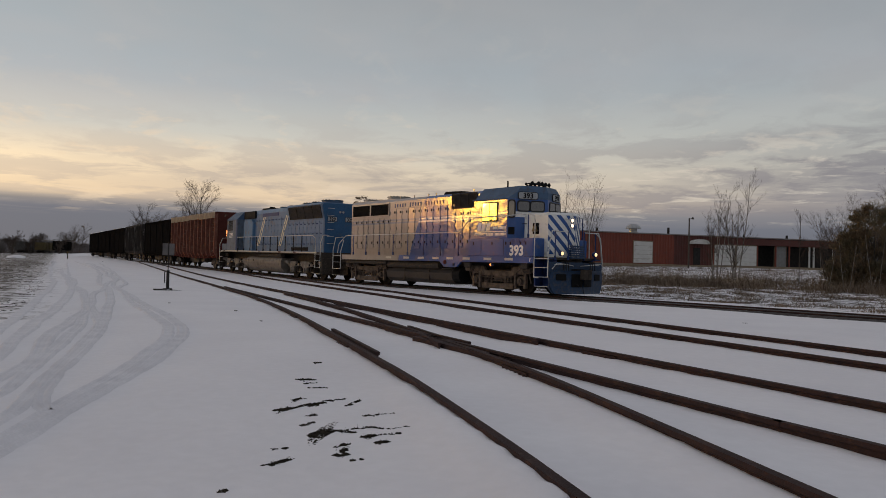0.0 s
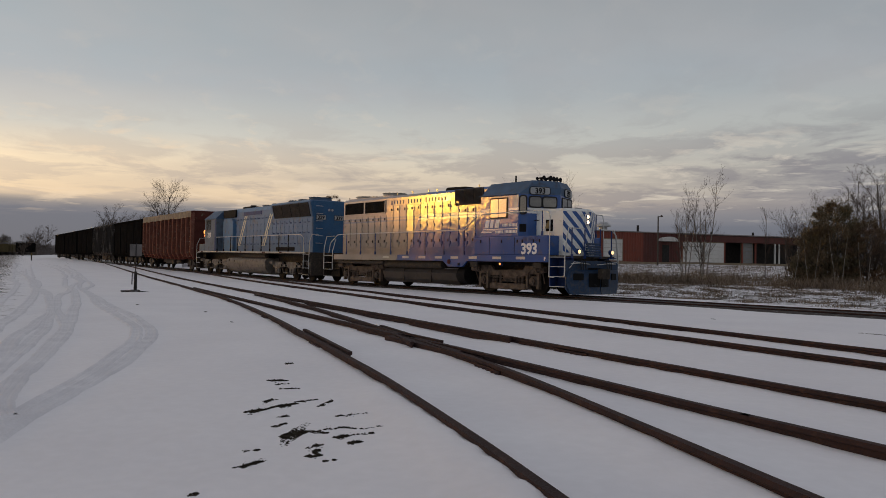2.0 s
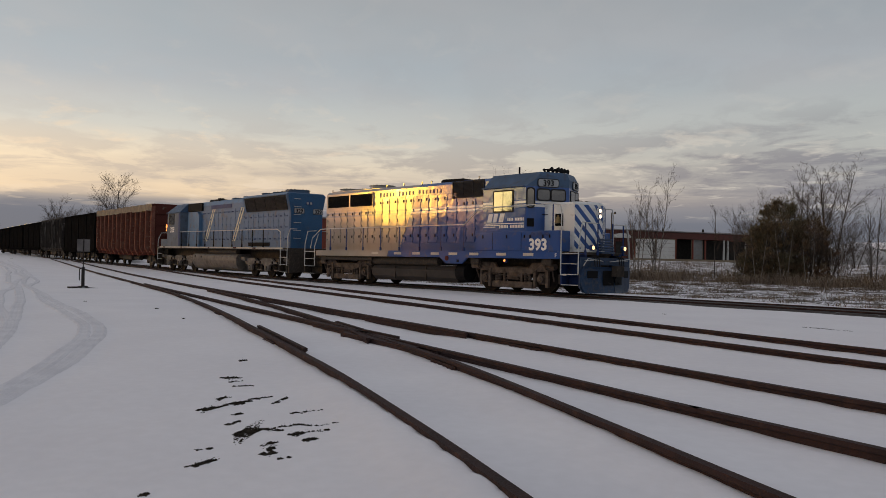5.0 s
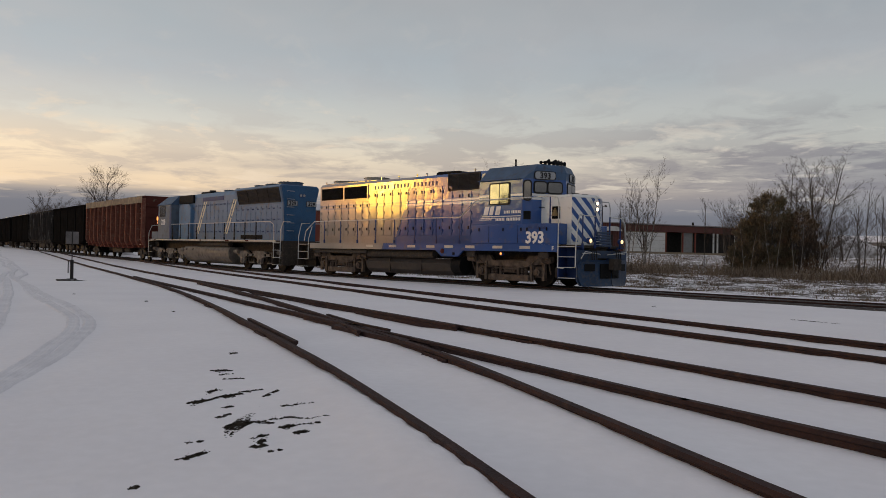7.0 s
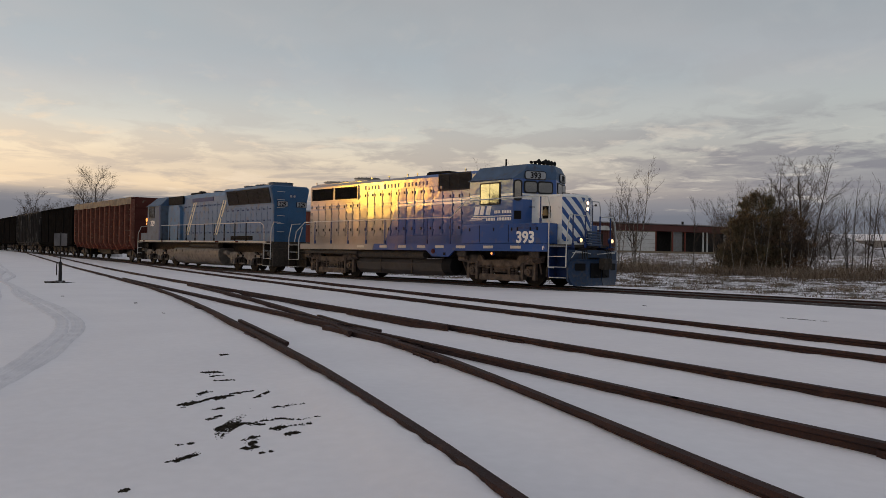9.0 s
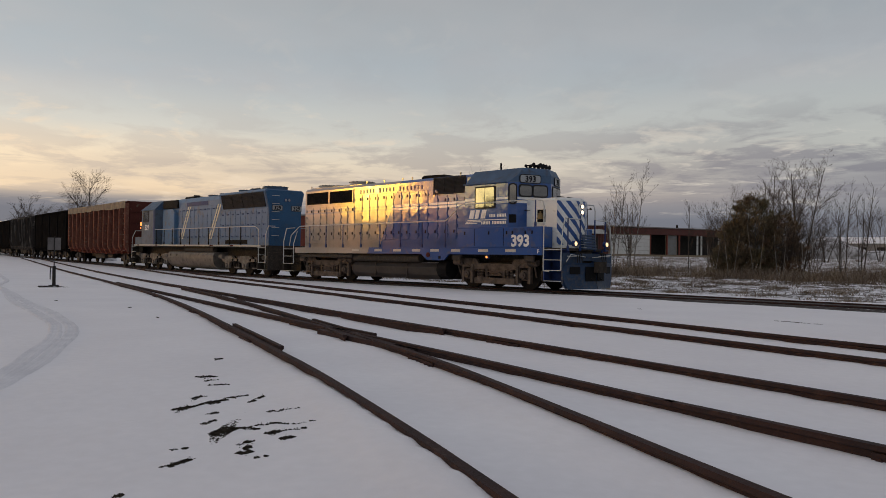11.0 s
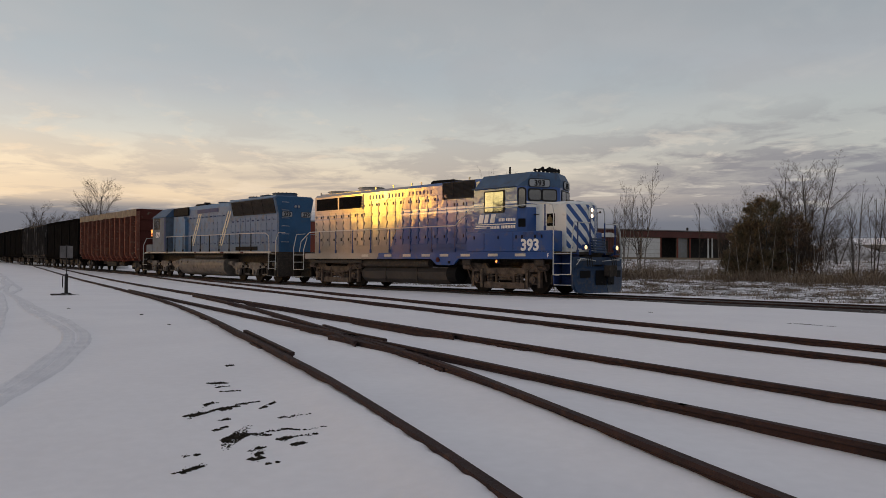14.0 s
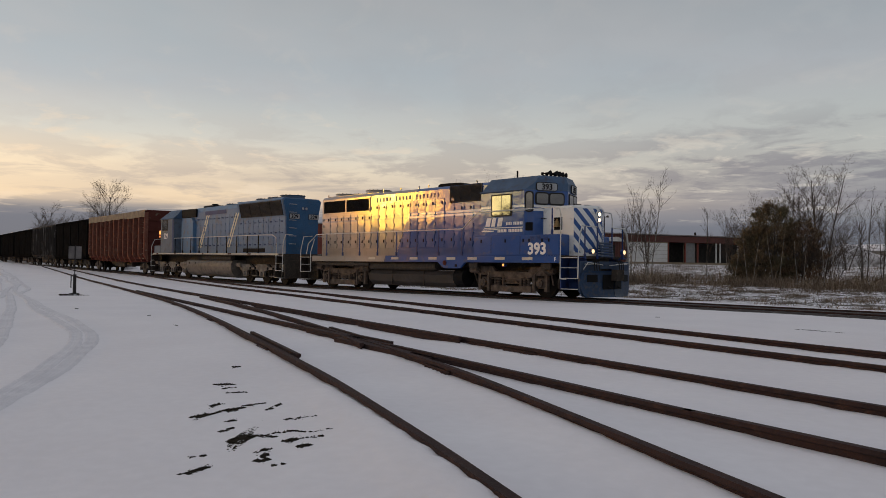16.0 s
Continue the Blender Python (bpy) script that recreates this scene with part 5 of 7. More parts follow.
        tube(e, "handrail", [(9.65, s * 0.95, 2.62), (9.68, s * 1.35, 2.62), (9.70, s * 1.5, 2.2), (9.70, s * 1.52, 0.7)], 0.02, PALE_TUBE)
        tube(e, "handrail", [(-9.72, s * 0.9, 2.62), (-9.75, s * 1.3, 2.6), (-9.78, s * 1.5, 2.1), (-9.78, s * 1.52, 0.7)], 0.02, PALE_TUBE)
        steps(e, 8.85, 9.72, (0.38, 0.76, 1.14, 1.52), s, DARK)
        steps(e, -9.75, -9.0, (0.38, 0.76, 1.14, 1.52), s, DARK)
    round_lamp(e, -8.35, -1.42, 3.05, 0.15, AMBER_LIT, (0, -1, 0), "class_lamp")
    round_lamp(e, -8.35, -1.42, 2.78, 0.07, AMBER_LIT, (0, -1, 0), "class_lamp")
    bm = B(); box(bm, -8.5, -1.42, 2.6, -8.2, -0.95, 3.2, 0.02); part("lamp_bracket", bm, BLACK, e)
    flank = [(1.20, 1.22), (1.36, 1.16), (1.43, 1.02), (1.44, 0.84), (1.41, 0.66), (1.33, 0.48), (1.20, 0.33), (1.02, 0.24), (0.80, 0.20)]
    bm = B(); prism(bm, [(-a, z) for a, z in flank] + flank[::-1], -3.4, 3.35, "x")
    part("fuel_tank", bm, material("tank_grey_grime", (0.19, 0.168, 0.146), 0.6, vary=0.2, scale=1.5, bump=0.1, dirt=(0.04, 0.035, 0.03), dirt_amount=0.4), e, "dusty grey-brown fuel tank")
    for s in (-1, 1):
        bm = B(); rod(bm, (-1.1, s * 1.2, 1.36), (3.1, s * 1.2, 1.36), 0.15, 14); part("air_reservoir", bm, DARK, e)
        for x in (-2.9, -1.9): 
            bm = B(); disc(bm, (x, s * 1.42, 1.0), 0.07, 0.06, (0, 1, 0), 10); part("filler_cap", bm, DARK, e)
    bm = B(); box(bm, 9.74, -1.45, 0.35, 9.82, 1.45, 1.50, 0.01); part("pilot_plate", bm, DARK, e)
    bm = B(); box(bm, -9.98, -1.45, 0.3, -9.90, 1.45, 1.50, 0.01); part("pilot_plate", bm, DARK, e)
    coupler(e, 10.4, 1), coupler(e, -10.4, -1)
    six_wheel_truck(e, 6.63, 1), six_wheel_truck(e, -6.63, -1)
    return e


def freight_truck(w, x0):
    bm = B()
    for s in (-1, 1):
        prism(bm, [(-1.15, 0.62), (-0.45, 0.86), (0.45, 0.86), (1.15, 0.62), (1.15, 0.40), (0.85, 0.40), (0.55, 0.55), (0.42, 0.20), (-0.42, 0.20), (-0.55, 0.55), (-0.85, 0.40), (-1.15, 0.40)], *sorted((s * 0.95, s * 1.08)))
    box(bm, -0.18, -1.15, 0.45, 0.18, 1.15, 0.85, 0.02)
    tr = part("truck", bm, DARK, w)
    tr.location = (x0, 0, 0)
    for s in (-1, 1):
        for k in (-0.2, 0, 0.2):
            bm = B(); rod(bm, (k, s * 1.0, 0.24), (k, s * 1.0, 0.46), 0.07, 8); part("coil_spring", bm, DARK, tr)
    for k in (-1, 1): wheelset(tr, k * 0.89, 0.42)


def wagon(L, H, paint, label, ribs, floor=1.0, band=None, slope=False, group=""):
    """A tall open-top car with side posts, end ladders, sill and two trucks."""
    rng = random.Random(int(L * 10 + H * 7 + ribs))
    w = thing("gondola_car", label, "freight car", group)
    h = L / 2 - 0.75
    y = 1.34 if ribs > 6 else 1.42
    bm = B()
    z0 = floor
    # body shell, open above
    for s in (-1, 1):
        ya, yb = sorted((s * (y - 0.05), s * y))
        prism(bm, [(-h, 0.98), (-h + 2.6, 0.95), (-h + 3.2, 0.90), (h - 3.2, 0.90), (h - 2.6, 0.95), (h, 0.98), (h, H), (-h, H)], ya, yb)
        box(bm, min(s * h, s * (h - 0.05)), -y, 1.15, max(s * h, s * (h - 0.05)), y, H)
    box(bm, -h, -y, 1.02, h, y, 1.15)
    box(bm, -h + 3.2, -0.9, z0, h - 3.2, 0.9, 1.02)
    part("body", bm, paint, w)
    bm = B(); box(bm, -h + 3.3, -0.35, 0.55, h - 3.3, 0.35, 0.92, 0.02); box(bm, -1.6, -1.0, 0.48, 1.2, -0.5, 0.85, 0.03); rod(bm, (2.0, -0.8, 0.7), (3.4, -0.8, 0.7), 0.2, 10); part("brake_rigging", bm, DARK, w)
    for s in (-1, 1):
        bm = B(); ya, yb = sorted((s * y, s * (y + 0.09))); box(bm, -h, ya, H - 0.16, h, yb, H, 0.01); box(bm, -h, ya, 1.12, h, yb, 1.28, 0.01)
        part("side_chord", bm, paint, w)
        for k in range(ribs):
            x = -h + 0.12 + (2 * h - 0.24) * k / (ribs - 1)
            hw = 0.13 if band else 0.075
            low = 0.86 if abs(x) < h - 3.0 else 0.94
            bm = B()
            lean = 0.16 if slope else 0.0
            out = 0.26 if band else 0.22 if ribs > 6 else 0.05
            prism(bm, [(s * y, low), (s * (y + 0.12 - lean), low), (s * (y + out), low + 0.55), (s * (y + out), H - 0.18), (s * (y + 0.06), H - 0.16), (s * y, H - 0.16)], x - hw, x + hw, "x")
            bmesh.ops.recalc_face_normals(bm, faces=bm.faces)
            # posts take the lighter red, so the light on them is in the colour
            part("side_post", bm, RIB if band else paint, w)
        if band:
            n = ribs
            for k in range(n):
                xa, xb = -h + 2 * h * k / n, -h + 2 * h * (k + 1) / n
                ya, yb = sorted((s * (y + 0.262), s * (y + 0.28)))
                bm = B()
                z1, z2 = H - 0.46 - rng.uniform(0, 0.10), H - 0.46 - rng.uniform(0, 0.10)
                prism(bm, [(xa, z1), (xb - 0.01, z2), (xb - 0.01, H - rng.uniform(0, 0.04)), (xa, H - rng.uniform(0, 0.04))], ya, yb)
                part("top_board", bm, band, w, "pale weathered rim board")
        for q in (-1, 1):
            for k in range(8):
                z = 1.2 + k * 0.38
                if z < H - 0.1: tube(w, "ladder_rung", [(q * (h - 0.55), s * (y + 0.235), z), (q * (h - 0.12), s * (y + 0.235), z)], 0.016, band or paint)
    for q in (-1, 1):
        bm = B()
        for k in range(4): box(bm, min(q * h, q * (h + 0.09)), -y, 1.6 + k * 0.8, max(q * h, q * (h + 0.09)), y, 1.7 + k * 0.8)
        part("end_rib", bm, paint, w)
        coupler(w, q * (L / 2 - 0.05), q)
        bm = B(); box(bm, min(q * h, q * (h + 0.3)), -0.15, 0.72, max(q * h, q * (h + 0.3)), 0.15, 1.05); part("draft_sill", bm, DARK, w)
        freight_truck(w, q * (L / 2 - 2.35))
    if ribs == 4:
        bm = B(); box(bm, -h, -y - 0.04, H, h, -y + 0.08, H + 0.05, 0.015); part("snow_rim", bm, SNOW, w, "thin line of snow on the top edge")
    if slope and not band:
        for q in (-1, 1):
            for k in range(2):
                bm = B(); x = q * (1.6 + 2.2 * k)
                prism(bm, [(x - 0.9, z0), (x + 0.9, z0), (x + 0.5, 0.30), (x - 0.5, 0.30)], -0.8, 0.8); part("hopper_chute", bm, DARK, w)
    return w
RIM = material("weathered_rim_boards", (0.33, 0.26, 0.18), 0.8, vary=0.2, scale=2.0, bump=0.15, dirt=(0.2, 0.13, 0.09), dirt_amount=0.4)
GREYCAR = material("dark_grey_car_paint", (0.060, 0.054, 0.050), 0.65, vary=0.2, scale=1.2, bump=0.1, dirt=(0.26, 0.24, 0.22), dirt_amount=0.35, stretch=(1.6, 1.6, 0.25), spec=0.0)
TRAIN = [(engine_one(), 0.0, 5.18), (engine_two(), 19.5, 6.63)]
back = 19.5 + 10.49
for L, H, paint, label, ribs, band in (
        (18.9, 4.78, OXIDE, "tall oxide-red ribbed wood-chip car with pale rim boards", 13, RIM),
        (17.8, 4.72, CARBLACK, "smooth black open-top freight car behind the red one", 5, None),
        (17.8, 4.72, GREYCAR, "dark grey ribbed freight car with pale streaks", 15, None),
        (18.5, 4.66, CARBLACK, "smooth black open-top freight car near the tail", 4, None),
        (18.5, 4.66, CARBLACK, "smooth black open-top freight car near the tail", 4, None),
        (18.5, 4.66, CARBLACK, "last black open-top freight car of the train", 4, None)):
    TRAIN.append((wagon(L, H, paint, label, ribs, band=band, slope=True, group="freight cars"), back + L / 2, L / 2 - 2.35))
    back += L

# ---- yard things ----
def switch_stand():
    x, y = -5.0, -13.05
    g = ground_z(x, y)
    m = Matrix.Translation((x, y, g)) @ pose(0, 0, 0, 0, 0, -12)
    t = thing("switch_stand", "rusty switch stand with a square target beside the turnout", "switch stand", m=m)
    IRON = material("dark_stand_iron", (0.025, 0.022, 0.021), 0.7, vary=0.2, bump=0.1)
    for k in (-0.35, 0.35):
        bm = B(); box(bm, k * 0.5 - 0.08, -0.48, -0.12, k * 0.5 + 0.08, 0.14, 0.045, 0.015); part("tie", bm, material("weathered_tie", (0.05, 0.04, 0.033), 0.9, vary=0.25, bump=0.4, dirt=(0.6, 0.61, 0.64), dirt_amount=0.25), t)
    bm = B()
    box(bm, -0.17, -0.15, 0.035, 0.17, 0.15, 0.07, 0.01)
    prism(bm, [(-0.085, 0.07), (0.085, 0.07), (0.045, 0.60), (0.065, 0.66), (0.065, 0.74), (-0.065, 0.74), (-0.065, 0.66), (-0.045, 0.60)], -0.05, 0.05)
    part("stand_body", bm, IRON, t)
    bm = B(); rod(bm, (0, 0, 0.74), (0, 0, 1.78), 0.016, 8); part("mast", bm, IRON, t)
    bm = B(); box(bm, -0.02, -0.22, 1.30, -0.012, 0.22, 1.74, 0.002, pose(0, 0, 0, 0, 0, 14)); part("target", bm, material("faded_target_paint", (0.17, 0.155, 0.15), 0.7, vary=0.2, bump=0.05), t, "faded grey square target")
    bm = B(); box(bm, -0.026, -0.03, 1.31, -0.021, 0.03, 1.73, 0.001, pose(0, 0, 0, 0, 0, 14)); part("target_strip", bm, WHITE, t)
    bm = B(); pipe(bm, [(-0.07, -0.08, 0.70), (-0.15, -0.10, 0.66), (-0.19, -0.10, 0.36), (-0.18, -0.10, 0.26)], 0.018, 7); part("lever", bm, IRON, t)
    bm = B(); rod(bm, (0.1, 0.0, 0.03), (0.16, 0.5, -0.02), 0.018, 6); part("throw_rod", bm, IRON, t)


switch_stand()


def dirt_patch(x0, y0, x1, y1, w, seed, label):
    """A streak of bare clods and stubble that sticks out of the snow, from one end to the other, w metres across."""
    rng = random.Random(seed)
    verts, faces = [], []
    a, b = Vector((x0, y0, 0)), Vector((x1, y1, 0))
    mid = (a + b) / 2
    away = Vector((-0.74, 0.67, 0))
    span = (b - a).length
    for _ in range(int(60 + 7600 * (span + 0.05) * w)):
        f, u = rng.uniform(-0.08, 1.08), rng.gauss(0, 0.40)
        taper = max(0.15, 1 - abs(2 * f - 1) ** 2.5)
        p = a.lerp(b, f) + away * (u * w * taper * (1 + 0.7 * noise.noise((f * 7, seed, 0)))) + Vector((rng.gauss(0, 0.006), rng.gauss(0, 0.006), 0))
        if 0.7 * noise.noise((p.x * 15.0, p.y * 15.0, seed * 0.37)) + 0.6 * noise.noise((p.x * 37.0, p.y * 37.0, seed * 0.21)) < (-0.20 if w < 0.3 else -0.55) + 0.42 * abs(u): continue
        s = rng.uniform(0.003, 0.012) * (1.2 - 0.5 * min(1, abs(u)))
        turn, tall, g = rng.uniform(0, 6.28), s * rng.uniform(0.35, 1.0), ground_z(p.x, p.y)
        i = len(verts)
        for k in range(5):
            r = s * rng.uniform(0.7, 1.9)
            verts.append((p.x + r * math.cos(turn + k * 1.2566), p.y + r * math.sin(turn + k * 1.2566), g - 0.002))
        verts.append((p.x + rng.gauss(0, s * 0.4), p.y + rng.gauss(0, s * 0.4), g + tall))
        faces += [(i + k, i + (k + 1) % 5, i + 5) for k in range(5)]
        if rng.random() < 0.03:
            j = len(verts)
            verts += [(p.x + 0.002, p.y, g), (p.x - 0.002, p.y, g), (p.x + rng.gauss(0, 0.02), p.y + rng.gauss(0, 0.02), g + rng.uniform(0.01, 0.03))]
            faces.append((j, j + 1, j + 2))
    me = bpy.data.meshes.new("dirt_patch")
    me.from_pydata(verts, [], faces)
    me.materials.append(SOIL)
    tagged(new("dirt_patch", me), label, "dirt patch", kind="stuff")


SOIL = material("dark_frozen_soil", (0.020, 0.017, 0.014), 0.95, vary=0.4, scale=20, fine=120, bump=0.6, tint=(0.040, 0.034, 0.024), per_island=0.5, spec=0.05)
for k, row in enumerate((
        (17.31, -19.17, 17.30, -19.02, 0.18), (17.30, -19.02, 17.21, -18.80, 0.07), (17.24, -18.84, 17.23, -18.67, 0.17), (17.14, -18.62, 17.13, -18.41, 0.11), (16.96, -18.83, 16.95, -18.72, 0.13),
        (17.42, -18.55, 17.27, -18.33, 0.15), (17.85, -18.62, 17.91, -18.40, 0.07), (17.60, -19.04, 17.60, -18.95, 0.07), (17.90, -19.23, 17.85, -19.10, 0.10), (18.21, -19.31, 18.21, -19.14, 0.42),
        (18.17, -19.10, 18.33, -19.02, 0.07), (18.22, -19.00, 18.24, -18.82, 0.07), (18.24, -18.82, 18.38, -18.75, 0.07), (18.47, -19.04, 18.50, -18.96, 0.10), (18.48, -18.95, 18.55, -18.78, 0.05),
        (18.67, -19.05, 18.69, -18.97, 0.10), (18.58, -19.33, 18.60, -19.24, 0.11), (18.71, -19.34, 18.73, -19.32, 0.20), (18.81, -19.45, 18.85, -19.36, 0.08), (18.44, -19.71, 18.46, -19.62, 0.10))):
    dirt_patch(*row, 900 + k, "dark soil and stubble poking through thin snow")
for k, row in enumerate((
        (18.77, -19.92, 18.73, -19.73, 0.11), (15.99, -18.30, 16.09, -18.15, 0.11), (16.23, -18.34, 16.24, -18.23, 0.07), (16.50, -18.43, 16.58, -18.29, 0.06), (14.89, -17.52, 14.94, -17.47, 0.15),
        (18.97, -19.43, 18.98, -19.37, 0.04), (18.40, -18.73, 18.41, -18.58, 0.04), (19.12, -20.34, 19.12, -20.31, 0.05), (13.55, -5.45, 13.65, -5.45, 0.12), (20.0, -6.5, 20.1, -6.5, 0.10), (17.2, -6.2, 18.0, -6.2, 0.05),
        (9.0, -15.6, 9.08, -15.6, 0.08), (6.0, -14.9, 6.1, -14.9, 0.12), (2.6, -15.4, 2.75, -15.4, 0.12), (-74.4, 0.8, -73.8, 0.8, 0.4))):
    dirt_patch(*row, 940 + k, "small dark clods of soil in the snow")


def rut(pts, width, seed):
    """A wheel's run pressed into the snow, with low rims."""
    run = [Vector((x, y, ground_z(x, y) + 0.006 + 0.0005 * math.hypot(x - 16, y + 17))) for x, y, z in smooth_path(pts, 0.25)]
    bm = B()
    rings = []
    n = len(run)
    for i, p in enumerate(run):
        d = (run[min(n - 1, i + 1)] - run[max(0, i - 1)]).normalized()
        side = Vector((d.y, -d.x, 0)).normalized()
        w = width / 2 * min(1.0, (n - i) / (n * 0.35) + 0.03, 0.25 + i / (n * 0.12)) * 0.82 * (1 + 0.15 * noise.noise((p.x * 0.3, p.y * 0.3, seed)))
        far = math.hypot(p.x - 16, p.y + 17)
        off = 0.05 * noise.noise((p.x * 0.5, p.y * 0.5, seed + 5)) + min(0.4, 0.012 * far) * noise.noise((p.x * 0.13, p.y * 0.13, seed + 8))
        e, m = min(0.03, w * 0.4), min(0.02, w * 0.25)
        rings.append([bm.verts.new(p + side * (u + off) + Vector((0, 0, v))) for u, v in ((-w - 0.06, -0.012 - 0.001 * far), (-w - 0.01, 0.016), (-w + e, 0.0), (-m, 0.0), (0.0, 0.003), (m, 0.0), (w - e, 0.0), (w + 0.01, 0.016), (w + 0.06, -0.012 - 0.001 * far))])
    for r0, r1 in zip(rings, rings[1:]):
        for k in range(8): bm.faces.new((r0[k], r0[k + 1], r1[k + 1], r1[k]))
    bmesh.ops.recalc_face_normals(bm, faces=bm.faces[:])
    ob = part("tyre_rut", bm, RUT, smooth=True)
    tagged(ob, "tyre rut of packed grey snow across the yard", "tyre rut", kind="structure")


rut([(18.9, -21.9), (17.7, -21.22), (16.27, -20.44), (14.9, -19.68), (13.45, -18.94), (11.6, -18.1), (10.12, -17.58), (8.6, -17.2), (5.6, -16.62), (-1.2, -15.37), (-6.7, -14.3), (-13, -12.7), (-26, -9.6), (-60, -2.6)], 0.13, 1)
rut([(18.7, -21.95), (17.6, -21.34), (16.33, -20.65), (14.83, -19.85), (13.25, -19.06), (11.45, -18.24), (9.9, -17.7), (7.9, -17.2), (3.4, -16.42), (-3.5, -15.1), (-9.3, -13.9), (-22, -11), (-58, -4)], 0.14, 2)
rut([(16.4, -20.73), (15.8, -20.68), (14.2, -20.26), (11.6, -19.42), (9.0, -18.6), (5.3, -17.59), (-0.3, -16.17), (-13.0, -13.4), (-34, -9), (-70, -3)], 0.20, 4)
rut([(17.4, -21.5), (16.5, -21.04), (15.6, -20.7), (13.2, -19.89), (10.2, -18.88), (8.68, -18.5), (6.66, -18.13), (2.0, -17.36), (-6.2, -15.84), (-17.1, -14.1), (-40, -9.9)], 0.16, 5)
rut([(15.6, -21.4), (14.45, -20.79), (13.0, -20.27), (9.9, -19.51), (5.6, -18.23), (2.0, -17.24), (-3.5, -15.87), (-13, -13.1), (-30, -9.0), (-64, -3.6)], 0.18, 6)
rut([(13.6, -20.85), (12.5, -20.55), (9.2, -19.82), (4.4, -18.59), (-0.6, -17.39), (-7.6, -15.77), (-17, -14.0), (-44, -10.2), (-70, -5.5)], 0.22, 3)
rut([(11.4, -20.7), (9.6, -20.21), (6.2, -19.45), (2.4, -18.55), (-2.6, -17.61), (-12.8, -15.48), (-36, -11.6), (-66, -6)], 0.18, 7)
rut([(16.3, -21.3), (15.4, -20.9), (14.4, -20.59), (12.7, -20.05), (8.9, -18.93), (4.6, -17.86), (-1.4, -16.69), (-11, -15.17), (-28, -12.0), (-60, -6)], 0.15, 8)

# ---- dead grass ----
GRASS = material("dead_grass", (0.24, 0.172, 0.112), 0.9, vary=0.2, scale=0.4, fine=8, bump=0, tint=(0.12, 0.092, 0.068), per_island=0.45)


def tufts(name, label, spots, hmin, hmax, blades, seed):
    rng = random.Random(seed)
    verts, faces = [], []
    for x, y, k in spots:
        g = ground_z(x, y) - 0.02
        for _ in range(blades):
            a, h = rng.uniform(0, 6.283), (hmin + (hmax - hmin) * rng.random() ** 2.0) * k
            bx, by = x + rng.gauss(0, 0.22), y + rng.gauss(0, 0.22)
            lean = rng.uniform(0.2, 2.0) * h
            w = rng.uniform(0.002, 0.006) * (1 + k)
            tx, ty = bx + lean * math.cos(a), by + lean * math.sin(a)
            sx, sy = -math.sin(a) * w, math.cos(a) * w
            mx, my = bx + lean * 0.35 * math.cos(a), by + lean * 0.35 * math.sin(a)
            i = len(verts)
            verts += [(bx - sx, by - sy, g), (bx + sx, by + sy, g), (mx + sx * 0.8, my + sy * 0.8, g + h * 0.6), (mx - sx * 0.8, my - sy * 0.8, g + h * 0.6), (tx, ty, g + h)]
            faces += [(i, i + 1, i + 2, i + 3), (i + 3, i + 2, i + 4)]
    me = bpy.data.meshes.new(name)
    me.from_pydata(verts, [], faces)
    me.materials.append(GRASS)
    tagged(new(name, me), label, "dead grass", kind="stuff")


def scatter(n, box4, seed, cut, often=0.22):
    rng = random.Random(seed)
    out = []
    while len(out) < n:
        x, y = rng.uniform(box4[0], box4[2]), rng.uniform(box4[1], box4[3])
        if noise.noise((x * often, y * often, seed)) + 0.5 * noise.noise((x * often * 4, y * often * 4, seed)) < cut: continue
        out.append((x, y, rng.uniform(0.7, 1.3)))
    return out


def past_line(x): return 3.6 + max(0.0, -x) * 0.16


near = [(x, y, k) for x, y, k in scatter(5600, (-45, 3.2, 40, 16), 3, 0.16, 0.75) if y > past_line(x) + 0.5 * noise.noise((x * 0.5, 0, 1))]
mid = [(x, y, k) for x, y, k in scatter(1600, (-45, 13.5, 42, 27), 5, 0.12) if y > past_line(x)]
far = [(x, y, k) for x, y, k in scatter(2200, (-60, 20, 35, 60), 7, 0.0) if y > past_line(x)]
tufts("dead_grass", "low dead grass and weeds poking through snow behind the line", near, 0.03, 0.17, 20, 1)
tufts("dead_grass", "brown waist-high weeds in front of the thicket", mid, 0.08, 0.75, 20, 2)
belt = scatter(1500, (-14, 15.5, 24, 20.5), 11, -0.1)
tufts("dead_grass", "dense belt of tan weeds at the thicket's foot", belt, 0.15, 0.62, 18, 6)
tufts("dead_grass", "tall brown weeds before the warehouse", far, 0.10, 0.50, 14, 3)
bank = [(x, y, k) for x, y, k in scatter(1800, (-75, -32, 5, -4), 9, -0.05) if y < -19.4 + (5 - x) * 0.185]
tufts("dead_grass", "short stubble on the snowy bank", bank, 0.02, 0.08, 16, 4)



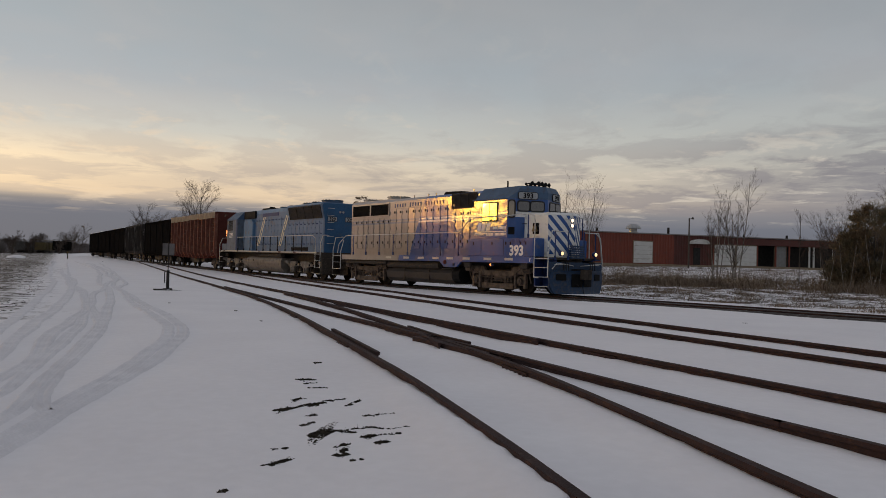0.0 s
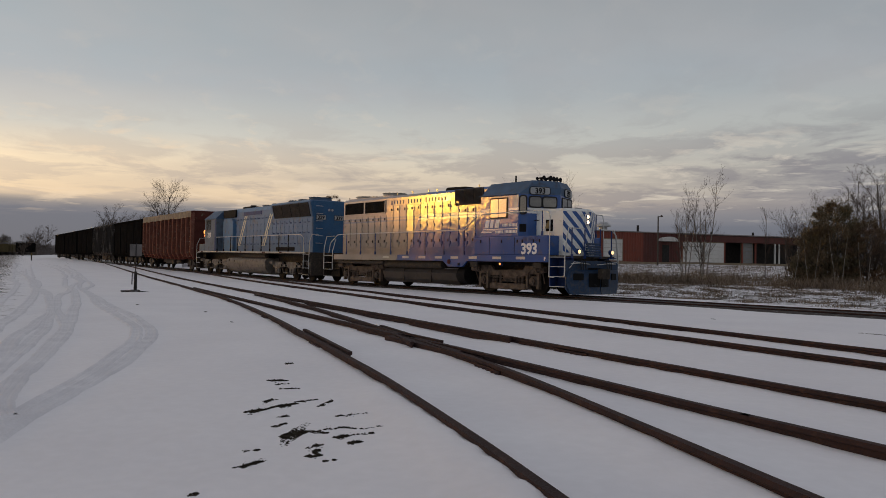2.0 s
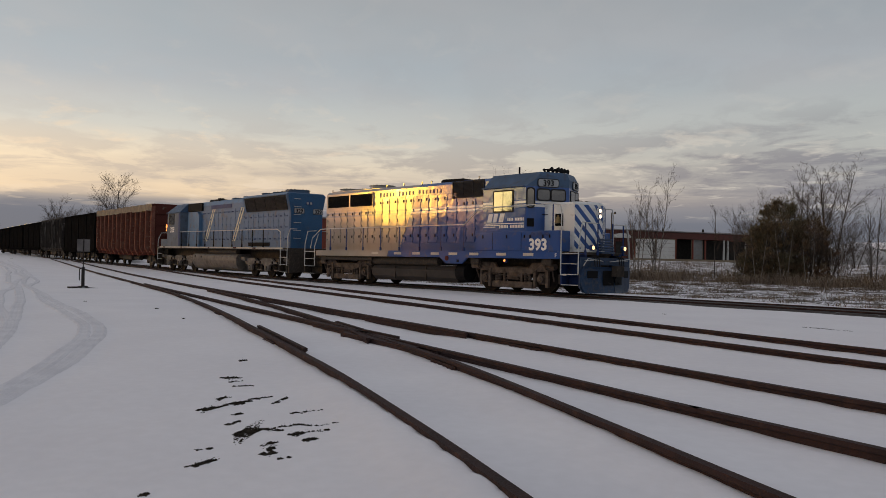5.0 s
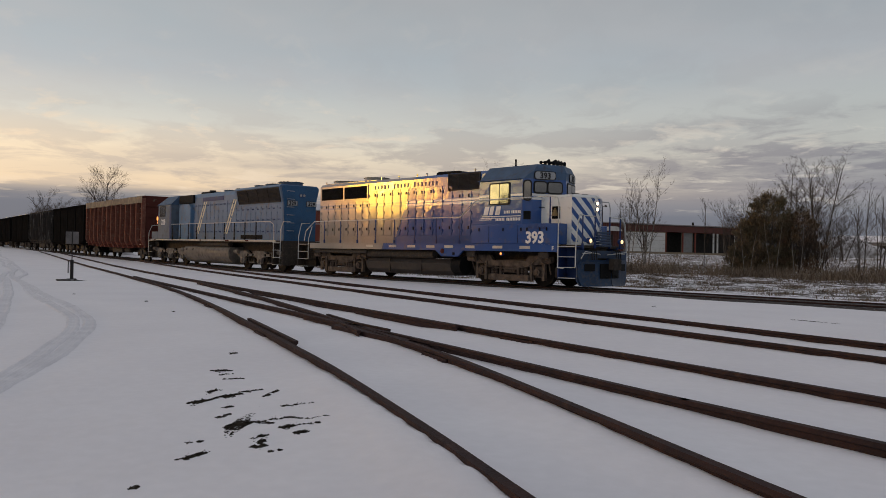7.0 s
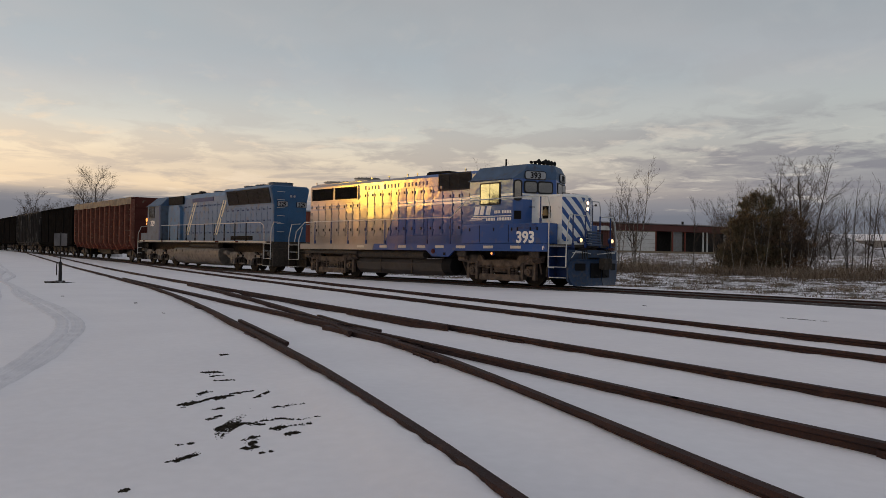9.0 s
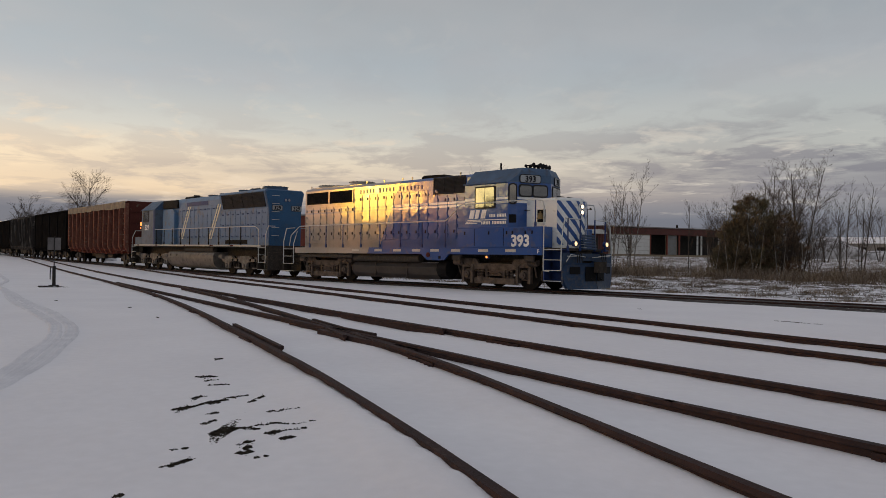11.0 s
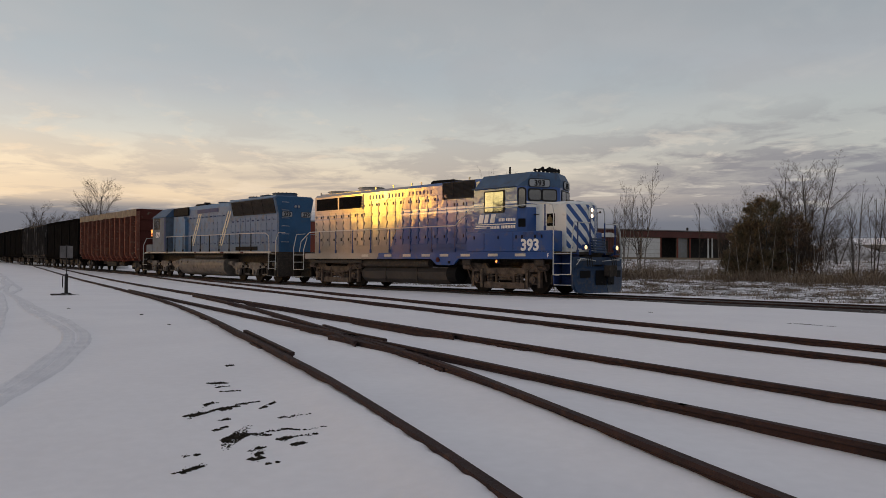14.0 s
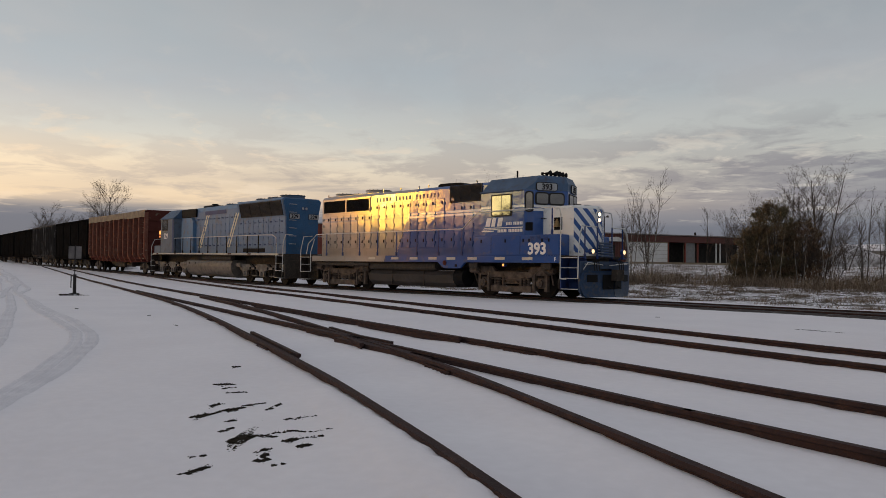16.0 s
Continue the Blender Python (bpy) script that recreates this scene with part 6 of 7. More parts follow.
def clods(n, seed):
    """Dark frozen clods on the bank, joined, too many to count."""
    rng = random.Random(seed)
    verts, faces = [], []
    while len(faces) < n * 8:
        x, y = rng.uniform(-70, 5), rng.uniform(-30, -4)
        edge = -19.2 + (5 - x) * 0.185
        if y > edge or noise.noise((x * 0.5, y * 0.5, 2)) < -0.05 + 0.25 * noise.noise((x * 2.1, y * 2.1, 5)): continue
        s = rng.uniform(0.010, 0.036)
        g = ground_z(x, y)
        a = rng.uniform(0, 3.14)
        c, q = math.cos(a) * s, math.sin(a) * s
        i = len(verts)
        verts += [(x + c * 1.5, y + q * 1.5, g), (x - q, y + c, g), (x - c * 1.3, y - q * 1.3, g), (x + q, y - c, g), (x + rng.gauss(0, s * 0.3), y + rng.gauss(0, s * 0.3), g + s * rng.uniform(0.25, 0.7)), (x, y, g - s * 0.5)]
        for k in range(4): faces += [(i + k, i + (k + 1) % 4, i + 4), (i + (k + 1) % 4, i + k, i + 5)]
    me = bpy.data.meshes.new("clods")
    me.from_pydata(verts, [], faces)
    me.materials.append(SOIL)
    tagged(new("clods", me), "dark frozen clods of soil on the snowy bank", "soil clods", kind="stuff")


clods(15000, 21)

# ---- trees ----
BARK = material("grey_brown_bark", (0.10, 0.085, 0.07), 0.9, vary=0.25, scale=6, fine=50, bump=0.4, tint=(0.06, 0.05, 0.042))
PALE_BARK = material("pale_birch_bark", (0.34, 0.30, 0.26), 0.85, vary=0.25, scale=6, fine=50, bump=0.3, tint=(0.13, 0.11, 0.09))
TWIG = material("brown_twigs", (0.085, 0.062, 0.048), 0.9, vary=0.2, scale=5, bump=0.1)
CEDAR = material("bronzed_evergreen_leaves", (0.13, 0.10, 0.060), 0.85, vary=0.25, scale=1.1, fine=9, bump=0.0, tint=(0.18, 0.105, 0.066), per_island=0.25)


def limb(verts, faces, a, b, ra, rb, n):
    d = b - a
    q = d.to_track_quat("Z", "Y").to_matrix()
    i = len(verts)
    for p, r in ((a, ra), (b, rb)):
        for k in range(n): verts.append(p + q @ Vector((r * math.cos(6.2832 * k / n), r * math.sin(6.2832 * k / n), 0)))
    for k in range(n): faces.append((i + k, i + (k + 1) % n, i + n + (k + 1) % n, i + n + k))


def grow(rng, verts, faces, p, way, length, r, level, last, spread, up, kids, share=(0.38, 0.62), least=0.004):
    """A limb in bent pieces that bears smaller limbs along its upper part."""
    pieces = 5 if level == 0 else 4 if level == 1 else 3
    n = 7 if level == 0 else 5 if level == 1 else 3
    ends = []
    for i in range(pieces):
        way = (way + Vector((rng.gauss(0, 0.03 if level == 0 else 0.09), rng.gauss(0, 0.03 if level == 0 else 0.09), up * 0.12))).normalized()
        q = p + way * length / pieces
        r1 = r * (0.80 if i < pieces - 1 else 0.55)
        limb(verts[level > 0], faces[level > 0], p, q, r, r1, n)
        p, r = q, r1
        ends.append((p.copy(), way.copy(), r))
    if level >= last: return
    for i in range(kids[level]):
        f = rng.uniform(0.25, 1.0) if level else rng.uniform(0.28, 1.0)
        j = min(len(ends) - 1, int(f * len(ends)))
        base, w, rr = ends[j]
        if j: base = ends[j - 1][0].lerp(base, rng.random())
        side = Vector((rng.gauss(0, 1), rng.gauss(0, 1), rng.gauss(0, 0.35)))
        side = (side - w * side.dot(w)).normalized()
        new_way = (w + side * spread * rng.uniform(0.7, 1.3)).normalized()
        grow(rng, verts, faces, base, new_way, length * rng.uniform(*share) * (1.12 - 0.45 * f), max(least, rr * 0.55), level + 1, last, spread, up, kids, share, least)


def bare_tree(x, y, h, seed, label, stems=1, spread=0.75, up=0.35, r=0.11, bark=None, kids=(13, 8, 5), name="bare_tree", fan=0.15, last=3, sink=0.1, share=(0.38, 0.62), least=0.004):
    rng = random.Random(seed)
    g = ground_z(x, y) - sink
    t = thing(name, label, "tree", m=Matrix.Translation((x, y, g)))
    verts, faces = ([], []), ([], [])
    for k in range(stems):
        a = 6.2832 * k / stems + rng.random()
        off = Vector((math.cos(a), math.sin(a), 0))
        k_h = h * (1.0 if k == 0 else rng.uniform(0.65, 0.98))
        grow(rng, verts, faces, off * (0.12 * (stems > 1)), Vector((off.x * fan, off.y * fan, 1)).normalized() if stems > 1 else Vector((0.03, 0.02, 1)), k_h * 0.86, r * rng.uniform(0.75, 1.1), 0, last, spread, up, kids, share, least)
    for i, (nm, mat) in enumerate((("trunk", bark or BARK), ("crown", TWIG))):
        me = bpy.data.meshes.new(nm)
        me.from_pydata(verts[i], [], faces[i])
        me.materials.append(mat)
        ob = new(nm, me)
        ob.parent = t
    return t


def evergreen(x, y, h, w, seed, label, n=5200, leaf=None):
    """A dense bushy evergreen: stems, and a ragged crown of many small sprays in clumps."""
    rng = random.Random(seed)
    g = ground_z(x, y) - 0.1
    t = thing("evergreen_shrub", label, "shrub", m=Matrix.Translation((x, y, g)))
    verts, faces = ([], []), ([], [])
    for k in range(4):
        a = 6.2832 * k / 4 + rng.random()
        grow(rng, verts, faces, Vector((0.2 * math.cos(a), 0.2 * math.sin(a), 0)), Vector((0.3 * math.cos(a), 0.3 * math.sin(a), 1)).normalized(), h * 0.66, 0.07, 0, 1, 0.9, 0.3, (9, 4, 0))
    k = len(verts[0])
    me = bpy.data.meshes.new("trunk")
    me.from_pydata(verts[0] + verts[1], [], faces[0] + [tuple(j + k for j in q) for q in faces[1]])
    me.materials.append(BARK)
    new("trunk", me).parent = t
    v, f = [], []
    limbs = max(30, n // 75)
    for _ in range(limbs):
        z = rng.random() ** 0.85
        a = rng.uniform(0, 6.283)
        ragged = 1 + 0.55 * noise.noise((1.3 * math.cos(a), 1.3 * math.sin(a), z * 4.0 + seed))
        reach = w / 2 * min(1.0, 0.55 + 2.0 * z) * (1 - z ** 2.2) ** 0.6 * ragged * rng.uniform(0.5, 1.12)
        way = Vector((math.cos(a), math.sin(a), rng.uniform(0.15, 0.75))).normalized()
        root = Vector((0.12 * w * math.cos(a), 0.12 * w * math.sin(a), max(0.1, z * h * 0.93 - 0.3 * reach)))
        for _ in range(int(n * 2.3 / limbs)):
            q = rng.random() ** 0.6
            spread = 0.07 + 0.13 * math.sin(math.pi * min(1, q + 0.12))
            p = root + way * (reach * q) + Vector((rng.gauss(0, spread), rng.gauss(0, spread), rng.gauss(0, spread * 0.8) - 0.10 * q * q))
            if p.z < 0.05: continue
            up = (way * 0.8 + Vector((rng.gauss(0, 0.45), rng.gauss(0, 0.45), 0.5 + rng.gauss(0, 0.3)))).normalized()
            s = rng.uniform(0.028, 0.080) * (1 + h * 0.02)
            side = up.cross(Vector((rng.gauss(0, 1), rng.gauss(0, 1), rng.gauss(0, 1)))).normalized()
            i = len(v)
            v += [p - side * s * 0.35, p + side * s * 0.35, p + up * s * 1.3 + side * s * 0.12, p + up * s * 1.3 - side * s * 0.12, p + up * s * 2.1]
            f += [(i, i + 1, i + 2, i + 3), (i + 3, i + 2, i + 4)]
    me = bpy.data.meshes.new("crown")
    me.from_pydata(v, [], f)
    me.materials.append(leaf or CEDAR)
    new("crown", me).parent = t


OLIVE = material("dull_olive_evergreen_leaves", (0.115, 0.105, 0.062), 0.85, vary=0.25, scale=1.1, fine=9, bump=0.0, tint=(0.17, 0.115, 0.070), per_island=0.3)
evergreen(4.9, 20.8, 3.5, 2.9, 1, "low olive evergreen shrub in the dead weeds", 6000, OLIVE)
evergreen(5.6, 21.2, 4.95, 3.3, 2, "tall olive-brown evergreen shrub in the thicket", 9500, OLIVE)
evergreen(6.9, 22.2, 3.9, 2.9, 3, "bushy bronzed evergreen shrub in the thicket", 5600)
evergreen(4.2, 20.9, 1.9, 2.0, 5, "small olive evergreen shrub in the dead weeds", 2400, OLIVE)
bush = "dense brown leafless bush beside the evergreens"
bare_tree(7.7, 22.3, 3.4, 51, bush, 8, 0.75, 0.25, 0.024, TWIG, (15, 8, 5), fan=0.5, share=(0.3, 0.5), name="bare_bush")
bare_tree(7.0, 21.6, 3.2, 52, bush, 7, 0.75, 0.25, 0.022, TWIG, (14, 8, 5), fan=0.5, share=(0.3, 0.5), name="bare_bush")
bare_tree(8.3, 23.0, 2.5, 53, bush, 6, 0.75, 0.25, 0.020, TWIG, (13, 7, 4), fan=0.6, share=(0.3, 0.5), name="bare_bush")
birch = "slender bare birch with several pale stems"
bare_tree(-3.3, 20.6, 6.9, 11, birch, 5, 0.75, 0.6, 0.040, PALE_BARK, (26, 7, 4), fan=0.14, share=(0.16, 0.30))
bare_tree(-2.3, 21.2, 7.5, 12, birch, 4, 0.75, 0.6, 0.046, PALE_BARK, (28, 7, 4), fan=0.12, share=(0.16, 0.30))
bare_tree(1.75, 21.1, 5.1, 13, "thin bare sapling among dead weeds", 1, 0.5, 0.6, 0.032, BARK, (24, 6, 3), share=(0.16, 0.28))
bare_tree(2.9, 30.4, 7.7, 14, "tall bare tree behind the evergreen thicket", 4, 0.8, 0.4, 0.060, BARK, (24, 8, 5), fan=0.14, share=(0.22, 0.40))
bare_tree(6.3, 27.3, 7.9, 15, "tall broad bare tree behind the evergreen thicket", 3, 0.85, 0.35, 0.075, BARK, (24, 9, 6), fan=0.20, share=(0.26, 0.44))
bare_tree(4.6, 29.0, 7.3, 24, "tall bare tree behind the evergreen thicket", 3, 0.8, 0.4, 0.056, BARK, (24, 8, 5), fan=0.12, share=(0.22, 0.40))
bare_tree(10.0, 22.6, 5.7, 16, "slim bare tree at the field's edge", 3, 0.7, 0.5, 0.040, BARK, (24, 7, 4), fan=0.10, share=(0.16, 0.30))
bare_tree(9.9, 26.4, 6.2, 17, "slim bare tree at the field's edge", 3, 0.7, 0.5, 0.040, BARK, (24, 7, 4), fan=0.10, share=(0.16, 0.30))
bare_tree(12.2, 25.0, 5.3, 18, "slim bare tree at the field's edge", 2, 0.5, 0.7, 0.034, BARK, (16, 6, 3), fan=0.08, share=(0.16, 0.30))
bare_tree(-4.05, 37.2, 6.0, 27, "bare scrub tree behind the loading docks", 3, 0.65, 0.45, 0.05, BARK, (16, 8, 5), fan=0.25)
bare_tree(-2.6, 38.6, 5.4, 28, "bare scrub tree behind the loading docks", 3, 0.65, 0.45, 0.05, BARK, (16, 8, 5), fan=0.25)
for x, y, h, sd in ((5.6, 18.4, 3.3, 31), (6.5, 19.6, 3.8, 32), (7.4, 20.6, 3.4, 33), (4.6, 18.2, 2.6, 34), (8.6, 21.3, 3.6, 35)):
    bare_tree(x, y, h, sd, "pale thin sapling in front of the evergreens", 2, 0.5, 0.6, 0.026, PALE_BARK, (10, 4, 2), fan=0.14, last=2, share=(0.2, 0.36))
bare_tree(-28.3, 32.8, 9.4, 19, birch, 3, 0.5, 0.6, 0.07, BARK, (12, 6, 3), fan=0.12)
bare_tree(-26.4, 34.2, 8.8, 25, birch, 2, 0.5, 0.6, 0.06, BARK, (12, 6, 3), fan=0.12)
bare_tree(-26.0, 35.5, 7.4, 20, "thin bare sapling before the warehouse", 1, 0.5, 0.6, 0.05, BARK, (12, 5, 3))
bare_tree(-80.8, 14.6, 10.7, 21, "broad bare tree behind the freight cars", 2, 0.8, 0.35, 0.16, BARK, (30, 9, 5), fan=0.14, least=0.007, share=(0.38, 0.54))
bare_tree(-112, 15.4, 9.8, 22, "broad bare tree far behind the freight cars", 3, 0.8, 0.35, 0.15, BARK, (26, 8, 5), fan=0.14, least=0.008, share=(0.30, 0.44))
bare_tree(-109, 19.5, 8.0, 26, "broad bare tree far behind the freight cars", 2, 0.8, 0.35, 0.14, BARK, (26, 8, 5), fan=0.14, least=0.008, share=(0.28, 0.42))
bare_tree(-120.8, 20.9, 8.8, 23, "broad bare tree far behind the freight cars", 2, 0.8, 0.35, 0.14, BARK, (26, 8, 5), fan=0.14, least=0.008, share=(0.30, 0.44))
for k, (x, y, h) in enumerate(((-262, 33, 9.5), (-268, 38, 10.5), (-255, 8, 7), (-240, 3, 8), (-248, -2, 9), (-300, 52, 9), (-190, 1.5, 5), (-200, -6, 7.5), (-226, 16, 6.5), (-212, 9.5, 5.5), (-216, 22.0, 4.6), (-240, 30, 7.0), (-236, 13, 7.0))):
    bare_tree(x, y, h, 40 + k, "distant bare tree beyond the yard", 3, 0.9, 0.2, 0.2, BARK, (14, 8, 5), fan=0.35, least=0.016, share=(0.32, 0.55))
for k, (x, y, h) in enumerate(((-46, -38, 8.5), (-52, -47, 9.5), (-39, -37.5, 7.5), (-57, -42, 9.0), (-27.5, -39.5, 8.2), (-32, -45, 8.8), (-24, -38, 7.2))):
    bare_tree(x, y, h, 140 + k, "bare roadside tree across from the line", 2, 0.8, 0.3, 0.12, BARK, (13, 8, 5), fan=0.25, least=0.008)
for k, (x, y, h) in enumerate(((-14, 62, 5.5), (-9, 66, 6.0), (-4, 60, 5.0), (0.0, 52, 5.0), (3, 58, 5.6), (-22, 95, 7), (-16, 98, 6.5), (12, 40, 4.5))):
    bare_tree(x, y, h, 60 + k, "bare scrub tree beyond the field", 3, 0.7, 0.35, 0.06, BARK, (11, 6, 4), fan=0.3)

for k in range(20):
    a = radians(46.8 - 0.75 * k)
    dist = 128 + 7 * math.sin(k * 2.4)
    evergreen(23 - dist * math.sin(a), 20 - dist * math.cos(a), 8.2 + 2.2 * math.sin(k * 1.9), 4.6, 80 + k, "dark evergreen along the yard's far edge", 2400)
evergreen(-25.5, -36.5, 8.4, 3.6, 121, "dark roadside evergreen across from the line", 3000)
evergreen(-79.4, 40.8, 11.2, 5.0, 120, "dark pointed evergreen behind the train", 6000)


FAR_TWIG = material("hazy_grey_twigs", (0.15, 0.130, 0.122), 0.95, vary=0.2, scale=0.3, bump=0.0, spec=0.0)


def far_growth(label, count, turn, reach, height, seed):
    """A far line of bare growth, too dense to count, between two headings (degrees) and two distances; height takes the heading."""
    rng = random.Random(seed)
    verts, faces = [], []
    for k in range(count):
        deg = rng.uniform(*turn)
        a = radians(deg)
        d = rng.uniform(*reach)
        x, y = -d * math.sin(a), -8 + d * math.cos(a)
        g = ground_z(x, y) - 0.3
        h, w = height(deg) * rng.uniform(0.8, 1.2), rng.uniform(2.2, 3.6)
        for _ in range(260):
            z = h * (0.02 + 0.98 * rng.random())
            out = w * math.sin(math.pi * min(0.97, 0.22 + 0.75 * z / h)) ** 0.7 * rng.random() ** 0.5
            b = rng.uniform(0, 6.2832)
            p = Vector((x + out * math.cos(b), y + out * math.sin(b), g + z))
            way = Vector((rng.gauss(0, 0.5), rng.gauss(0, 0.5), 1)).normalized()
            side = way.cross(Vector((rng.gauss(0, 1), rng.gauss(0, 1), 0.1))).normalized() * rng.uniform(0.012, 0.045) * math.sqrt(h)
            i = len(verts)
            verts += [p - side, p + side, p + way * rng.uniform(0.25, 0.5) * math.sqrt(h)]
            faces.append((i, i + 1, i + 2))
    me = bpy.data.meshes.new("woods")
    me.from_pydata(verts, [], faces)
    me.materials.append(FAR_TWIG)
    tagged(new("woods", me), label, "woods", kind="stuff")


far_growth("dark line of woods far across the yard", 420, (96, 190), (270, 310), lambda t: 14.0 + 7.0 * (0.5 + noise.noise((radians(t) * 9.0, 0, 4))), 77)
far_growth("low dark brush along the yard's far edge", 300, (69, 96), (250, 300), lambda t: 2.2 + 4.2 * smooth01((t - 76) / 9) * (0.7 + 0.7 * noise.noise((t * 0.9, 0, 2))), 78)
far_growth("low bare brush on the horizon beyond the field", 160, (-16, 26), (230, 300), lambda t: 4.0 + 2.5 * noise.noise((t * 0.7, 0, 6)), 79)

# ---- warehouse beyond the field ----
W0, WD = Vector((-40.7, 51.3, 0)), Vector((0.33987, 0.94047, 0))
WN = Vector((WD.y, -WD.x, 0))  # towards the line
WM = Matrix(((WD.x, -WN.x, 0, W0.x), (WD.y, -WN.y, 0, W0.y), (0, 0, 1, 0), (0, 0, 0, 1)))  # along the wall, into the building, up
RED_METAL = material("red_metal_siding", (0.20, 0.050, 0.030), 0.55, vary=0.08, scale=0.5, fine=12, bump=0.03, tint=(0.17, 0.045, 0.03), dirt=(0.12, 0.05, 0.04), dirt_amount=0.3)
# the red siding again, its colour darkened for the shade of the recessed wing
SHADED_RED = material("shaded_red_siding", (0.105, 0.034, 0.027), 0.6, vary=0.1, scale=0.5, fine=12, bump=0.03, dirt=(0.07, 0.035, 0.03), dirt_amount=0.3)
FOUND = material("tan_block_foundation", (0.28, 0.22, 0.15), 0.85, vary=0.12, scale=1.2, fine=20, bump=0.2)
DOCKDARK = material("dark_dock_interior", (0.035, 0.032, 0.03), 0.9, vary=0.2, bump=0.05)
DOORWHITE = material("white_overhead_door", (0.62, 0.61, 0.58), 0.55, vary=0.06, scale=0.7, bump=0.03, dirt=(0.4, 0.38, 0.34), dirt_amount=0.3)


def warehouse():
    w = thing("warehouse", "long low red metal warehouse with white doors and loading docks", "building", m=WM)
    bm = B(); box(bm, -26, 0.02, 1.75, 13.1, 0.25, 5.72); wall = part("wall", bm, RED_METAL, w)
    bm = B(); box(bm, 13.1, 0.06, 1.75, 19.4, 0.25, 5.72); wing = part("wall", bm, SHADED_RED, w, "wall section in red siding darkened for its shade")
    bm = B()
    x = -26.0
    while x < 13.0:
        prism(bm, [(x, 0.02), (x + 0.05, -0.03), (x + 0.12, -0.03), (x + 0.17, 0.02)], 1.76, 5.70, "z")
        x += 0.42
    part("siding_rib", bm, RED_METAL, wall)
    bm = B()
    while x < 19.2:
        prism(bm, [(x, 0.06), (x + 0.05, 0.01), (x + 0.12, 0.01), (x + 0.17, 0.06)], 1.76, 5.70, "z")
        x += 0.42
    part("siding_rib", bm, SHADED_RED, wing)
    bm = B(); box(bm, -26, -0.05, 0.2, 19.4, 0.25, 1.75); part("foundation", bm, FOUND, w)
    bm = B(); box(bm, 19.4, 0.02, 4.75, 48, 0.3, 5.66); part("fascia", bm, SHADED_RED, w)
    bm = B(); box(bm, 19.4, 2.6, 0.6, 48, 2.8, 4.75); part("dock_wall", bm, DOCKDARK, w)
    bm = B(); box(bm, 19.4, 0.0, 0.3, 48, 2.6, 1.80); part("dock_floor", bm, FOUND, w)
    bm = B(); box(bm, -26.2, -0.12, 5.72, 48.2, 24, 5.86); part("roof", bm, material("snowy_flat_roof", (0.30, 0.27, 0.26), 0.85, vary=0.15, scale=0.6, bump=0.1), w)
    bm = B(); box(bm, -26, 23.7, 0.2, 48, 23.95, 5.72); box(bm, -26, 0.25, 0.2, -25.8, 23.7, 5.72); box(bm, 47.8, 2.8, 0.2, 48, 23.7, 5.72); part("wall", bm, RED_METAL, w)

    def door(x0, x1, z0, z1, y, mat, rows=5, frame_mat=None):
        bm = B(); box(bm, x0 - 0.1, y - 0.04, z0, x1 + 0.1, y, z1 + 0.1); f = part("door", bm, frame_mat or FOUND, w)
        for k in range(rows):
            bm = B(); h = (z1 - z0) / rows; box(bm, x0, y - 0.08, z0 + k * h + 0.01, x1, y - 0.04, z0 + (k + 1) * h - 0.015, 0.008); part("door_panel", bm, mat, f)
    door(6.85, 9.70, 1.85, 4.70, 0.0, DOORWHITE)
    door(19.7, 23.1, 1.82, 4.60, 0.12, DOORWHITE), door(23.4, 26.7, 1.82, 4.60, 0.12, DOORWHITE)
    door(30.3, 32.3, 1.82, 4.70, 0.6, material("grey_dock_door", (0.24, 0.24, 0.235), 0.6, vary=0.1, bump=0.03))
    for x in (19.5, 26.9, 30.1, 32.5, 36.1, 36.9, 40.5):
        bm = B(); box(bm, x - 0.1, 0.05, 1.80, x + 0.1, 0.25, 4.75, 0.01); part("post", bm, DOORWHITE if x > 36 else RED_METAL, w)
    bm = B()
    n = 8
    pts = [(-1.35 * math.cos(math.pi * k / n), 4.62 + 0.62 * math.sin(math.pi * k / n)) for k in range(n + 1)]
    prism(bm, [(16.75 + a, z) for a, z in pts], -1.1, 0.0)
    part("awning", bm, DOORWHITE, w, "white rounded awning over a side door")
    bm = B(); box(bm, 16.2, -0.02, 1.8, 17.3, 0.02, 4.1); part("door", bm, DOCKDARK, w)
    bm = B()
    rod(bm, (8.0, 2.0, 5.86), (8.0, 2.0, 6.45), 0.55, 16)
    rod(bm, (8.0, 2.0, 6.45), (8.0, 2.0, 6.70), 1.0, 20, 0.95), rod(bm, (8.0, 2.0, 6.70), (8.0, 2.0, 7.10), 0.95, 20, 0.45)
    part("roof_vent", bm, material("dull_galvanised_vent", (0.42, 0.42, 0.42), 0.45, metal=0.6, vary=0.1, bump=0.03), w, "mushroom-shaped galvanised roof vent")
    for x, h in ((13.0, 0.9), (2.0, 0.5), (25.5, 0.4), (33.0, 0.5)):
        bm = B(); rod(bm, (x, 1.2, 5.86), (x, 1.2, 5.86 + h), 0.16, 10); part("roof_pipe", bm, DOCKDARK, w)


warehouse()


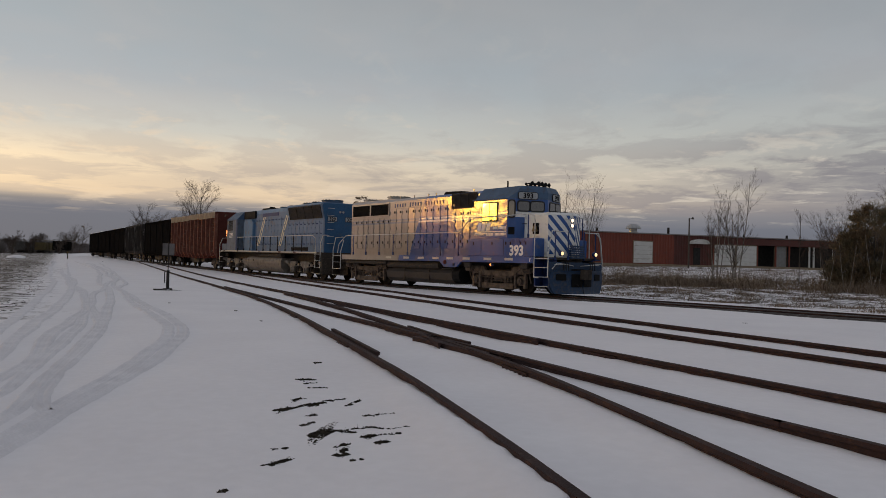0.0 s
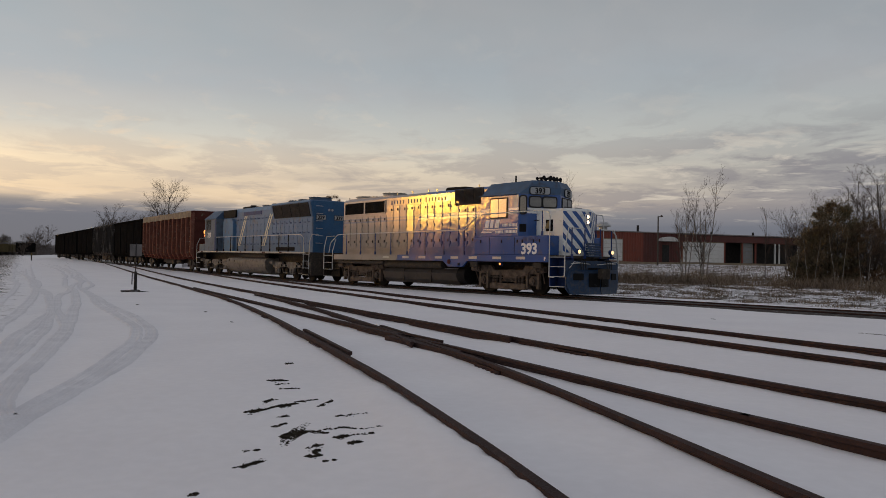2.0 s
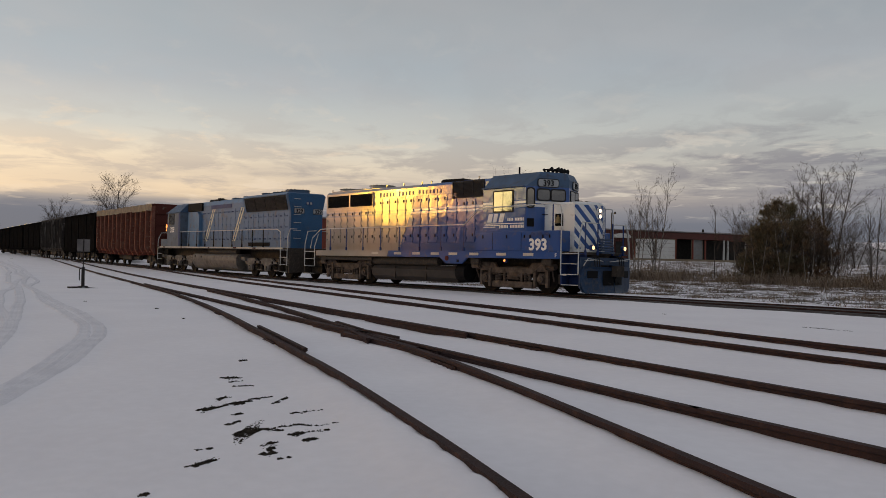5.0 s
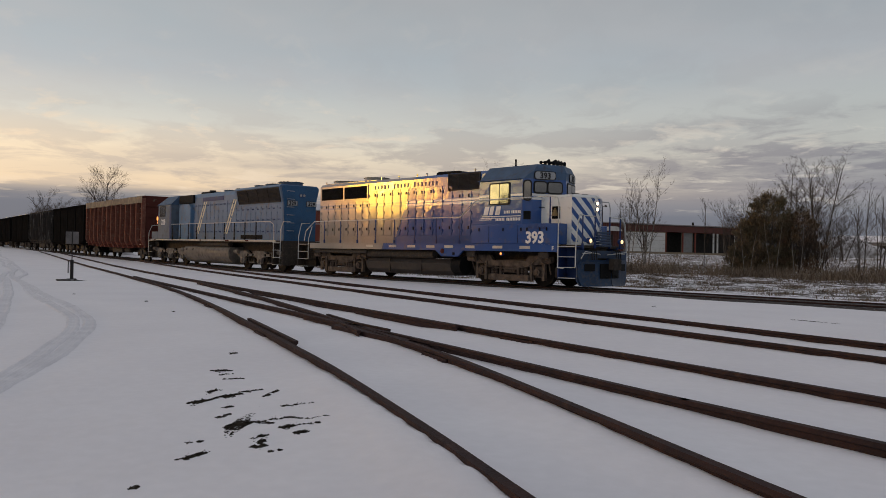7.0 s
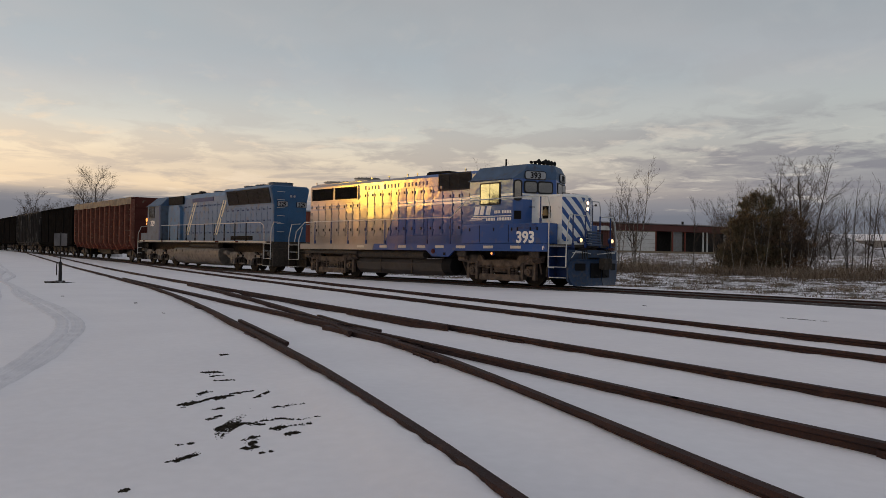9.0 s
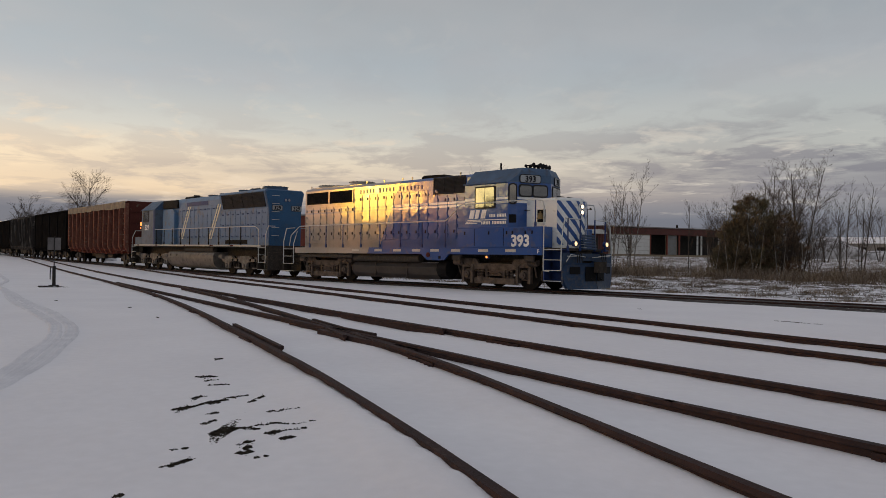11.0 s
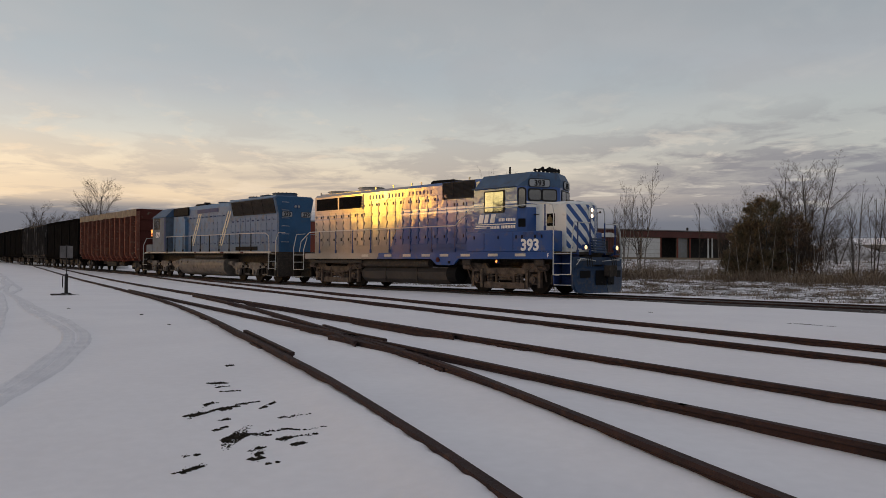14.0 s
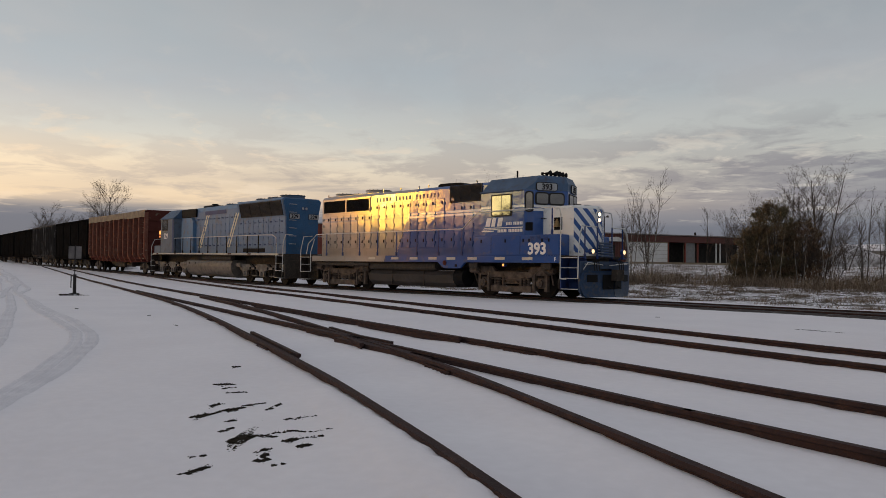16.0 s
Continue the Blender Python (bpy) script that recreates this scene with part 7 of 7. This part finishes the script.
def far_shed():
    m = Matrix.Translation((-16.5, 124.0, ground_z(-16.5, 124.0) - 0.5)) @ pose(0, 0, 0, 0, 0, 12)
    t = thing("far_shed", "pale low building with a snowy roof beyond the heaps", "building", m=m)
    bm = B(); box(bm, -4.5, 0, 0, 5.0, 6, 3.5); part("wall", bm, material("weathered_pale_siding", (0.30, 0.285, 0.27), 0.8, vary=0.12, scale=0.6, bump=0.05), t)
    bm = B(); prism(bm, [(-0.5, 3.4), (3, 4.5), (6.5, 3.4), (6.5, 3.55), (3, 4.7), (-0.5, 3.55)], -4.9, 5.4, "x"); part("roof", bm, SNOW, t, "roof under snow")
    for x in (-2.6, 0.2, 3.0):
        bm = B(); box(bm, x - 0.6, -0.05, 1.7, x + 0.6, 0.0, 2.8); part("window", bm, DOCKDARK, t)


far_shed()


def yard_light_pole():
    p = W0 + WD * 8.8 + WN * 9
    g = ground_z(p.x, p.y)
    t = thing("light_pole", "weathered wooden pole with a small yard light", "light pole", m=Matrix.Translation((p.x, p.y, g - 0.2)))
    bm = B(); rod(bm, (0, 0, 0), (0, 0, 6.3), 0.10, 10, 0.075); part("pole", bm, BARK, t)
    bm = B(); rod(bm, (0, 0, 6.1), (0.35, 0.2, 6.35), 0.03, 6); rod(bm, (0.35, 0.2, 6.15), (0.35, 0.2, 6.4), 0.16, 12, 0.08); part("lamp_head", bm, DARK, t)


yard_light_pole()

# ---- far yard ----
YELLOW = material("faded_yellow_paint", (0.17, 0.13, 0.05), 0.7, vary=0.2, bump=0.05, dirt=(0.07, 0.06, 0.045), dirt_amount=0.7)
DULL = material("dull_car_paint", (0.07, 0.065, 0.06), 0.7, vary=0.2, bump=0.1, dirt=(0.2, 0.19, 0.18), dirt_amount=0.4)
for (x, y, L, H, mat, lab) in ((-234, 16.0, 12, 3.5, DULL, "dull parked freight car far down the yard"),
                               (-232, 20.8, 11, 3.3, YELLOW, "faded yellow parked freight car far down the yard"), (-226, 24.6, 11, 3.7, CARBLACK, "black parked tank car far down the yard")):
    p = wagon(L, H, mat, lab, 7, group="parked cars")
    p.matrix_world = pose(x, y, ground_z(x, y) + SNOW_DEPTH, 0, 0, 156)


HEAP = material("dirty_ploughed_snow", (0.60, 0.585, 0.59), 0.8, vary=0.12, scale=0.5, fine=4.0, bump=0.8, tint=(0.42, 0.40, 0.40), dirt=(0.10, 0.085, 0.07), dirt_amount=0.75)


def snow_mound(x, y, w, h, seed, label):
    rng = random.Random(seed)
    g = ground_z(x, y)
    bm = B()
    bmesh.ops.create_icosphere(bm, subdivisions=4, radius=1.0)
    for v in bm.verts:
        k = 1 + 0.22 * noise.noise(v.co * 1.7 + Vector((seed, 0, 0))) + 0.07 * noise.noise(v.co * 5 + Vector((seed, 3, 0)))
        v.co = Vector((v.co.x * w * k, v.co.y * w * 0.6 * k, v.co.z * h * k))
    ob = part("snow_mound", bm, HEAP if h > 1.5 else SNOW, smooth=True)
    ob.location = (x, y, g)
    tagged(ob, label, "snow mound")


snow_mound(-16.6, 105.3, 6.2, 3.3, 1, "big ploughed heap of dirty snow beyond the field")
snow_mound(-8, 112, 9, 1.6, 2, "long ploughed heap of dirty snow beyond the field")
snow_mound(-92, -6, 2.0, 0.4, 5, "ploughed lump of snow at the yard's edge")
snow_mound(-100, -12, 2.6, 0.45, 6, "ploughed lump of snow at the yard's edge")
snow_mound(-52.9, 7.4, 1.1, 0.5, 3, "lump of ploughed snow behind the tracks")


def marker_post(x, y):
    t = thing("marker_post", "short dark trackside marker post with a yellow cap", "marker post", m=Matrix.Translation((x, y, ground_z(x, y) - 0.05)))
    bm = B(); rod(bm, (0, 0, 0), (0, 0, 0.85), 0.09, 8, 0.07); part("post", bm, DARK, t)
    bm = B(); rod(bm, (0, 0, 0.86), (0, 0, 1.10), 0.13, 10, 0.09); part("cap", bm, material("yellow_cap_paint", (0.16, 0.11, 0.035), 0.6, vary=0.1, bump=0.02), t)


marker_post(-95, 0.9)

# ---- what moves ----
RUN = ((0.0, -5.03), (0.5, -4.47), (1.0, -3.91), (1.5, -3.36), (2.0, -2.81), (2.5, -2.31), (3.0, -1.82), (3.5, -1.33), (4.0, -0.91),
       (4.5, -0.55), (5.0, -0.27), (5.5, -0.09), (6.0, -0.01), (6.3, 0.0), (16.0, 0.0))


def gone(t):
    for (a, u), (b, v) in zip(RUN, RUN[1:]):
        if t <= b: return u + (v - u) * (t - a) / (b - a)
    return 0.0


def place(s, pivot):
    """The pose of a vehicle whose centre stands s metres back along the line."""
    a, b = on_line(s - pivot), on_line(s + pivot)
    d = a - b
    return pose(*((a + b) / 2), 0, -math.degrees(math.atan2(d.z, math.hypot(d.x, d.y))), math.degrees(math.atan2(d.y, d.x)))


STEPS = [i * 0.25 for i in range(26)] + [16.0]


def motions():
    for ob, s, pivot in TRAIN:
        walk(ob, [(t, place(s - gone(t), pivot)) for t in STEPS])
    for w, x, r in WHEELSETS:
        walk(w, [(t, Matrix.Translation((x, 0, r)) @ Matrix.Rotation((gone(t) + 5.03) / r, 4, "Y")) for t in STEPS])


motions()
